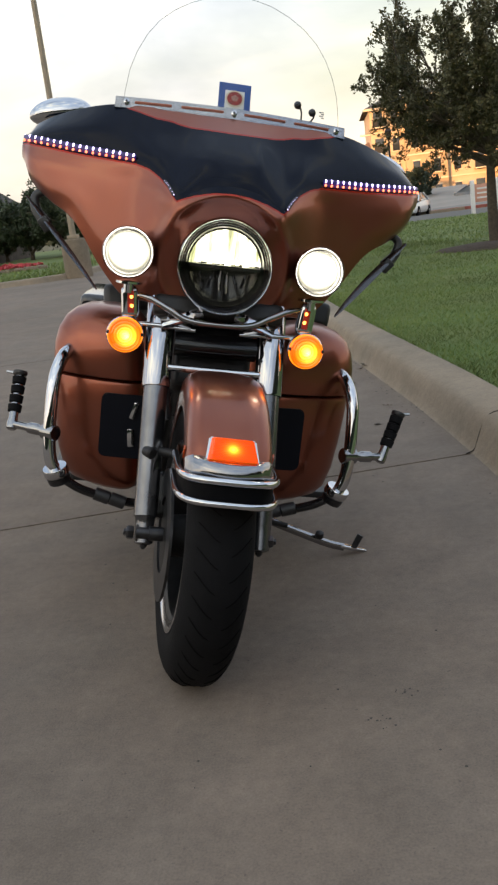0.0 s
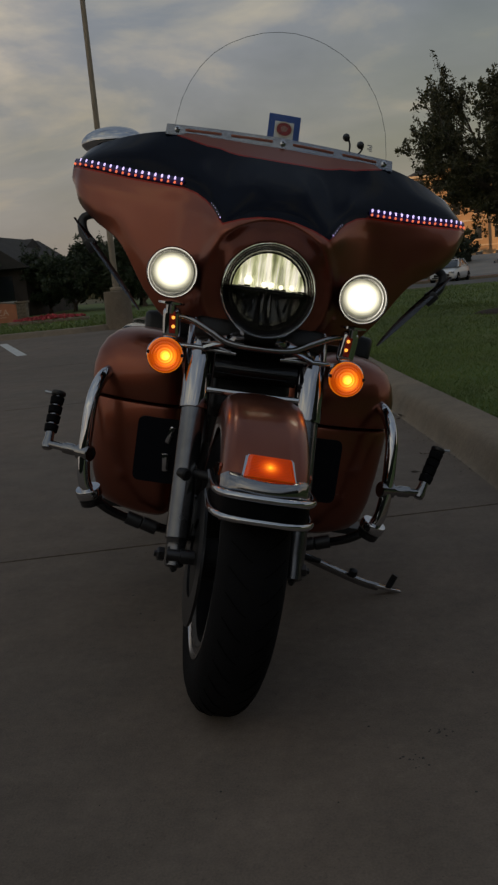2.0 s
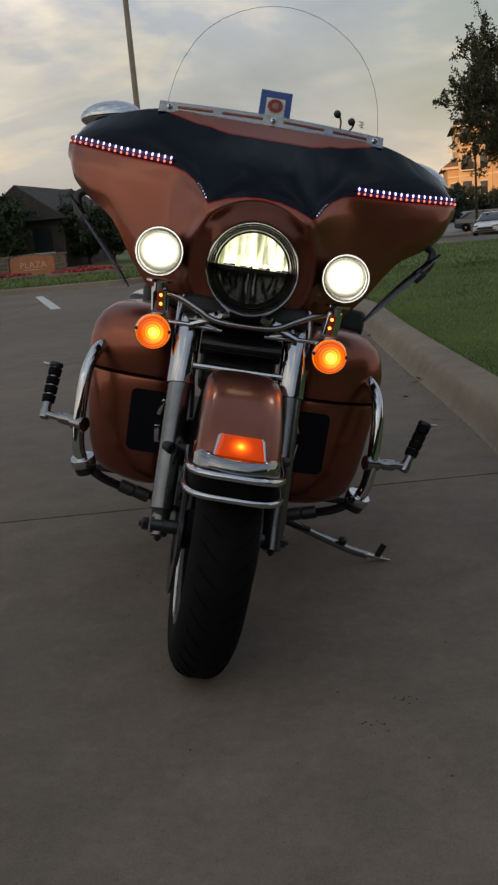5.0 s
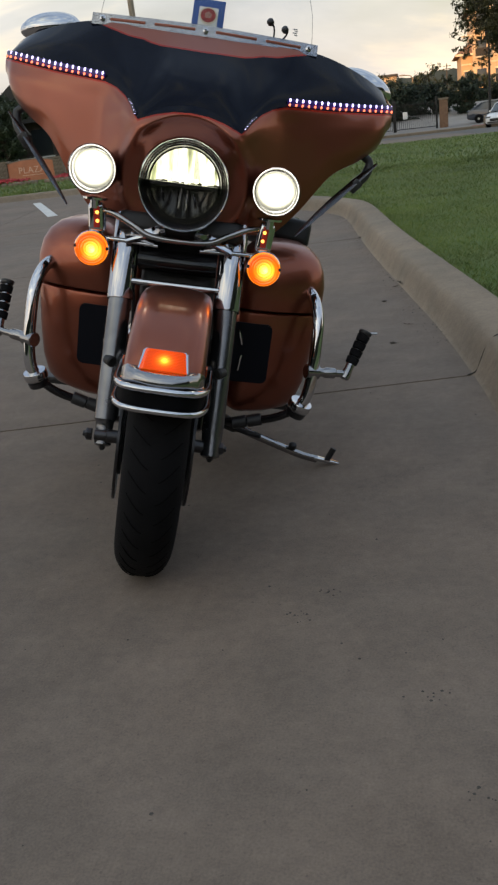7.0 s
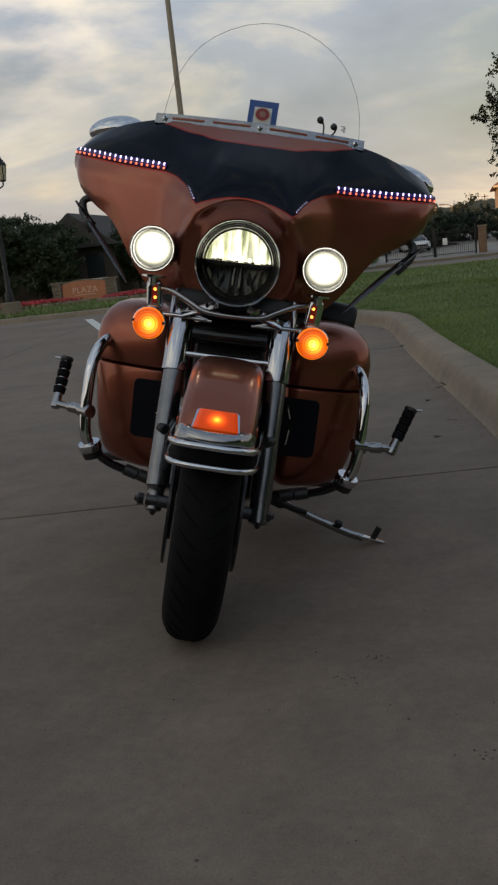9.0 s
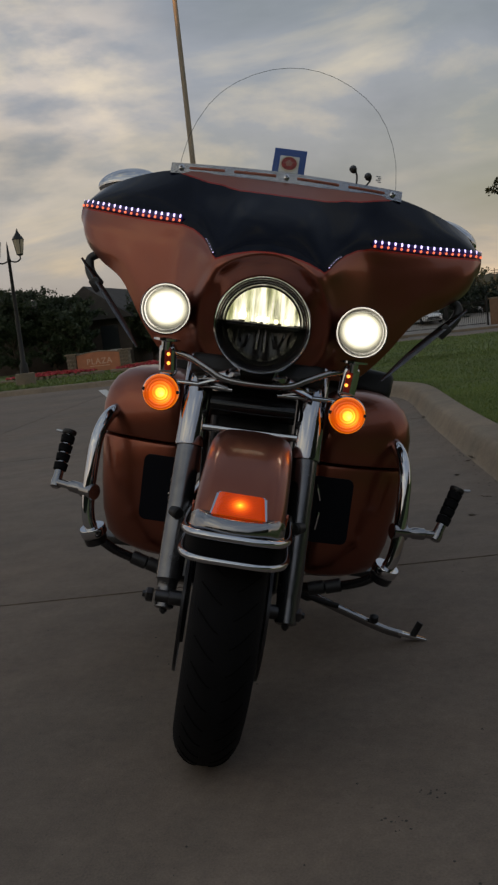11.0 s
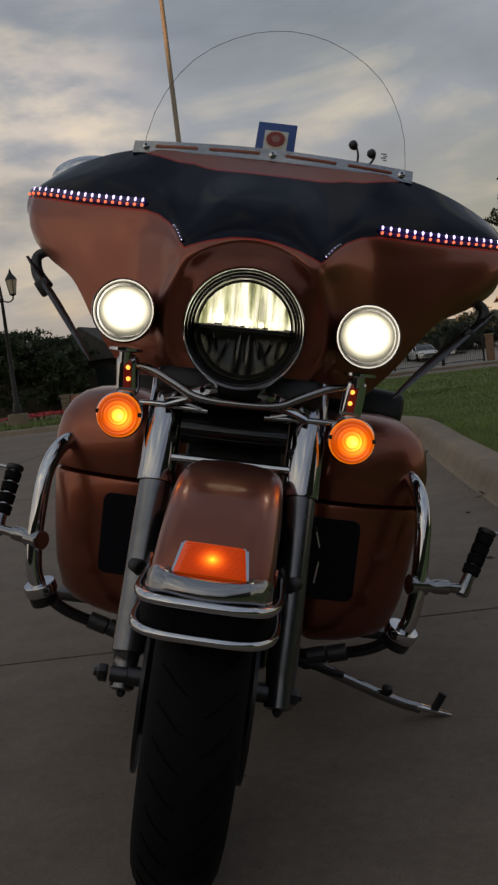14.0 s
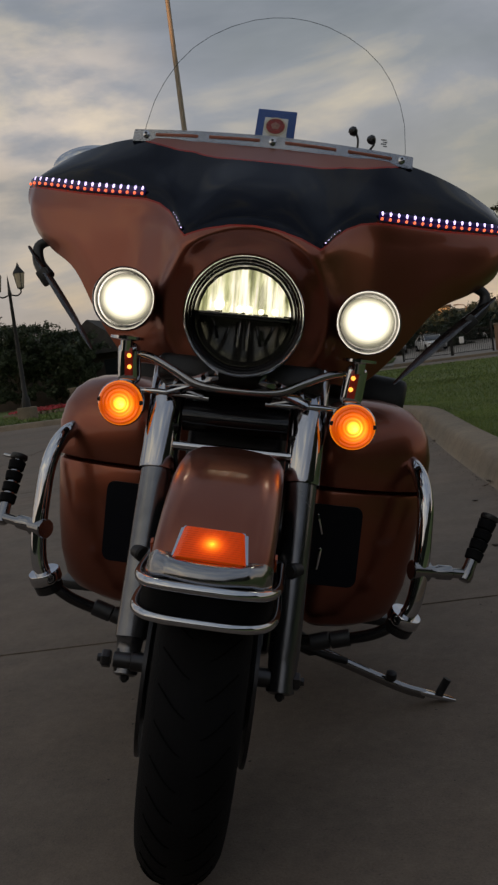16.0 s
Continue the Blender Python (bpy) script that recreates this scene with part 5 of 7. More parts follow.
def build_fork():
    for s in (-1, 1):
        lo, seam, top = Vector((s * 0.130, -0.478, 0.285)), Vector((s * 0.130, -0.337, 0.622)), Vector((s * 0.130, -0.252, 0.825))
        d = (top - lo).normalized()
        ln = (seam - lo).length
        bm = lathe(lo, d, [(0, 0.014), (0.004, 0.0205 if s < 0 else 0.0235), (0.045, 0.021 if s < 0 else 0.0245), (0.06, 0.0225 if s < 0 else 0.0255), (0.064, 0.0262), (ln - 0.03, 0.0275), (ln, 0.0275)], 32)
        leg = part("fork_leg", bm, M_STEEL, bike, "polished alloy lower fork leg")
        bm = lathe(seam - d * 0.006, d, [(0, 0.0285), (0, 0.0318), (0.004, 0.0325), (0.10, 0.0325), (0.23, 0.0335), (0.235, 0.03)], 36)
        part("fork_shroud", bm, M_TUBE, bike, "chrome upper fork tube cover")
        bm = box(lo + Vector((s * 0.002, 0.012, 0.022)), (0.034, 0.040, 0.044), pose(0, 0, 0, -22, 0, 0), 0.009, 3)
        add_lathe(bm, lo + Vector((0, -0.004, 0.004)), (0, 0.1, -1), [(0, 0.008), (0.008, 0.008), (0.008, 0.005), (0.012, 0.005)], 6)
        part("axle_clamp", bm, M_DARK, leg)
        # stud that carries the mudguard
        p = lo + d * 0.215
        bm = tube([p + Vector((s * -0.02, -0.01, 0)), p + Vector((s * -0.055, -0.03, 0))], 0.011, 14)
        add_lathe(bm, p + Vector((s * 0.004, -0.026, 0)), (-s * 0.6, -0.8, 0), [(-0.01, 0.012), (0.012, 0.0135), (0.016, 0.010)], 18)
        part("mudguard_stud", bm, M_DARK, leg)
    # yokes, steering head, horn cover between the legs
    part("lower_yoke", box((0, -0.275, 0.79), (0.30, 0.09, 0.05), pose(0, 0, 0, -22, 0, 0), 0.016, 3), M_DARK, bike)
    bm = tube([(-0.105, -0.335, 0.664), (0.105, -0.335, 0.664)], 0.0085, 14)
    part("cross_rod", bm, M_CHROME, bike)
    bm = box((0, -0.20, 0.69), (0.185, 0.10, 0.20), pose(0, 0, 0, -22, 0, 0), 0.02, 3)
    part("steering_head", bm, M_DARK, bike)
    rows = []
    for j in range(9):
        v = j / 8
        rows.append([Vector((x, -0.315 - 0.03 * math.sin(v * math.pi) + 0.9 * x * x, 0.745 - 0.055 * v)) for x in np.linspace(-0.095, 0.095, 17)])
    bm = grid(rows)
    bmesh.ops.solidify(bm, geom=bm.faces, thickness=0.006)
    part("horn_cover", bm, M_GLOSS_BLACK, bike)
    for s in (-1, 1):
        bm = box((s * 0.085, -0.318, 0.783), (0.100, 0.012, 0.046), pose(0, 0, 0, -48, s * 20, 0), 0.005)
        part("yoke_cover", bm, M_CHROME, bike)
        bm = tube(spline([(s * 0.105, -0.33, 0.70), (s * 0.108, -0.31, 0.66), (s * 0.10, -0.30, 0.60), (s * 0.095, -0.33, 0.54)], 14), 0.0055, 8)
        part("brake_line", bm, M_BLACK, bike)


def build_mudguard():
    R0 = 0.378
    sec = [(-0.084, 0.295), (-0.085, 0.332), (-0.082, 0.352), (-0.074, 0.365), (-0.056, 0.374), (-0.028, 0.377), (0, R0)]
    sec = sec + [(-x, r) for x, r in sec[-2::-1]]
    rows = []
    for k in range(49):
        a = radians(34 + 158 * k / 48)
        lip = 0.0 if k > 1 else 0.004
        nose = 1 - 0.10 * max(0.0, 1 - k / 4) ** 1.2
        rows.append([AX + Vector((x * nose, -math.cos(a) * (r * (0.5 + 0.5 * nose) + lip), math.sin(a) * (r * (0.5 + 0.5 * nose) + lip))) for x, r in sec])
    bm = grid(rows)
    bmesh.ops.recalc_face_normals(bm, faces=bm.faces)
    bmesh.ops.solidify(bm, geom=bm.faces, thickness=0.005)
    guard = part("mudguard", bm, M_COPPER, bike, "copper painted front mudguard")

    def around(z, out, ymin, n=33, hw=0.092):
        """A half-oval round the mudguard's nose at height z."""
        pts = []
        for k in range(n):
            a = math.pi * k / (n - 1)
            x = -math.cos(a)
            s = math.sin(a)
            pts.append(Vector((math.copysign(abs(x) ** 0.62, x) * (hw + out), -0.585 + (ymin - out + 0.585) * s ** 0.36, z - 0.010 * (1 - s))))
        return pts
    part("upper_trim_rail", tube(around(0.544, 0.004, -0.806), 0.0072, 12), M_CHROME, guard, "chrome bumper rail")
    part("lower_trim_rail", tube(around(0.504, 0.005, -0.814), 0.0066, 12), M_CHROME, guard, "chrome bumper rail")
    rows = [around(z, 0.0, y) for z, y in ((0.548, -0.803), (0.535, -0.807), (0.518, -0.810), (0.498, -0.812))]
    bm = grid(rows)
    bmesh.ops.solidify(bm, geom=bm.faces, thickness=0.006)
    part("bumper_band", bm, M_BAND, guard, "black rubber bumper band between chrome rails")
    # chrome base of the marker lamp, wrapped over the nose
    sect = [(0.2810, 0.2590), (0.3010, 0.2590), (0.3140, 0.2560), (0.3200, 0.2490), (0.3220, 0.2400), (0.3205, 0.2300), (0.3150, 0.2225), (0.3060, 0.2185)]
    skin = [(0.378 * math.cos(radians(q)), 0.378 * math.sin(radians(q))) for q in np.linspace(42.6, 35.4, 8)]
    rows = []
    for (f, z), (f0, z0) in zip(sect, skin):
        row = []
        for x in np.linspace(-0.0855, 0.0855, 45):
            k = lerp_table(abs(x), ((0, 0.378), (0.028, 0.377), (0.056, 0.374), (0.074, 0.365), (0.082, 0.353), (0.086, 0.345))) / 0.378
            w = max(0.0, 1 - (abs(x) / 0.087) ** 3.0)
            ff, zz = (f0 + (f - f0) * w + 0.002) * k, (z0 + (z - z0) * w + 0.001) * k
            q = radians(3.2) * (abs(x) / 0.0855) ** 2
            row.append(AX + Vector((x, -(ff * math.cos(q) - zz * math.sin(q)), zz * math.cos(q) + ff * math.sin(q))))
        rows.append(row)
    bm = grid(rows)
    bmesh.ops.recalc_face_normals(bm, faces=bm.faces)
    bmesh.ops.solidify(bm, geom=bm.faces, thickness=0.003)
    lamp = part("marker_lamp", bm, M_RING, guard, "lit amber mudguard marker lamp on a chrome base")
    # the lens: a wedge wider at the foot
    c, a = None, radians(44)
    fwd, up = Vector((0, -math.cos(a), math.sin(a))), Vector((0, math.sin(a), math.cos(a)))

    def wedge(w0, w1, h, d0, d1, z0):
        b2 = bmesh.new()
        o = AX + fwd * R0 + up * z0
        f = [o + Vector((x, 0, 0)) + up * y + fwd * d for x, y, d in ((-w0, 0, d0), (w0, 0, d0), (w1, h, d1), (-w1, h, d1))]
        g = [o + Vector((x, 0, 0)) + up * y - fwd * 0.015 for x, y in ((-w0, 0), (w0, 0), (w1, h), (-w1, h))]
        fv, gv = [b2.verts.new(p) for p in f], [b2.verts.new(p) for p in g]
        b2.faces.new(fv)
        b2.faces.new(gv[::-1])
        for k in range(4):
            b2.faces.new((fv[k], gv[k], gv[(k + 1) % 4], fv[(k + 1) % 4]))
        bmesh.ops.recalc_face_normals(b2, faces=b2.faces)
        bmesh.ops.bevel(b2, geom=list(b2.edges), offset=0.0035, segments=2, affect="EDGES")
        return b2

    part("lens_frame", wedge(0.0520, 0.0450, 0.061, 0.014, 0.007, -0.0200), M_CHROME, lamp)
    # fluted lens face, brightest at the bulb
    rows, glow = [], []
    for k in range(29):
        q = k / 28
        w = 0.0480 - 0.0075 * q
        row = []
        for x in np.linspace(-1, 1, 25):
            lift = 0.0190 - 0.007 * q - 0.010 * max(0, abs(x) - 0.9) * 4 + 0.0014 * (k % 2)
            row.append(AX + fwd * (R0 + lift) + up * (-0.0160 + 0.052 * q) + Vector((x * w, 0, 0)))
            glow.append(max(0.0, 1 - math.hypot(x * 0.9, (q - 0.5) * 1.1)))
        rows.append(row)
    bm = grid(rows)
    bmesh.ops.recalc_face_normals(bm, faces=bm.faces)
    lens = part("lens", bm, M_MARKER, lamp, "ribbed amber lens")
    at = lens.data.attributes.new("glow", "FLOAT", "POINT")
    for k, g in enumerate(glow):
        at.data[k].value = g
    part("lens_body", wedge(0.0485, 0.0412, 0.053, 0.0165, 0.0095, -0.0165), M_AMBER_DIM, lamp)
    for s in (-1, 1):
        bm = box(AX + Vector((s * 0.0865, -math.cos(radians(52)) * 0.345, math.sin(radians(52)) * 0.345 - 0.02)), (0.004, 0.010, 0.028), pose(0, 0, 0, 38, 0, 0), 0.0015)
        part("side_reflector", bm, M_REFLECTOR, guard)


# fairing shape: for each distance from the middle, heights and depths up the shell
SHELL = (
    (0.00, ((0.79, -0.30), (0.90, -0.335), (1.00, -0.345), (1.06, -0.335), (1.12, -0.285), (1.19, -0.19), (1.236, -0.128))),
    (0.06, ((0.79, -0.30), (0.90, -0.335), (1.00, -0.347), (1.05, -0.338), (1.12, -0.280), (1.19, -0.185), (1.236, -0.126))),
    (0.12, ((0.79, -0.29), (0.90, -0.326), (0.98, -0.342), (1.03, -0.345), (1.10, -0.276), (1.18, -0.183), (1.236, -0.122))),
    (0.17, ((0.795, -0.265), (0.90, -0.288), (1.00, -0.292), (1.055, -0.285), (1.11, -0.252), (1.18, -0.175), (1.236, -0.115))),
    (0.22, ((0.80, -0.24), (0.90, -0.250), (1.00, -0.245), (1.06, -0.238), (1.11, -0.226), (1.18, -0.162), (1.236, -0.108))),
    (0.28, ((0.86, -0.215), (0.92, -0.220), (1.00, -0.215), (1.06, -0.208), (1.115, -0.193), (1.18, -0.140), (1.236, -0.080))),
    (0.35, ((0.955, -0.18), (1.00, -0.185), (1.04, -0.180), (1.08, -0.172), (1.12, -0.157), (1.17, -0.118), (1.222, -0.055))),
    (0.42, ((1.000, -0.13), (1.02, -0.145), (1.05, -0.146), (1.085, -0.140), (1.125, -0.120), (1.165, -0.083), (1.198, -0.030))),
    (0.47, ((1.040, -0.075), (1.055, -0.10), (1.08, -0.106), (1.10, -0.101), (1.13, -0.085), (1.15, -0.060), (1.172, -0.010))),
    (0.495, ((1.085, -0.02), (1.09, -0.05), (1.10, -0.060), (1.115, -0.060), (1.13, -0.050), (1.14, -0.030), (1.150, 0.015))),
)


def shell_point(x, v):
    """The point of the fairing's skin at x from the middle and v from foot to top."""
    ax = min(abs(x), 0.495)
    xs = [s[0] for s in SHELL]
    k = max(i for i in range(len(xs)) if xs[i] <= ax + 1e-9)
    k = min(k, len(xs) - 2)
    t = (ax - xs[k]) / (xs[k + 1] - xs[k])

    def col(i):
        i = i if i >= 0 else -i
        i = min(i, len(xs) - 1)
        c = SHELL[i][1]
        s = v * (len(c) - 1)
        j = min(int(s), len(c) - 2)
        u = s - j
        g = lambda q: np.array(c[min(max(q, 0), len(c) - 1)])
        a, b, cc, d = g(j - 1), g(j), g(j + 1), g(j + 2)
        return 0.5 * (2 * b + (cc - a) * u + (2 * a - 5 * b + 4 * cc - d) * u * u + (3 * b - a - 3 * cc + d) * u ** 3)
    a, b, c, d = col(k - 1), col(k), col(k + 1), col(k + 2)
    w0 = (xs[k] - xs[k - 1]) if k else xs[1] - xs[0]
    w1 = xs[k + 1] - xs[k]
    w2 = (xs[k + 2] - xs[k + 1]) if k + 2 < len(xs) else w1
    m1 = (c - a) / (w0 + w1) * w1
    m2 = (d - b) / (w1 + w2) * w1
    h = (2 * t ** 3 - 3 * t * t + 1) * b + (t ** 3 - 2 * t * t + t) * m1 + (-2 * t ** 3 + 3 * t * t) * c + (t ** 3 - t * t) * m2
    return Vector((x, h[1], h[0]))


def shell_at(x, z):
    """The fairing's skin at x and height z."""
    lo, hi = 0.0, 1.0
    for _ in range(24):
        mid = (lo + hi) / 2
        if shell_point(x, mid).z < z:
            lo = mid
        else:
            hi = mid
    return shell_point(x, (lo + hi) / 2)


LOW_EDGE = ((0.0, 1.053), (0.04, 1.050), (0.08, 1.040), (0.105, 1.030), (0.119, 1.024), (0.128, 1.034), (0.14, 1.052), (0.16, 1.072), (0.185, 1.088),
            (0.215, 1.097), (0.26, 1.100), (0.35, 1.106), (0.50, 1.122))
TOP_EDGE = ((0.0, 1.193), (0.10, 1.195), (0.125, 1.199), (0.145, 1.205), (0.18, 1.208), (0.25, 1.226), (0.29, 1.25), (0.5, 1.40))


def build_fairing():
    nx, nz = 210, 110
    xs = [0.495 * math.copysign(abs(u) ** 1.1, u) for u in np.linspace(-1, 1, nx)]
    rows = []
    for j in range(nz):
        v = j / (nz - 1)
        rows.append([shell_point(x, v) for x in xs])
    # edges rolled back
    rows = [[p + Vector((0, 0.05, 0.006)) for p in rows[0]], [p + Vector((0, 0.012, -0.002)) for p in rows[0]]] + rows
    rows += [[p + Vector((0, 0.018, 0.001)) for p in rows[-1]], [p + Vector((0, 0.09, -0.02)) for p in rows[-1]]]
    bm = grid(rows)
    for v in bm.verts:
        dx, dz = v.co.x, v.co.z - 0.902
        rr = math.hypot(dx, dz)
        if 0.080 < rr < 0.100:
            v.co.x, v.co.z = dx / rr * 0.0985, 0.902 + dz / rr * 0.0985
        if rr < 0.165 and v.co.y < 0:
            low = min(1.0, max(0.0, (v.co.z - 0.80) / 0.05))
            q = (rr - 0.0985) / (0.145 - 0.0985)
            v.co.y += low * (0.022 * (1 - q) ** 0.8 if 0 <= q < 1 else 0.022 if q < 0 else 0.0)
            v.co.y -= low * 0.008 * math.exp(-((rr - 0.148) / 0.013) ** 2)
    bmesh.ops.delete(bm, geom=[f for f in bm.faces if math.hypot(f.calc_center_median().x, f.calc_center_median().z - 0.902) < 0.095], context="FACES")
    bmesh.ops.recalc_face_normals(bm, faces=bm.faces)
    if sum((f.normal.y for f in bm.faces)) > 0:
        bmesh.ops.reverse_faces(bm, faces=bm.faces)
    ob = part("fairing", bm, M_PAINT2, bike, "batwing fairing painted copper below and black above", auto=60)
    at = ob.data.attributes.new("paint", "FLOAT", "POINT")
    for i, v in enumerate(ob.data.vertices):
        x, z = abs(v.co.x), v.co.z
        at.data[i].value = min(z - lerp_table(x, LOW_EDGE), lerp_table(x, TOP_EDGE) - z)
    md = ob.modifiers.new("thickness", "SOLIDIFY")
    md.thickness, md.offset = 0.004, -1
    # dark inner shell behind
    bm = bmesh.new()
    inner = []
    for v in np.linspace(0.02, 0.98, 12):
        inner.append([shell_point(x, v) * 1.0 + Vector((0, 0.07 + 0.02 * math.cos(x * 3), 0)) for x in np.linspace(-0.47, 0.47, 40)])
    bm = grid(inner)
    bmesh.ops.solidify(bm, geom=bm.faces, thickness=0.006)
    part("inner_fairing", bm, M_BLACK, bike)
    # light strips
    for s in (-1, 1):
        pts = []
        for k in range(28):
            x = 0.218 + (0.492 - 0.218) * k / 27
            z = lerp_table(x, LOW_EDGE) + 0.012
            p = shell_at(s * x, z)
            pts.append(p + Vector((s * 0.15, -1, 0)).normalized() * 0.003)
        bm = tube(pts, 0.0085, 8, flat=(1.0, 0.3))
        strip = part("light_strip", bm, M_STRIP, bike, "strip of small violet and amber LEDs")
        for row, (dz, m) in enumerate(((0.0048, M_LEDSTRIP), (-0.0052, M_LEDSTRIP2))):
            shared = None
            for k in range(18):
                x = 0.222 + (0.490 - 0.222) * k / 17
                z = lerp_table(x, LOW_EDGE) + 0.012 + dz
                p = shell_at(s * x, z) + Vector((s * 0.15, -1, 0)).normalized() * 0.0072
                if shared is None:
                    b2 = bmesh.new()
                    bmesh.ops.create_icosphere(b2, subdivisions=1, radius=0.0032)
                    bmesh.ops.scale(b2, vec=(1.0, 1.0, 1.55 if row == 0 else 1.1), verts=b2.verts)
                    led = part("led", b2, m, strip)
                    shared = led.data
                else:
                    led = new("led", shared)
                    led.parent = strip
                led.location = p
    for s in (-1, 1):
        pts = [shell_at(s * x, lerp_table(x, LOW_EDGE) + 0.004) + Vector((0, -0.003, 0)) for x in np.linspace(0.126, 0.148, 6)]
        short = part("light_strip", tube(pts, 0.004, 6), M_BLACK, bike)
        for p in pts:
            b2 = bmesh.new()
            bmesh.ops.create_icosphere(b2, subdivisions=1, radius=0.0013)
            part("led", b2, M_LEDSTRIP, short).location = p + Vector((0, -0.0042, 0))


def build_windshield():
    prof = ((0.0, 0.262), (0.12, 0.262), (0.3, 0.256), (0.45, 0.243), (0.6, 0.222), (0.72, 0.196), (0.82, 0.162), (0.9, 0.122), (0.96, 0.078), (0.99, 0.038), (1.0, 0.0))
    rows = []
    Z0, Z1 = 1.232, 1.540
    vs = [1 - (1 - k / 60) ** 1.8 for k in range(61)]
    for v in vs:
        w = lerp_table(v, prof)
        rows.append([Vector((x, -0.122 + 0.50 * x * x + 0.16 * v, Z0 + (Z1 - Z0) * v)) for x in np.linspace(-w, w, 41)])
    bm = grid(rows)
    bmesh.ops.remove_doubles(bm, verts=bm.verts, dist=1e-5)
    ob = part("windshield", bm, M_GLASS, bike, "tall clear acrylic windshield")
    ob.visible_shadow = False
    edge = [r[0] for r in rows] + [r[-1] for r in rows[::-1]][1:]
    part("windshield_edge", tube([p for k, p in enumerate(edge)], 0.0007, 6), M_GLASS_EDGE, ob)

    def on(x, z, out=0.0):
        v = (z - Z0) / (Z1 - Z0)
        return Vector((x, -0.122 + 0.50 * x * x + 0.16 * v - out, z))
    # chrome strip that clamps the screen
    n = 53
    rows = []
    for z, o in ((1.235, 0.004), (1.2365, 0.011), (1.2625, 0.011), (1.2640, 0.004)):
        rows.append([on(x, z - 0.008 + 0.004 * (1 - abs(x) / 0.265), o) for x in np.linspace(-0.282, 0.278, n)])
    bm = grid(rows)
    bmesh.ops.solidify(bm, geom=bm.faces, thickness=0.003)
    strip = part("screen_clamp", bm, M_CLAMP, bike, "slotted bright metal windshield clamp strip")
    m_slot = mat("slot_copper", COPPER, 0.4, 0.4)
    for a, b in ((-0.235, -0.148), (-0.125, -0.025), (0.025, 0.125), (0.148, 0.235)):
        pts = [on(x, 1.2420 + 0.004 * (1 - abs(x) / 0.265), 0.0112) for x in np.linspace(a, b, 12)]
        part("slot", tube(pts, 0.0040, 8, flat=(1, 0.35)), m_slot, strip)
    for x in (-0.255, 0.0, 0.255):
        p = on(x, 1.2425 + 0.003 * (1 - abs(x) / 0.265), 0.011)
        bm = lathe(p, (0, -1, 0.35), [(0, 0.0075), (0.004, 0.007), (0.006, 0.004), (0.0065, 0.0)], 18)
        screw = part("screw", bm, M_CHROME, strip)
        part("screw_head", lathe(p + Vector((0, -0.0056, 0.002)), (0, -1, 0.35), [(0, 0.003), (0.001, 0.003)], 6), M_DARK, screw)
    # toll tag behind the screen
    nrm, upv = Vector((0, -0.891, 0.454)), Vector((0, 0.454, 0.891))
    c = on(0.0, 1.288, -0.012)
    tilt = pose(0, 0, 0, -27, 0, 0)
    tag = part("tag_plate", box(c, (0.078, 0.004, 0.076), tilt, 0.001), M_BLUE, ob, "blue plate with a white tag and red disc behind the windshield")
    part("tag_card", box(c + nrm * 0.004 - upv * 0.012, (0.047, 0.004, 0.054), tilt, 0.001), M_WHITE, tag)
    p = c + nrm * 0.0065 - upv * 0.008
    part("tag_ring", lathe(p, nrm, [(0, 0.0225), (0.001, 0.0225)], 32), mat("tag_gold", (0.62, 0.55, 0.42), 0.5), tag)
    part("tag_disc", lathe(p + nrm * 0.0012, nrm, [(0, 0.0185), (0.001, 0.0185)], 32), mat("tag_red", (0.36, 0.03, 0.025), 0.5, vary=0.5, vscale=90), tag)
    part("tag_emblem", lathe(p + nrm * 0.0024, nrm, [(0, 0.0095), (0.001, 0.0095)], 5), mat("tag_emblem", (0.42, 0.20, 0.15), 0.5, vary=0.4, vscale=200), tag)
    # two short stalks with knobs
    for x, h, lean in ((0.166, 0.048, -0.006), (0.186, 0.036, 0.012)):
        a = on(x, 1.252, -0.004)
        b = a + Vector((lean, 0.004, h - 0.012))
        stalk = part("stalk", tube(spline([a, a.lerp(b, 0.6) + Vector((0.003, 0, 0)), b], 8), 0.0022, 8), M_BLACK, ob)
        part("knob", lathe(b + Vector((-0.004, 0, 0)), (-0.6, -0.5, 0.6), [(-0.006, 0.004), (0.0, 0.0085), (0.007, 0.009), (0.011, 0.006), (0.012, 0)], 16), M_BLACK, stalk)
    for k in range(4):
        part("decal_bar", box(on(0.217 + 0.003 * (k % 2), 1.284 - 0.0045 * k, 0.0012), (0.011 - 0.003 * (k % 2), 0.0008, 0.0028), tilt), mat("decal", (0.34, 0.34, 0.34), 0.7) if k == 0 else bpy.data.materials["decal"], ob)


def lit_lamp(center, axis, r, name, parent):
    """A passing lamp: chrome shell, lit reflector, clear lens."""
    c, d = Vector(center), Vector(axis).normalized()
    prof = [(-0.085, 0.012), (-0.08, r * 0.45), (-0.05, r * 0.86), (-0.018, r * 0.99), (-0.004, r), (0.004, r), (0.008, r * 0.965), (0.004, r * 0.90), (-0.006, r * 0.88)]
    lamp = part(name, lathe(c, d, prof, 40, cap=False), M_BEZEL, parent, "chrome passing lamp, lit white")
    part("reflector", lathe(c, d, [(-0.030, 0.0), (-0.028, r * 0.4), (-0.010, r * 0.88)], 36, cap=False), M_RING, lamp)
    glow_disc(c - d * 0.012, d, r * 0.87, "led_module", M_BEAM, lamp, rings=16, hot=(0.0, 0.06), flat=0.90, bulge=0.006)
    gl = part("lens", lathe(c, d, [(0.003, r * 0.93), (0.007, r * 0.7), (0.009, r * 0.3), (0.0095, 0)], 36, cap=False), M_LENS, lamp)
    gl.visible_shadow = False
    return lamp


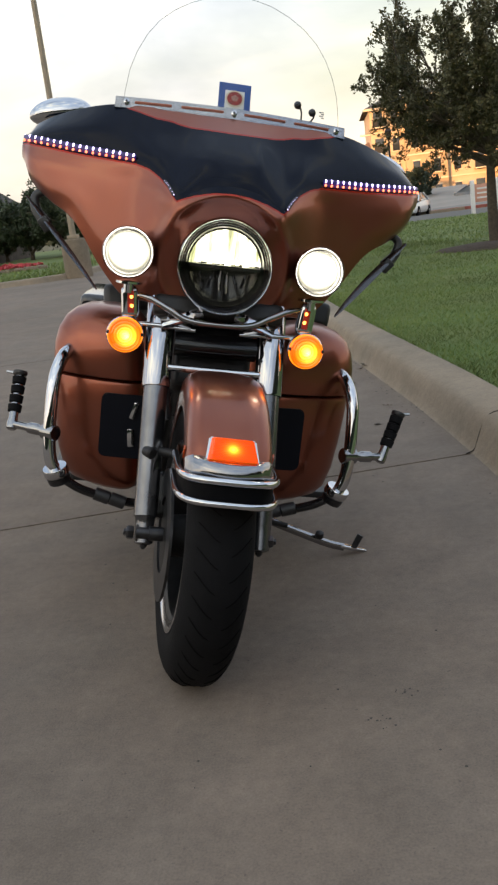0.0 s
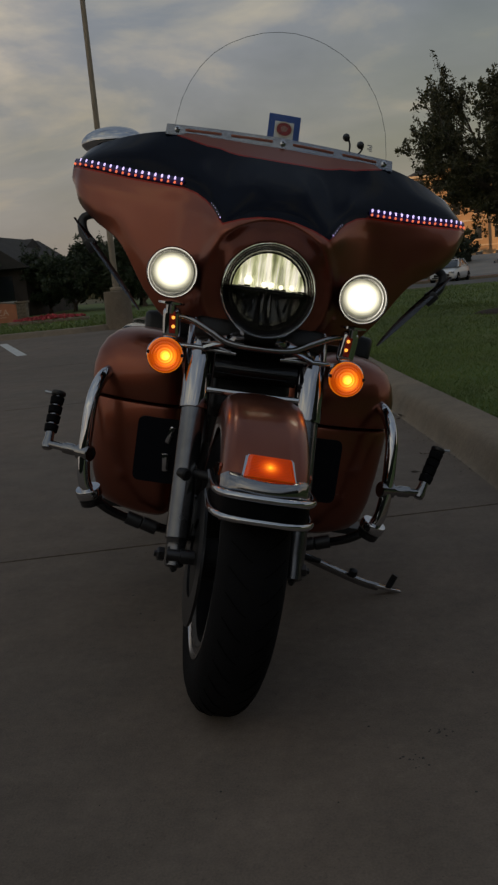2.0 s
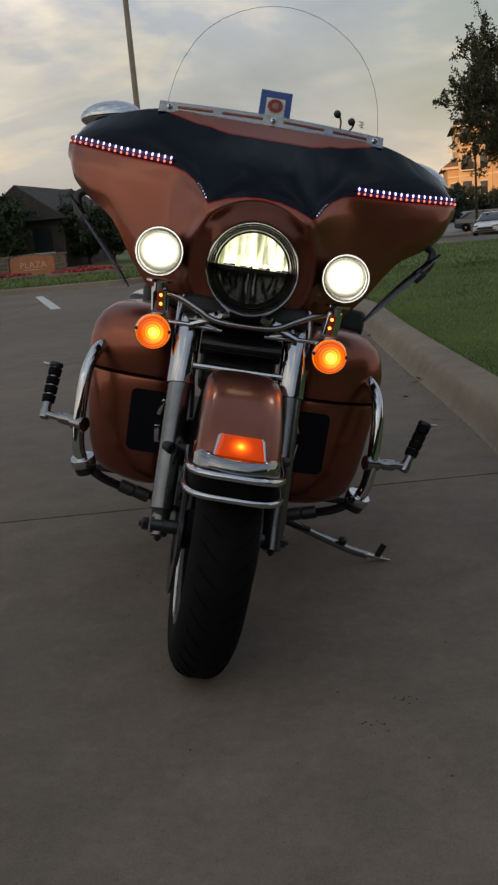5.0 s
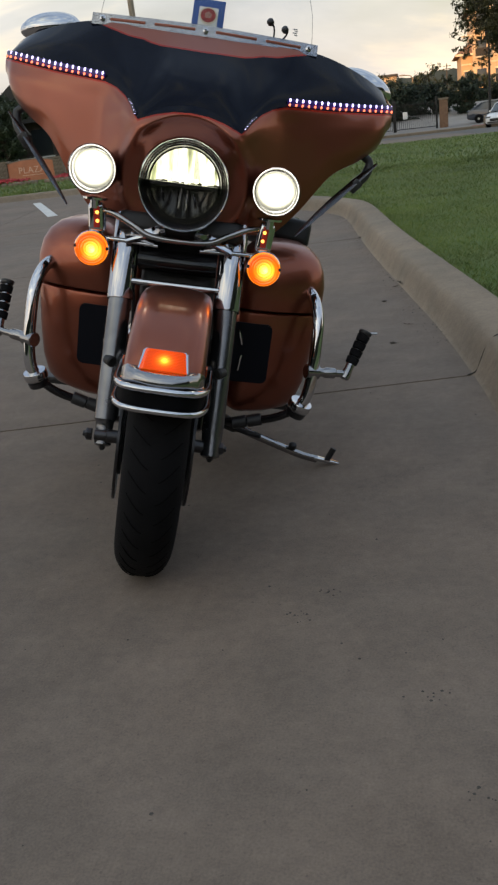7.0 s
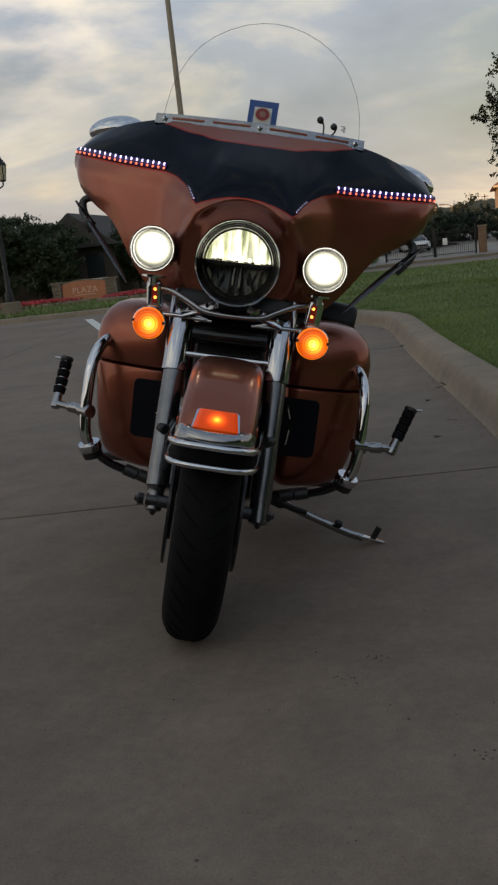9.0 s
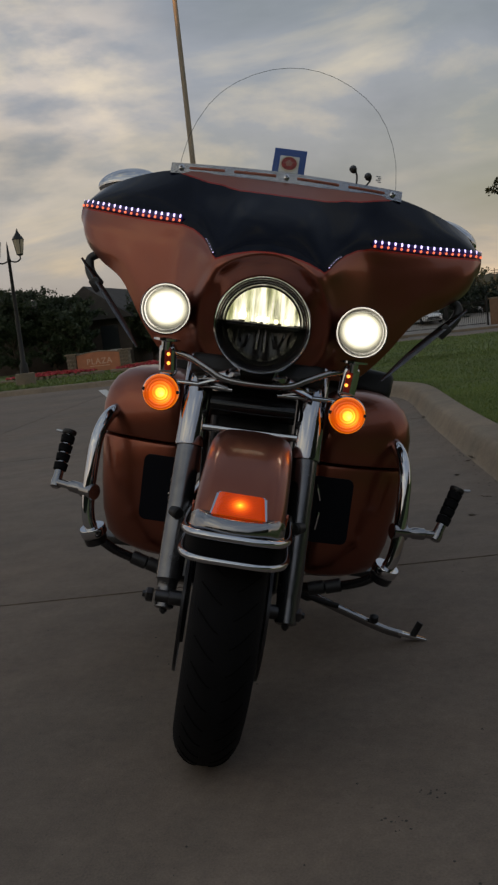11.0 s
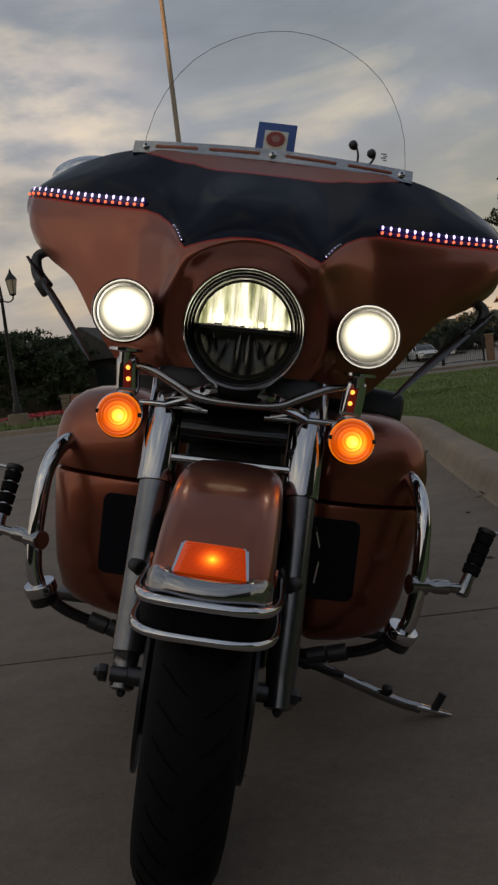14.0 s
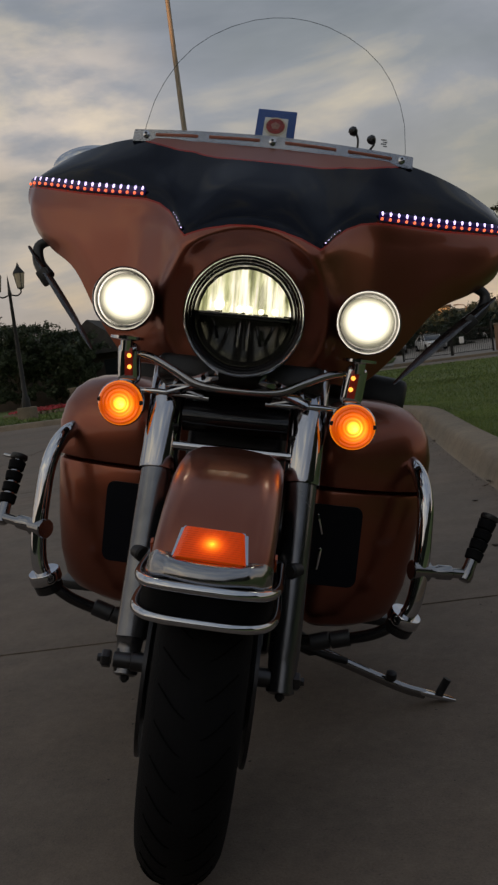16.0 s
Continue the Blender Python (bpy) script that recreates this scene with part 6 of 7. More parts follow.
def build_lamps():
    c, d = Vector((0, -0.352, 0.902)), Vector((0, -1, 0.02))
    r = 0.1065
    bm = lathe(c, d, [(-0.09, 0.090), (-0.03, r * 1.01), (0.0, r * 1.01), (0.010, r), (0.0155, r * 0.985), (0.018, r * 0.968), (0.0165, r * 0.952), (0.009, r * 0.938)], 72, cap=False)
    hl = part("headlight", bm, M_CHROME, bike, "round chrome-ringed LED headlight, lit")
    for k, (r0, r1, z0) in enumerate(((0.940, 0.892, 0.008), (0.890, 0.845, 0.005), (0.843, 0.795, 0.002))):
        part("inner_ring", lathe(c, d, [(z0 - 0.004, r * r0), (z0 + 0.001, r * (r0 * 0.88 + r1 * 0.12)), (z0 + 0.0035, r * (r0 * 0.5 + r1 * 0.5)), (z0 + 0.001, r * (r0 * 0.12 + r1 * 0.88)), (z0 - 0.006, r * r1)], 64, cap=False), M_RING if k != 1 else M_BEZEL, hl)
    part("lamp_bowl", lathe(c, d, [(-0.040, 0.0), (-0.036, r * 0.55), (-0.024, r * 0.74), (-0.003, r * 0.797)], 48, cap=False), mat("smoked_bowl", (0.055, 0.055, 0.052), 0.2, 0.7, vary=0.4, vscale=40), hl)
    # upper half: lit fluted reflector, each flute a shallow trough
    q = r * 0.755
    cuts = (-1.0, -0.84, -0.66, -0.50, -0.36, -0.17, 0.0, 0.17, 0.34, 0.50, 0.66, 0.84, 1.0)
    for k in range(len(cuts) - 1):
        x0, x1 = cuts[k] * q, cuts[k + 1] * q
        us = np.linspace(0, 1, 7)
        arch = [(x0 + (x1 - x0) * u, math.sqrt(max(q * q - (x0 + (x1 - x0) * u) ** 2, 0.0)), 0.006 * math.sin(math.pi * u)) for u in us]
        foot = 0.003 + 0.004 * ((k * 7) % 3) / 2
        rows = [[c + Vector((x, 0.012 + deep - 0.010 * v * v, foot + max(h - foot, 0.0) * v)) for x, h, deep in arch] for v in np.linspace(0, 1, 6)]
        bm = grid(rows)
        bmesh.ops.remove_doubles(bm, verts=bm.verts, dist=1e-6)
        part("reflector_facet", bm, M_FLUTE, hl, "lit reflector facet")
    for x, z, w in ((-0.046, 0.017, 0.0095), (-0.010, 0.011, 0.0065), (0.006, 0.012, 0.0065), (0.028, 0.010, 0.005), (0.052, 0.012, 0.006)):
        part("led_chip", lathe(c + Vector((x, 0.006, z)), (0, -1, 0), [(0, w), (0.003, w * 0.7), (0.004, 0)], 14), M_CHIP, hl)
    part("divider", box(c + Vector((0, 0.010, -0.001)), (q * 1.96, 0.03, 0.008), None, 0.001), M_GLOSS_BLACK, hl)
    # lower half: unlit curved mirrors
    for x, top, bottom, w, lean in ((-0.0085, -0.010, -0.054, 0.012, 0.0), (0.0065, -0.010, -0.058, 0.012, 0.002), (0.022, -0.016, -0.050, 0.007, 0.010), (-0.026, -0.020, -0.050, 0.006, -0.008), (0.052, -0.012, -0.045, 0.007, -0.012), (-0.054, -0.012, -0.042, 0.006, 0.010)):
        rows = []
        for v in np.linspace(0, 1, 7):
            rows.append([c + Vector((x + lean * v + w * (u - 0.5), 0.020 - 0.016 * v * v + 0.004 * math.sin(math.pi * u), top + (bottom - top) * v)) for u in np.linspace(0, 1, 6)])
        bm = grid(rows)
        bmesh.ops.solidify(bm, geom=bm.faces, thickness=0.001)
        part("lower_mirror", bm, M_SMOKED_METAL, hl)
    gl = part("lens", lathe(c, d, [(0.006, r * 0.885), (0.013, r * 0.6), (0.016, r * 0.25), (0.0165, 0)], 48, cap=False), M_LENS, hl)
    gl.visible_shadow = False
    for s in (-1, 1):
        lit_lamp((s * 0.214, -0.345, 0.912), (s * 0.02, -1, 0.0), 0.0565, "passing_lamp", bike)
        # lamp bracket with a small red lens, down to the turn signal
        bm = lathe((s * 0.208, -0.315, 0.852), (0, 0, -1), [(0, 0.012), (0.004, 0.030), (0.009, 0.030), (0.012, 0.012), (0.03, 0.011)], 24)
        add_box(bm, (s * 0.203, -0.302, 0.800), (0.040, 0.038, 0.075), pose(0, 0, 0, 0, s * 5, 0), 0.0165, 5)
        br = part("lamp_bracket", bm, M_CHROME, bike)
        part("bracket_lens", box((s * 0.201, -0.321, 0.803), (0.015, 0.006, 0.050), pose(0, 0, 0, 0, s * 5, 0), 0.002), M_RED_LENS, br, "red strip lens on a chrome bracket")
        bm = bmesh.new()
        for k in range(2):
            add_lathe(bm, (s * (0.199 + 0.0022 * (k - 0.5)), -0.3262, 0.794 + 0.020 * k), (0, -1, 0), [(0, 0.0040), (0.0012, 0.0033), (0.0018, 0)], 12)
        part("led", bm, M_AMBER_HOT, br)
        c2 = Vector((s * 0.2085, -0.322, 0.728))
        sh = part("turn_signal", lathe(c2, (0, -1, 0), [(-0.075, 0.008), (-0.07, 0.024), (-0.045, 0.037), (-0.01, 0.042), (0.0, 0.0425), (0.003, 0.0405)], 36, cap=False), M_CHROME, bike, "round turn signal with a lit amber lens")
        part("lens_rim", lathe(c2, (0, -1, 0), [(0.000, 0.0405), (0.007, 0.040), (0.0105, 0.0375)], 36, cap=False), M_AMBER, sh)
        glow_disc(c2 + Vector((0, -0.0105, 0)), (0, -1, 0), 0.0378, "lens", M_SIGNAL, sh, "amber lens with a glowing centre", rings=12, hot=(-0.12, -0.05), bulge=0.004, step=0.0016)
        for q2 in (-1, 1):
            part("lens_screw", lathe(c2 + Vector((q2 * 0.0375, -0.008, 0.004)), (0, -1, 0), [(0, 0.0045), (0.004, 0.004), (0.0045, 0)], 10), M_DARK, sh)
    # bright bar under the headlight and the thin bar of the signals
    bm = tube(spline([(-0.205, -0.300, 0.818), (-0.165, -0.318, 0.816), (-0.115, -0.33, 0.795), (-0.07, -0.338, 0.775), (0.0, -0.342, 0.771), (0.07, -0.338, 0.775),
                      (0.115, -0.33, 0.795), (0.165, -0.318, 0.816), (0.205, -0.300, 0.818)], 60), 0.0076, 12)
    part("lamp_bar", bm, M_RING, bike, "bent chrome lamp bar under the headlight")
    for s in (-1, 1):
        part("clamp_plate", box((s * 0.088, -0.324, 0.768), (0.060, 0.020, 0.004), pose(0, 0, 0, 64, -s * 14, 0), 0.0015), M_RING, bike, "polished fork clamp cover")
    for s in (-1, 1):
        bm = tube(spline([(s * 0.205, -0.30, 0.752), (s * 0.14, -0.315, 0.755), (s * 0.05, -0.325, 0.752)], 16), 0.0055, 10)
        part("signal_bar", bm, M_CHROME, bike)


def build_mirrors():
    for s in (-1, 1):
        # chrome mirror shells that show over the fairing
        mz = 1.222 if s < 0 else 1.192
        bm = bmesh.new()
        bmesh.ops.create_uvsphere(bm, u_segments=32, v_segments=18, radius=1.0)
        for v in bm.verts:
            x, y, z = v.co
            z = z if z > 0 else z * 0.8
            v.co = Vector((s * 0.434 + x * 0.080 * (1 - 0.12 * y), 0.165 + y * 0.06, mz + z * 0.042 - 0.016 * s * x))
        m = part("mirror", bm, M_CHROME, bike, "chrome mirror housing")
        part("mirror_glass", box((s * 0.434, 0.212, mz + 0.004), (0.12, 0.006, 0.036), None, 0.002), M_WINDOW, m)
        part("mirror_stem", tube(spline([(s * 0.40, 0.16, mz - 0.01), (s * 0.37, 0.15, 1.15), (s * 0.33, 0.14, 1.10)], 10), 0.008, 10), M_CHROME, m)
        # wind deflector: dark blade on a curved arm below the fairing
        bm = tube(spline([(s * 0.34, -0.13, 0.963), (s * 0.385, -0.115, 0.998), (s * 0.425, -0.10, 1.012), (s * 0.452, -0.095, 1.000), (s * 0.446, -0.105, 0.968), (s * 0.418, -0.125, 0.940)], 26),
                  [0.006 + 0.008 * (k / 25) for k in range(26)], 12, flat=(1, 0.8))
        arm = part("deflector_arm", bm, M_BLACK, bike)
        p0, p1 = Vector((s * 0.474, -0.095, 0.998)), Vector((s * 0.279, -0.275, 0.808))
        ax = (p1 - p0)
        wide = Vector((-s * 0.45, 0.62, 0.60)).normalized()
        rows = []
        for k in range(25):
            t = k / 24
            w = (0.013 if s > 0 else 0.009) * math.sin(math.pi * min(1, 0.02 + t * 0.98)) ** 0.75 + 0.003
            c = p0 + ax * t
            rows.append([c + wide * (w * q) + Vector((0, -0.004, 0.0)) * (1 - q * q) for q in np.linspace(-0.35, 1.0, 9)])
        bm = grid(rows)
        bmesh.ops.solidify(bm, geom=bm.faces, thickness=0.005)
        part("wind_deflector", bm, M_SMOKED_METAL, arm, "glossy dark wind deflector blade")
        part("deflector_mount", box((s * 0.420, -0.140, 0.938), (0.024, 0.018, 0.034), pose(0, 0, 0, 0, s * 40, 0), 0.005), M_BLACK, arm)


def build_lower_fairings():
    for s in (-1, 1):
        # outline of the leg shield by height: inner edge, outer edge
        def body(z_list, name, label):
            rows = []
            for z, xi, xo, yf, yb in z_list:
                ring = []
                n = 40
                for k in range(n):
                    a = 2 * math.pi * k / n
                    ca, sa = math.cos(a), math.sin(a)
                    e = 0.42
                    px = (xi + xo) / 2 + (xo - xi) / 2 * math.copysign(abs(ca) ** e, ca)
                    py = (yf + yb) / 2 - (yb - yf) / 2 * math.copysign(abs(sa) ** (e + 0.1), sa)
                    # the front face falls back towards the outside
                    out = max(0.0, (px - xi) / (xo - xi))
                    mid = (yf + yb) / 2
                    py += 0.07 * out ** 2.5 * max(0.0, (mid - py) / (mid - yf))
                    ring.append(Vector((s * px, py, z)))
                rows.append(ring)
            bm = grid(rows, close_u=True)
            for ring in (0, -1):
                bm.verts.ensure_lookup_table()
            n = 40
            vs = list(bm.verts)
            bm.faces.new(vs[:n][::-1])
            bm.faces.new(vs[-n:])
            bmesh.ops.recalc_face_normals(bm, faces=bm.faces)
            return part(name, bm, M_COPPER, bike, label)
        low = [(0.300, 0.165, 0.300, -0.120, 0.03), (0.312, 0.150, 0.328, -0.135, 0.05), (0.335, 0.145, 0.350, -0.142, 0.06), (0.39, 0.143, 0.368, -0.148, 0.08),
               (0.46, 0.142, 0.378, -0.150, 0.09), (0.53, 0.142, 0.384, -0.150, 0.09), (0.575, 0.142, 0.387, -0.148, 0.09), (0.583, 0.143, 0.386, -0.146, 0.09), (0.587, 0.147, 0.380, -0.140, 0.08)]
        ob = body(low, "leg_shield", "copper painted lower leg fairing")
        up = [(0.589, 0.147, 0.380, -0.140, 0.08), (0.593, 0.142, 0.388, -0.147, 0.09), (0.62, 0.142, 0.392, -0.150, 0.10), (0.66, 0.145, 0.392, -0.148, 0.10),
              (0.70, 0.150, 0.384, -0.140, 0.10), (0.73, 0.160, 0.368, -0.125, 0.10), (0.750, 0.180, 0.345, -0.105, 0.09), (0.762, 0.205, 0.315, -0.08, 0.08), (0.766, 0.23, 0.29, -0.055, 0.06)]
        lid = body(up, "glove_box", "copper painted glove box lid over the leg fairing")
        # black vent in the shield
        rr = []
        for qx, qy, a0 in ((0.040, 0.066, 0), (-0.040, 0.066, 90), (-0.040, -0.066, 180), (0.040, -0.066, 270)):
            rr += [(qx + 0.016 * math.cos(radians(a0 + 15 * k)), qy + 0.016 * math.sin(radians(a0 + 15 * k))) for k in range(7)]
        bm = slab(rr, -0.004, 0.004, 0.002)
        bmesh.ops.transform(bm, matrix=pose(s * 0.203, -0.1445, 0.475, 90, 0, s * 4), verts=bm.verts)
        vent = part("vent", bm, mat("vent_black", (0.003, 0.004, 0.008), 0.45, spec=0.15), ob, "black vent recess")
        part("vent_latch", box((s * 0.180, -0.153, 0.448), (0.017 if s < 0 else 0.007, 0.010, 0.046), pose(0, 0, 0, 0, s * 6, 0), 0.003), M_CHROME, vent)
        part("vent_latch", box((s * 0.176, -0.153, 0.518), (0.014 if s < 0 else 0.006, 0.010, 0.044), pose(0, 0, 0, 0, s * -16, 0), 0.004), M_CHROME, vent)
        # crash bar
        bm = tube(spline([(s * 0.335, -0.06, 0.662), (s * 0.361, -0.128, 0.636), (s * 0.375, -0.165, 0.585), (s * 0.378, -0.185, 0.51), (s * 0.377, -0.195, 0.44), (s * 0.369, -0.20, 0.385),
                          (s * 0.350, -0.20, 0.352)], 40), 0.0158, 16)
        bar = part("engine_guard", bm, M_CHROME, bike, "bent chrome engine guard bar")
        # lower run of the guard, in the chrome coloured darker as shade
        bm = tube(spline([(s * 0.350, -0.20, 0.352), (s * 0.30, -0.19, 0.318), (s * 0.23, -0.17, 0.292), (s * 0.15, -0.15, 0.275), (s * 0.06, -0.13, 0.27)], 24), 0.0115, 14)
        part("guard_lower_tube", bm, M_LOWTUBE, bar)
        for t in (0.24, 0.20):
            p = Vector((s * t, -0.173, 0.296 if t > 0.22 else 0.286))
            part("guard_sleeve", lathe(p, (1, 0, s * 0.30), [(-0.020, 0.015), (-0.018, 0.0170), (0.018, 0.0170), (0.020, 0.015)], 20), M_BLACK, bar)
        ax = (s * 0.32, -0.22, 0.92)
        bm = lathe((s * 0.356, -0.20, 0.362), ax, [(-0.013, 0.017), (-0.012, 0.0300), (-0.009, 0.0318), (0.007, 0.0318), (0.010, 0.0300), (0.0105, 0.017)], 36)
        ring = part("guard_collar", bm, M_CHROME, bar, "chrome clamp collar on the guard bar")
        part("collar_pad", lathe((s * 0.350, -0.196, 0.345), ax, [(-0.016, 0.015), (-0.014, 0.0270), (0.003, 0.0285)], 30), M_AXLE, ring)
        # highway peg
        a = Vector((s * 0.379, -0.19, 0.455))
        if s < 0:
            b, tip = Vector((-0.478, -0.12, 0.452)), Vector((-0.473, -0.06, 0.566))
        else:
            b, tip = Vector((0.472, -0.16, 0.452)), Vector((0.510, -0.12, 0.556))
        bm = lathe(a, b - a, [(-0.022, 0.018), (-0.02, 0.020), (0.014, 0.020), (0.018, 0.012), (0.03, 0.0115), (0.034, 0.0145), (0.062, 0.0145), (0.066, 0.010), ((b - a).length, 0.010)], 22)
        peg = part("highway_peg", bm, M_RING, bike, "folded chrome highway peg with rubber rings")
        add = tip - b
        bm = lathe(b - add.normalized() * 0.012, add, [(-0.004, 0.009), (0.0, 0.0135), (0.012, 0.0145), (0.024, 0.012), (add.length + 0.012, 0.010)], 20)
        part("peg_shaft", bm, M_RING, peg)
        L = add.length
        for k in range(4):
            o = b + add.normalized() * (0.030 + (L - 0.030) * k / 4)
            bm = lathe(o, add, [(0, 0.012), (0.002, 0.0165), (0.019, 0.0178), (0.021, 0.0125)], 20)
            part("rubber_ring", bm, M_RUBBER, peg)
        part("peg_end", lathe(tip, add, [(0, 0.016), (0.004, 0.0185), (0.010, 0.018), (0.012, 0.010)], 20), M_BLACK, peg)
        part("peg_spring", tube([tip + Vector((s * 0.012, 0.006, 0.004)), tip + Vector((s * 0.035, 0.01, 0.006))], 0.0035, 8), M_CHROME_DULL, peg)


def build_rest():
    # frame, engine and body behind the shields
    bm = bmesh.new()
    for s in (-1, 1):
        add_tube(bm, spline([(s * 0.03, -0.16, 0.80), (s * 0.06, -0.10, 0.6), (s * 0.10, -0.02, 0.30), (s * 0.12, 0.2, 0.20), (s * 0.13, 0.7, 0.22)], 24), 0.019, 12)
    part("frame_tubes", bm, M_DARK, bike)
    bm = box((0, 0.18, 0.34), (0.25, 0.40, 0.26), None, 0.04, 3)
    eng = part("engine_block", bm, M_DARK, bike)
    for q, (y, tilt) in enumerate(((0.10, 18), (0.30, -22))):
        bm = bmesh.new()
        for k in range(9):
            add_box(bm, Vector((0, y, 0.50)) + Matrix.Rotation(radians(-tilt), 3, "X") @ Vector((0, 0, 0.024 * k - 0.06)), (0.17 - 0.004 * (k > 6), 0.15, 0.010), pose(0, 0, 0, -tilt, 0, 0), 0.003)
        add_box(bm, Vector((0, y, 0.52)), (0.12, 0.11, 0.2), pose(0, 0, 0, -tilt, 0, 0), 0.02)
        part("cylinder", bm, M_DARK, eng)
    bm = bmesh.new()
    for k in range(14):
        add_box(bm, (0, -0.115 - 0.001 * k, 0.33 + 0.012 * k), (0.15, 0.03, 0.003), None)
    add_box(bm, (0, -0.10, 0.41), (0.16, 0.02, 0.19), None, 0.006)
    part("oil_cooler", bm, M_DARK, bike)
    # tank
    rows = []
    for k in range(15):
        t = k / 14
        y = -0.08 + 0.62 * t
        w = 0.17 * math.sin(math.pi * min(0.98, 0.12 + 0.78 * t)) ** 0.6 + 0.01
        h = 0.13 * math.sin(math.pi * (0.10 + 0.75 * t)) ** 0.7
        rows.append([Vector((w * math.copysign(abs(math.cos(a)) ** 0.8, math.cos(a)), y, 0.83 + (h if math.sin(a) > 0 else 0.07) * math.sin(a))) for a in (2 * math.pi * j / 28 for j in range(28))])
    bm = grid(rows, close_u=True)
    vs = list(bm.verts)
    bm.faces.new(vs[:28])
    bm.faces.new(vs[-28:][::-1])
    bmesh.ops.recalc_face_normals(bm, faces=bm.faces)
    part("fuel_tank", bm, M_COPPER, bike)
    bm = box((0, 0.78, 0.76), (0.34, 0.62, 0.14), None, 0.06, 4)
    add_box(bm, (0, 0.62, 0.80), (0.30, 0.06, 0.14), pose(0, 0, 0, -20, 0, 0), 0.025, 3)
    part("seat", bm, mat("black_vinyl", (0.02, 0.02, 0.02), 0.55, vary=0.2, bump=0.2, bscale=120), bike)
    ra = Vector((0, 1.15, 0.312))
    prof = [(0.075 * math.copysign(abs(math.sin(a)) ** 0.75, math.sin(a)), 0.21 + 0.105 * max(math.cos(a), 0) ** 0.55) for a in np.linspace(-math.pi / 2, math.pi / 2, 17)]
    part("rear_tyre", lathe(ra, (1, 0, 0), prof, 56, cap=False), M_RUBBER, bike)
    part("rear_wheel", lathe(ra, (1, 0, 0), [(-0.06, 0.03), (-0.06, 0.215), (0.06, 0.215), (0.06, 0.03)], 40), M_DARK, bike)
    rows = [[ra + Vector((x, math.cos(a) * r, math.sin(a) * r)) for x, r in ((-0.095, 0.30), (-0.09, 0.36), (-0.05, 0.378), (0.05, 0.378), (0.09, 0.36), (0.095, 0.30))] for a in np.linspace(radians(-5), radians(165), 30)]
    bm = grid(rows)
    bmesh.ops.solidify(bm, geom=bm.faces, thickness=0.004)
    part("rear_mudguard", bm, M_COPPER, bike)
    for s in (-1, 1):
        bm = box((s * 0.30, 1.10, 0.50), (0.20, 0.60, 0.32), None, 0.06, 4)
        bag = part("saddlebag", bm, M_COPPER, bike)
        part("bag_lid", box((s * 0.30, 1.10, 0.69), (0.205, 0.61, 0.06), None, 0.025, 3), M_GLOSS_BLACK, bag)
        part("floorboard", box((s * 0.33, 0.22, 0.275), (0.13, 0.34, 0.022), None, 0.008), M_BLACK, bike)
        part("exhaust_pipe", tube(spline([(s * 0.12, 0.1, 0.45), (s * 0.19, 0.12, 0.33), (s * 0.2, 0.35, 0.24), (s * 0.21, 0.9, 0.25), (s * 0.21, 1.5, 0.27)], 26), [0.024] * 13 + [0.045] * 13, 16), M_CHROME, bike)
        # black lowers seen behind the leg shields
        part("side_cover", box((s * (0.235 if s > 0 else 0.205), 0.17, 0.775 if s > 0 else 0.765), (0.22 if s > 0 else 0.16, 0.12, 0.075), pose(0, 0, 0, -18, s * 6, 0), 0.02, 3), M_BLACK, bike)
    bm = box((0, 1.28, 0.95), (0.46, 0.34, 0.28), None, 0.07, 4)
    part("tour_box", bm, M_COPPER, bike)
    # handlebar and grips behind the fairing
    part("handlebar", tube(spline([(-0.40, 0.20, 1.08), (-0.25, 0.05, 1.10), (-0.1, -0.02, 1.02), (0.1, -0.02, 1.02), (0.25, 0.05, 1.10), (0.40, 0.20, 1.08)], 36), 0.0125, 12), M_CHROME, bike)
    # kickstand, swung out to the side
    p0, p1, p2, p3 = Vector((0.13, -0.02, 0.245)), Vector((0.21, -0.01, 0.212)), Vector((0.385, 0.015, 0.148)), Vector((0.452, 0.03, 0.130))
    bm = tube(spline([p0, p1, p2, p3], 20), 0.0115, 14)
    st = part("kickstand", bm, M_RING, bike, "chrome kickstand swung out")
    part("stand_pivot", lathe(p0, p1 - p0, [(-0.02, 0.016), (0.0, 0.022), (0.07, 0.020), (0.08, 0.014)], 18), M_DARK, st)
    bm = box((0.480, 0.035, 0.128), (0.085, 0.030, 0.010), pose(0, 0, 0, 0, 9, 6), 0.004)
    part("stand_foot", bm, M_CHROME, st)
    part("stand_peg", tube([(0.486, 0.035, 0.132), (0.500, 0.035, 0.168)], 0.0095, 12), M_DARK, st)
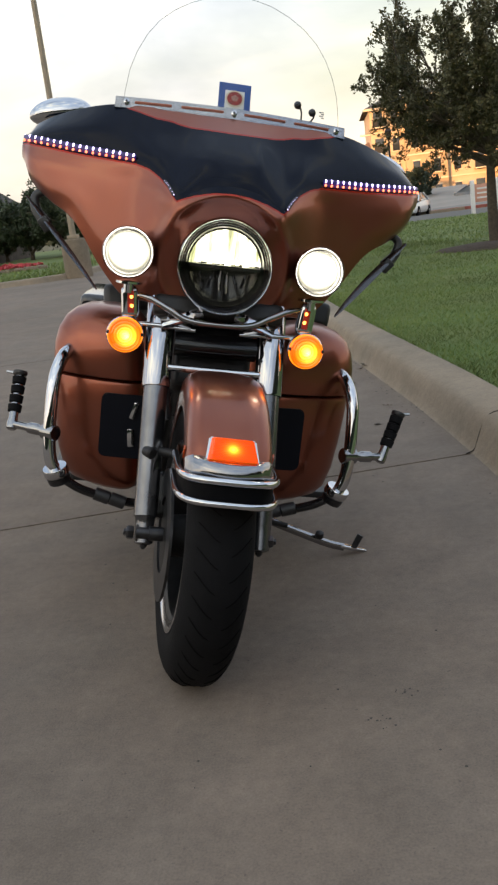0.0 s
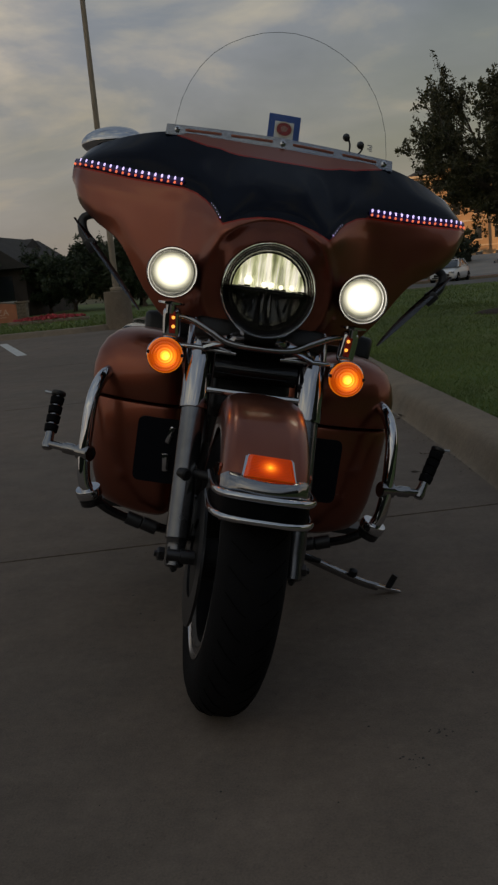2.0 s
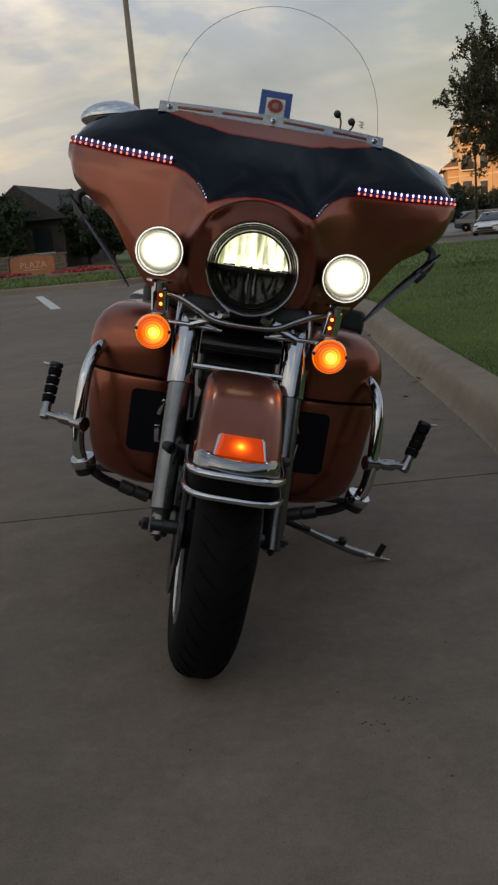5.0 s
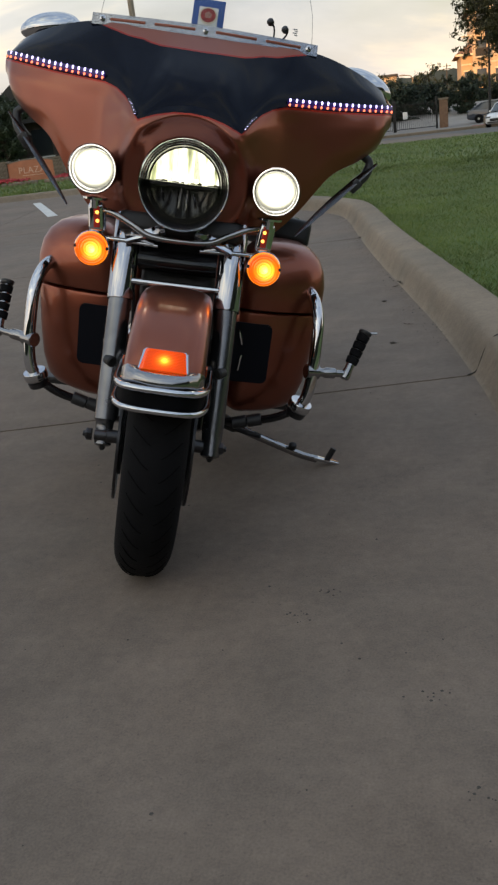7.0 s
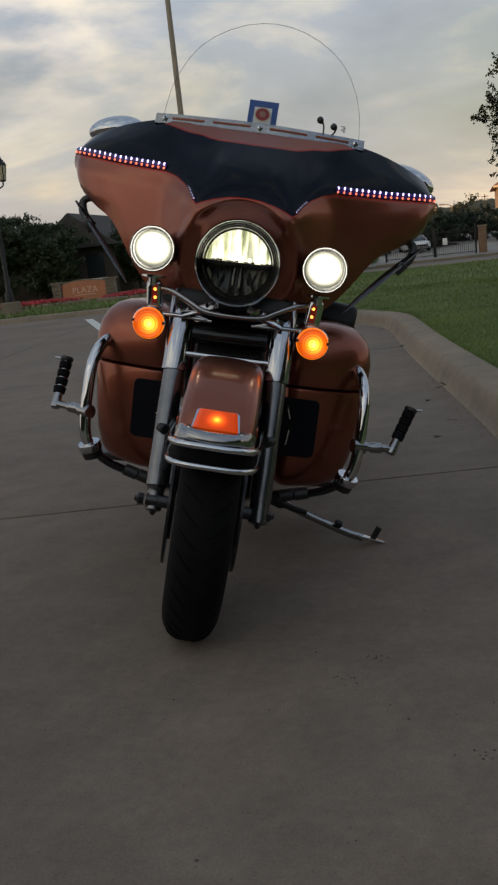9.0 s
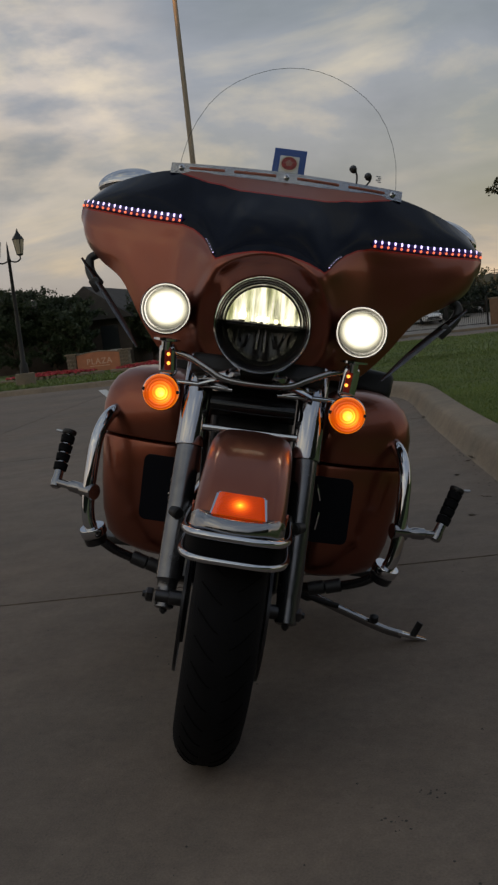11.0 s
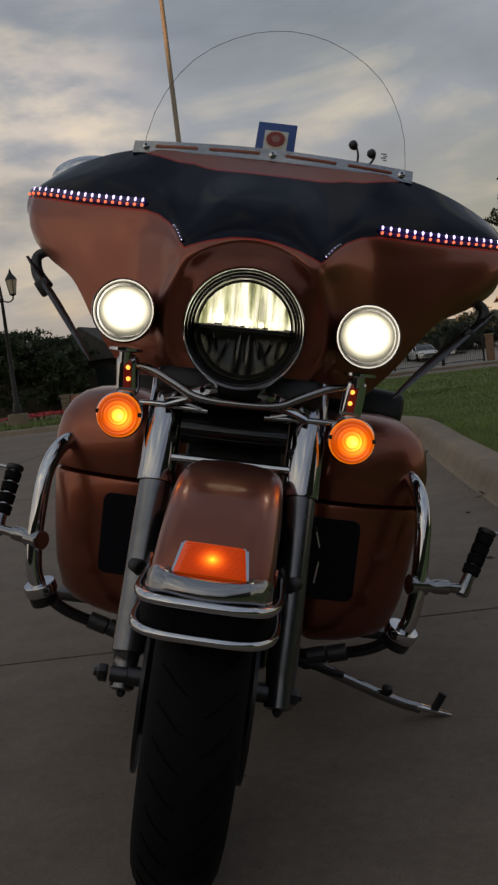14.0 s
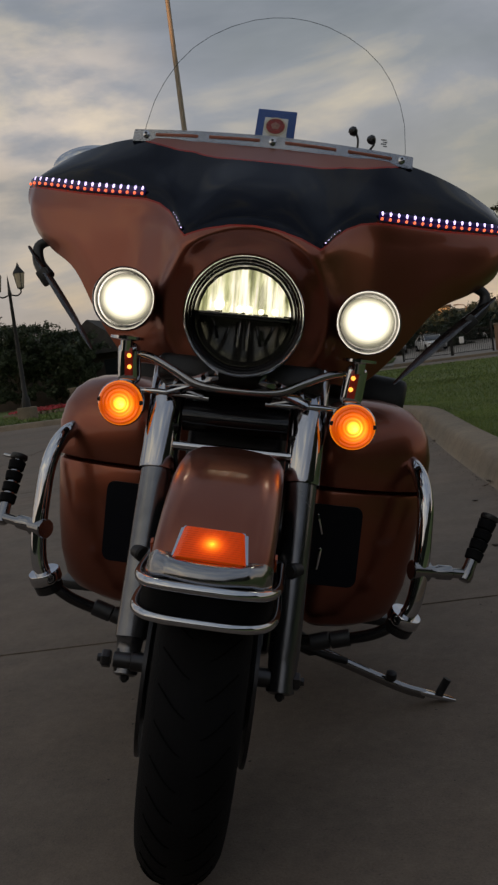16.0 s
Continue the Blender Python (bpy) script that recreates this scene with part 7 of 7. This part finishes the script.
    part("stand_stop", lathe((0.372, 0.005, 0.162), (0, -0.3, 1), [(0, 0.010), (0.004, 0.0125), (0.018, 0.0115), (0.021, 0.006)], 16), M_DARK, st)
    part("stand_spring", tube(spline([(0.14, -0.035, 0.235), (0.22, -0.032, 0.212), (0.27, -0.02, 0.200)], 12), 0.008, 10), M_DARK, st)


M_DEAD_LEAF = mat("dead_leaf", (0.060, 0.040, 0.024), 0.8, vary=0.4, vscale=40)


def fallen_leaf(x, y, yaw, size, curl):
    """A dry leaf: a pointed oval, folded along its rib and curled up at the tip."""
    rows = []
    for v in np.linspace(0, 1, 9):
        w = 0.36 * math.sin(math.pi * v) ** 0.8 + 0.01
        rows.append([Vector((w * u, v - 0.5, 0.02 + 0.28 * abs(w * u) + curl * (v - 0.35) ** 2 + 0.02 * math.sin(9 * v + 4 * u))) * size for u in np.linspace(-1, 1, 7)])
    bm = grid(rows)
    add_tube(bm, [Vector((0, -0.5, 0.06)) * size, Vector((0.03, -0.8, 0.03)) * size], [0.02 * size, 0.012 * size], 5)
    bmesh.ops.transform(bm, matrix=pose(x, y, 0.001, 0, 0, yaw), verts=bm.verts)
    ob = part("fallen_leaf", bm, M_DEAD_LEAF)
    md = ob.modifiers.new("thickness", "SOLIDIFY")
    md.thickness = 0.0008
    tagged(ob, "dry curled brown leaf lying on the concrete", "leaf", "leaves on the drive")


for x, y, yaw, size, curl in ((0.45, 5.46, 70, 0.085, 0.5), (0.03, 7.86, 20, 0.07, 0.3), (0.35, 4.96, 140, 0.035, 0.4), (0.43, 3.97, 80, 0.032, 0.3)):
    fallen_leaf(x, y, yaw, size, curl)

build_front_wheel()
build_mudguard()
for ob in bike.children:
    ob.matrix_local = TURNED if ob.name != "mudguard" else Matrix.Translation((0.010, 0, -0.007)) @ STEER
build_fork()
before = set(bike.children)
build_fairing()
build_windshield()
build_mirrors()
for ob in set(bike.children) - before:
    ob.matrix_local = CANT @ ob.matrix_local
build_lamps()
build_lower_fairings()
build_rest()
bike.matrix_world = BIKE
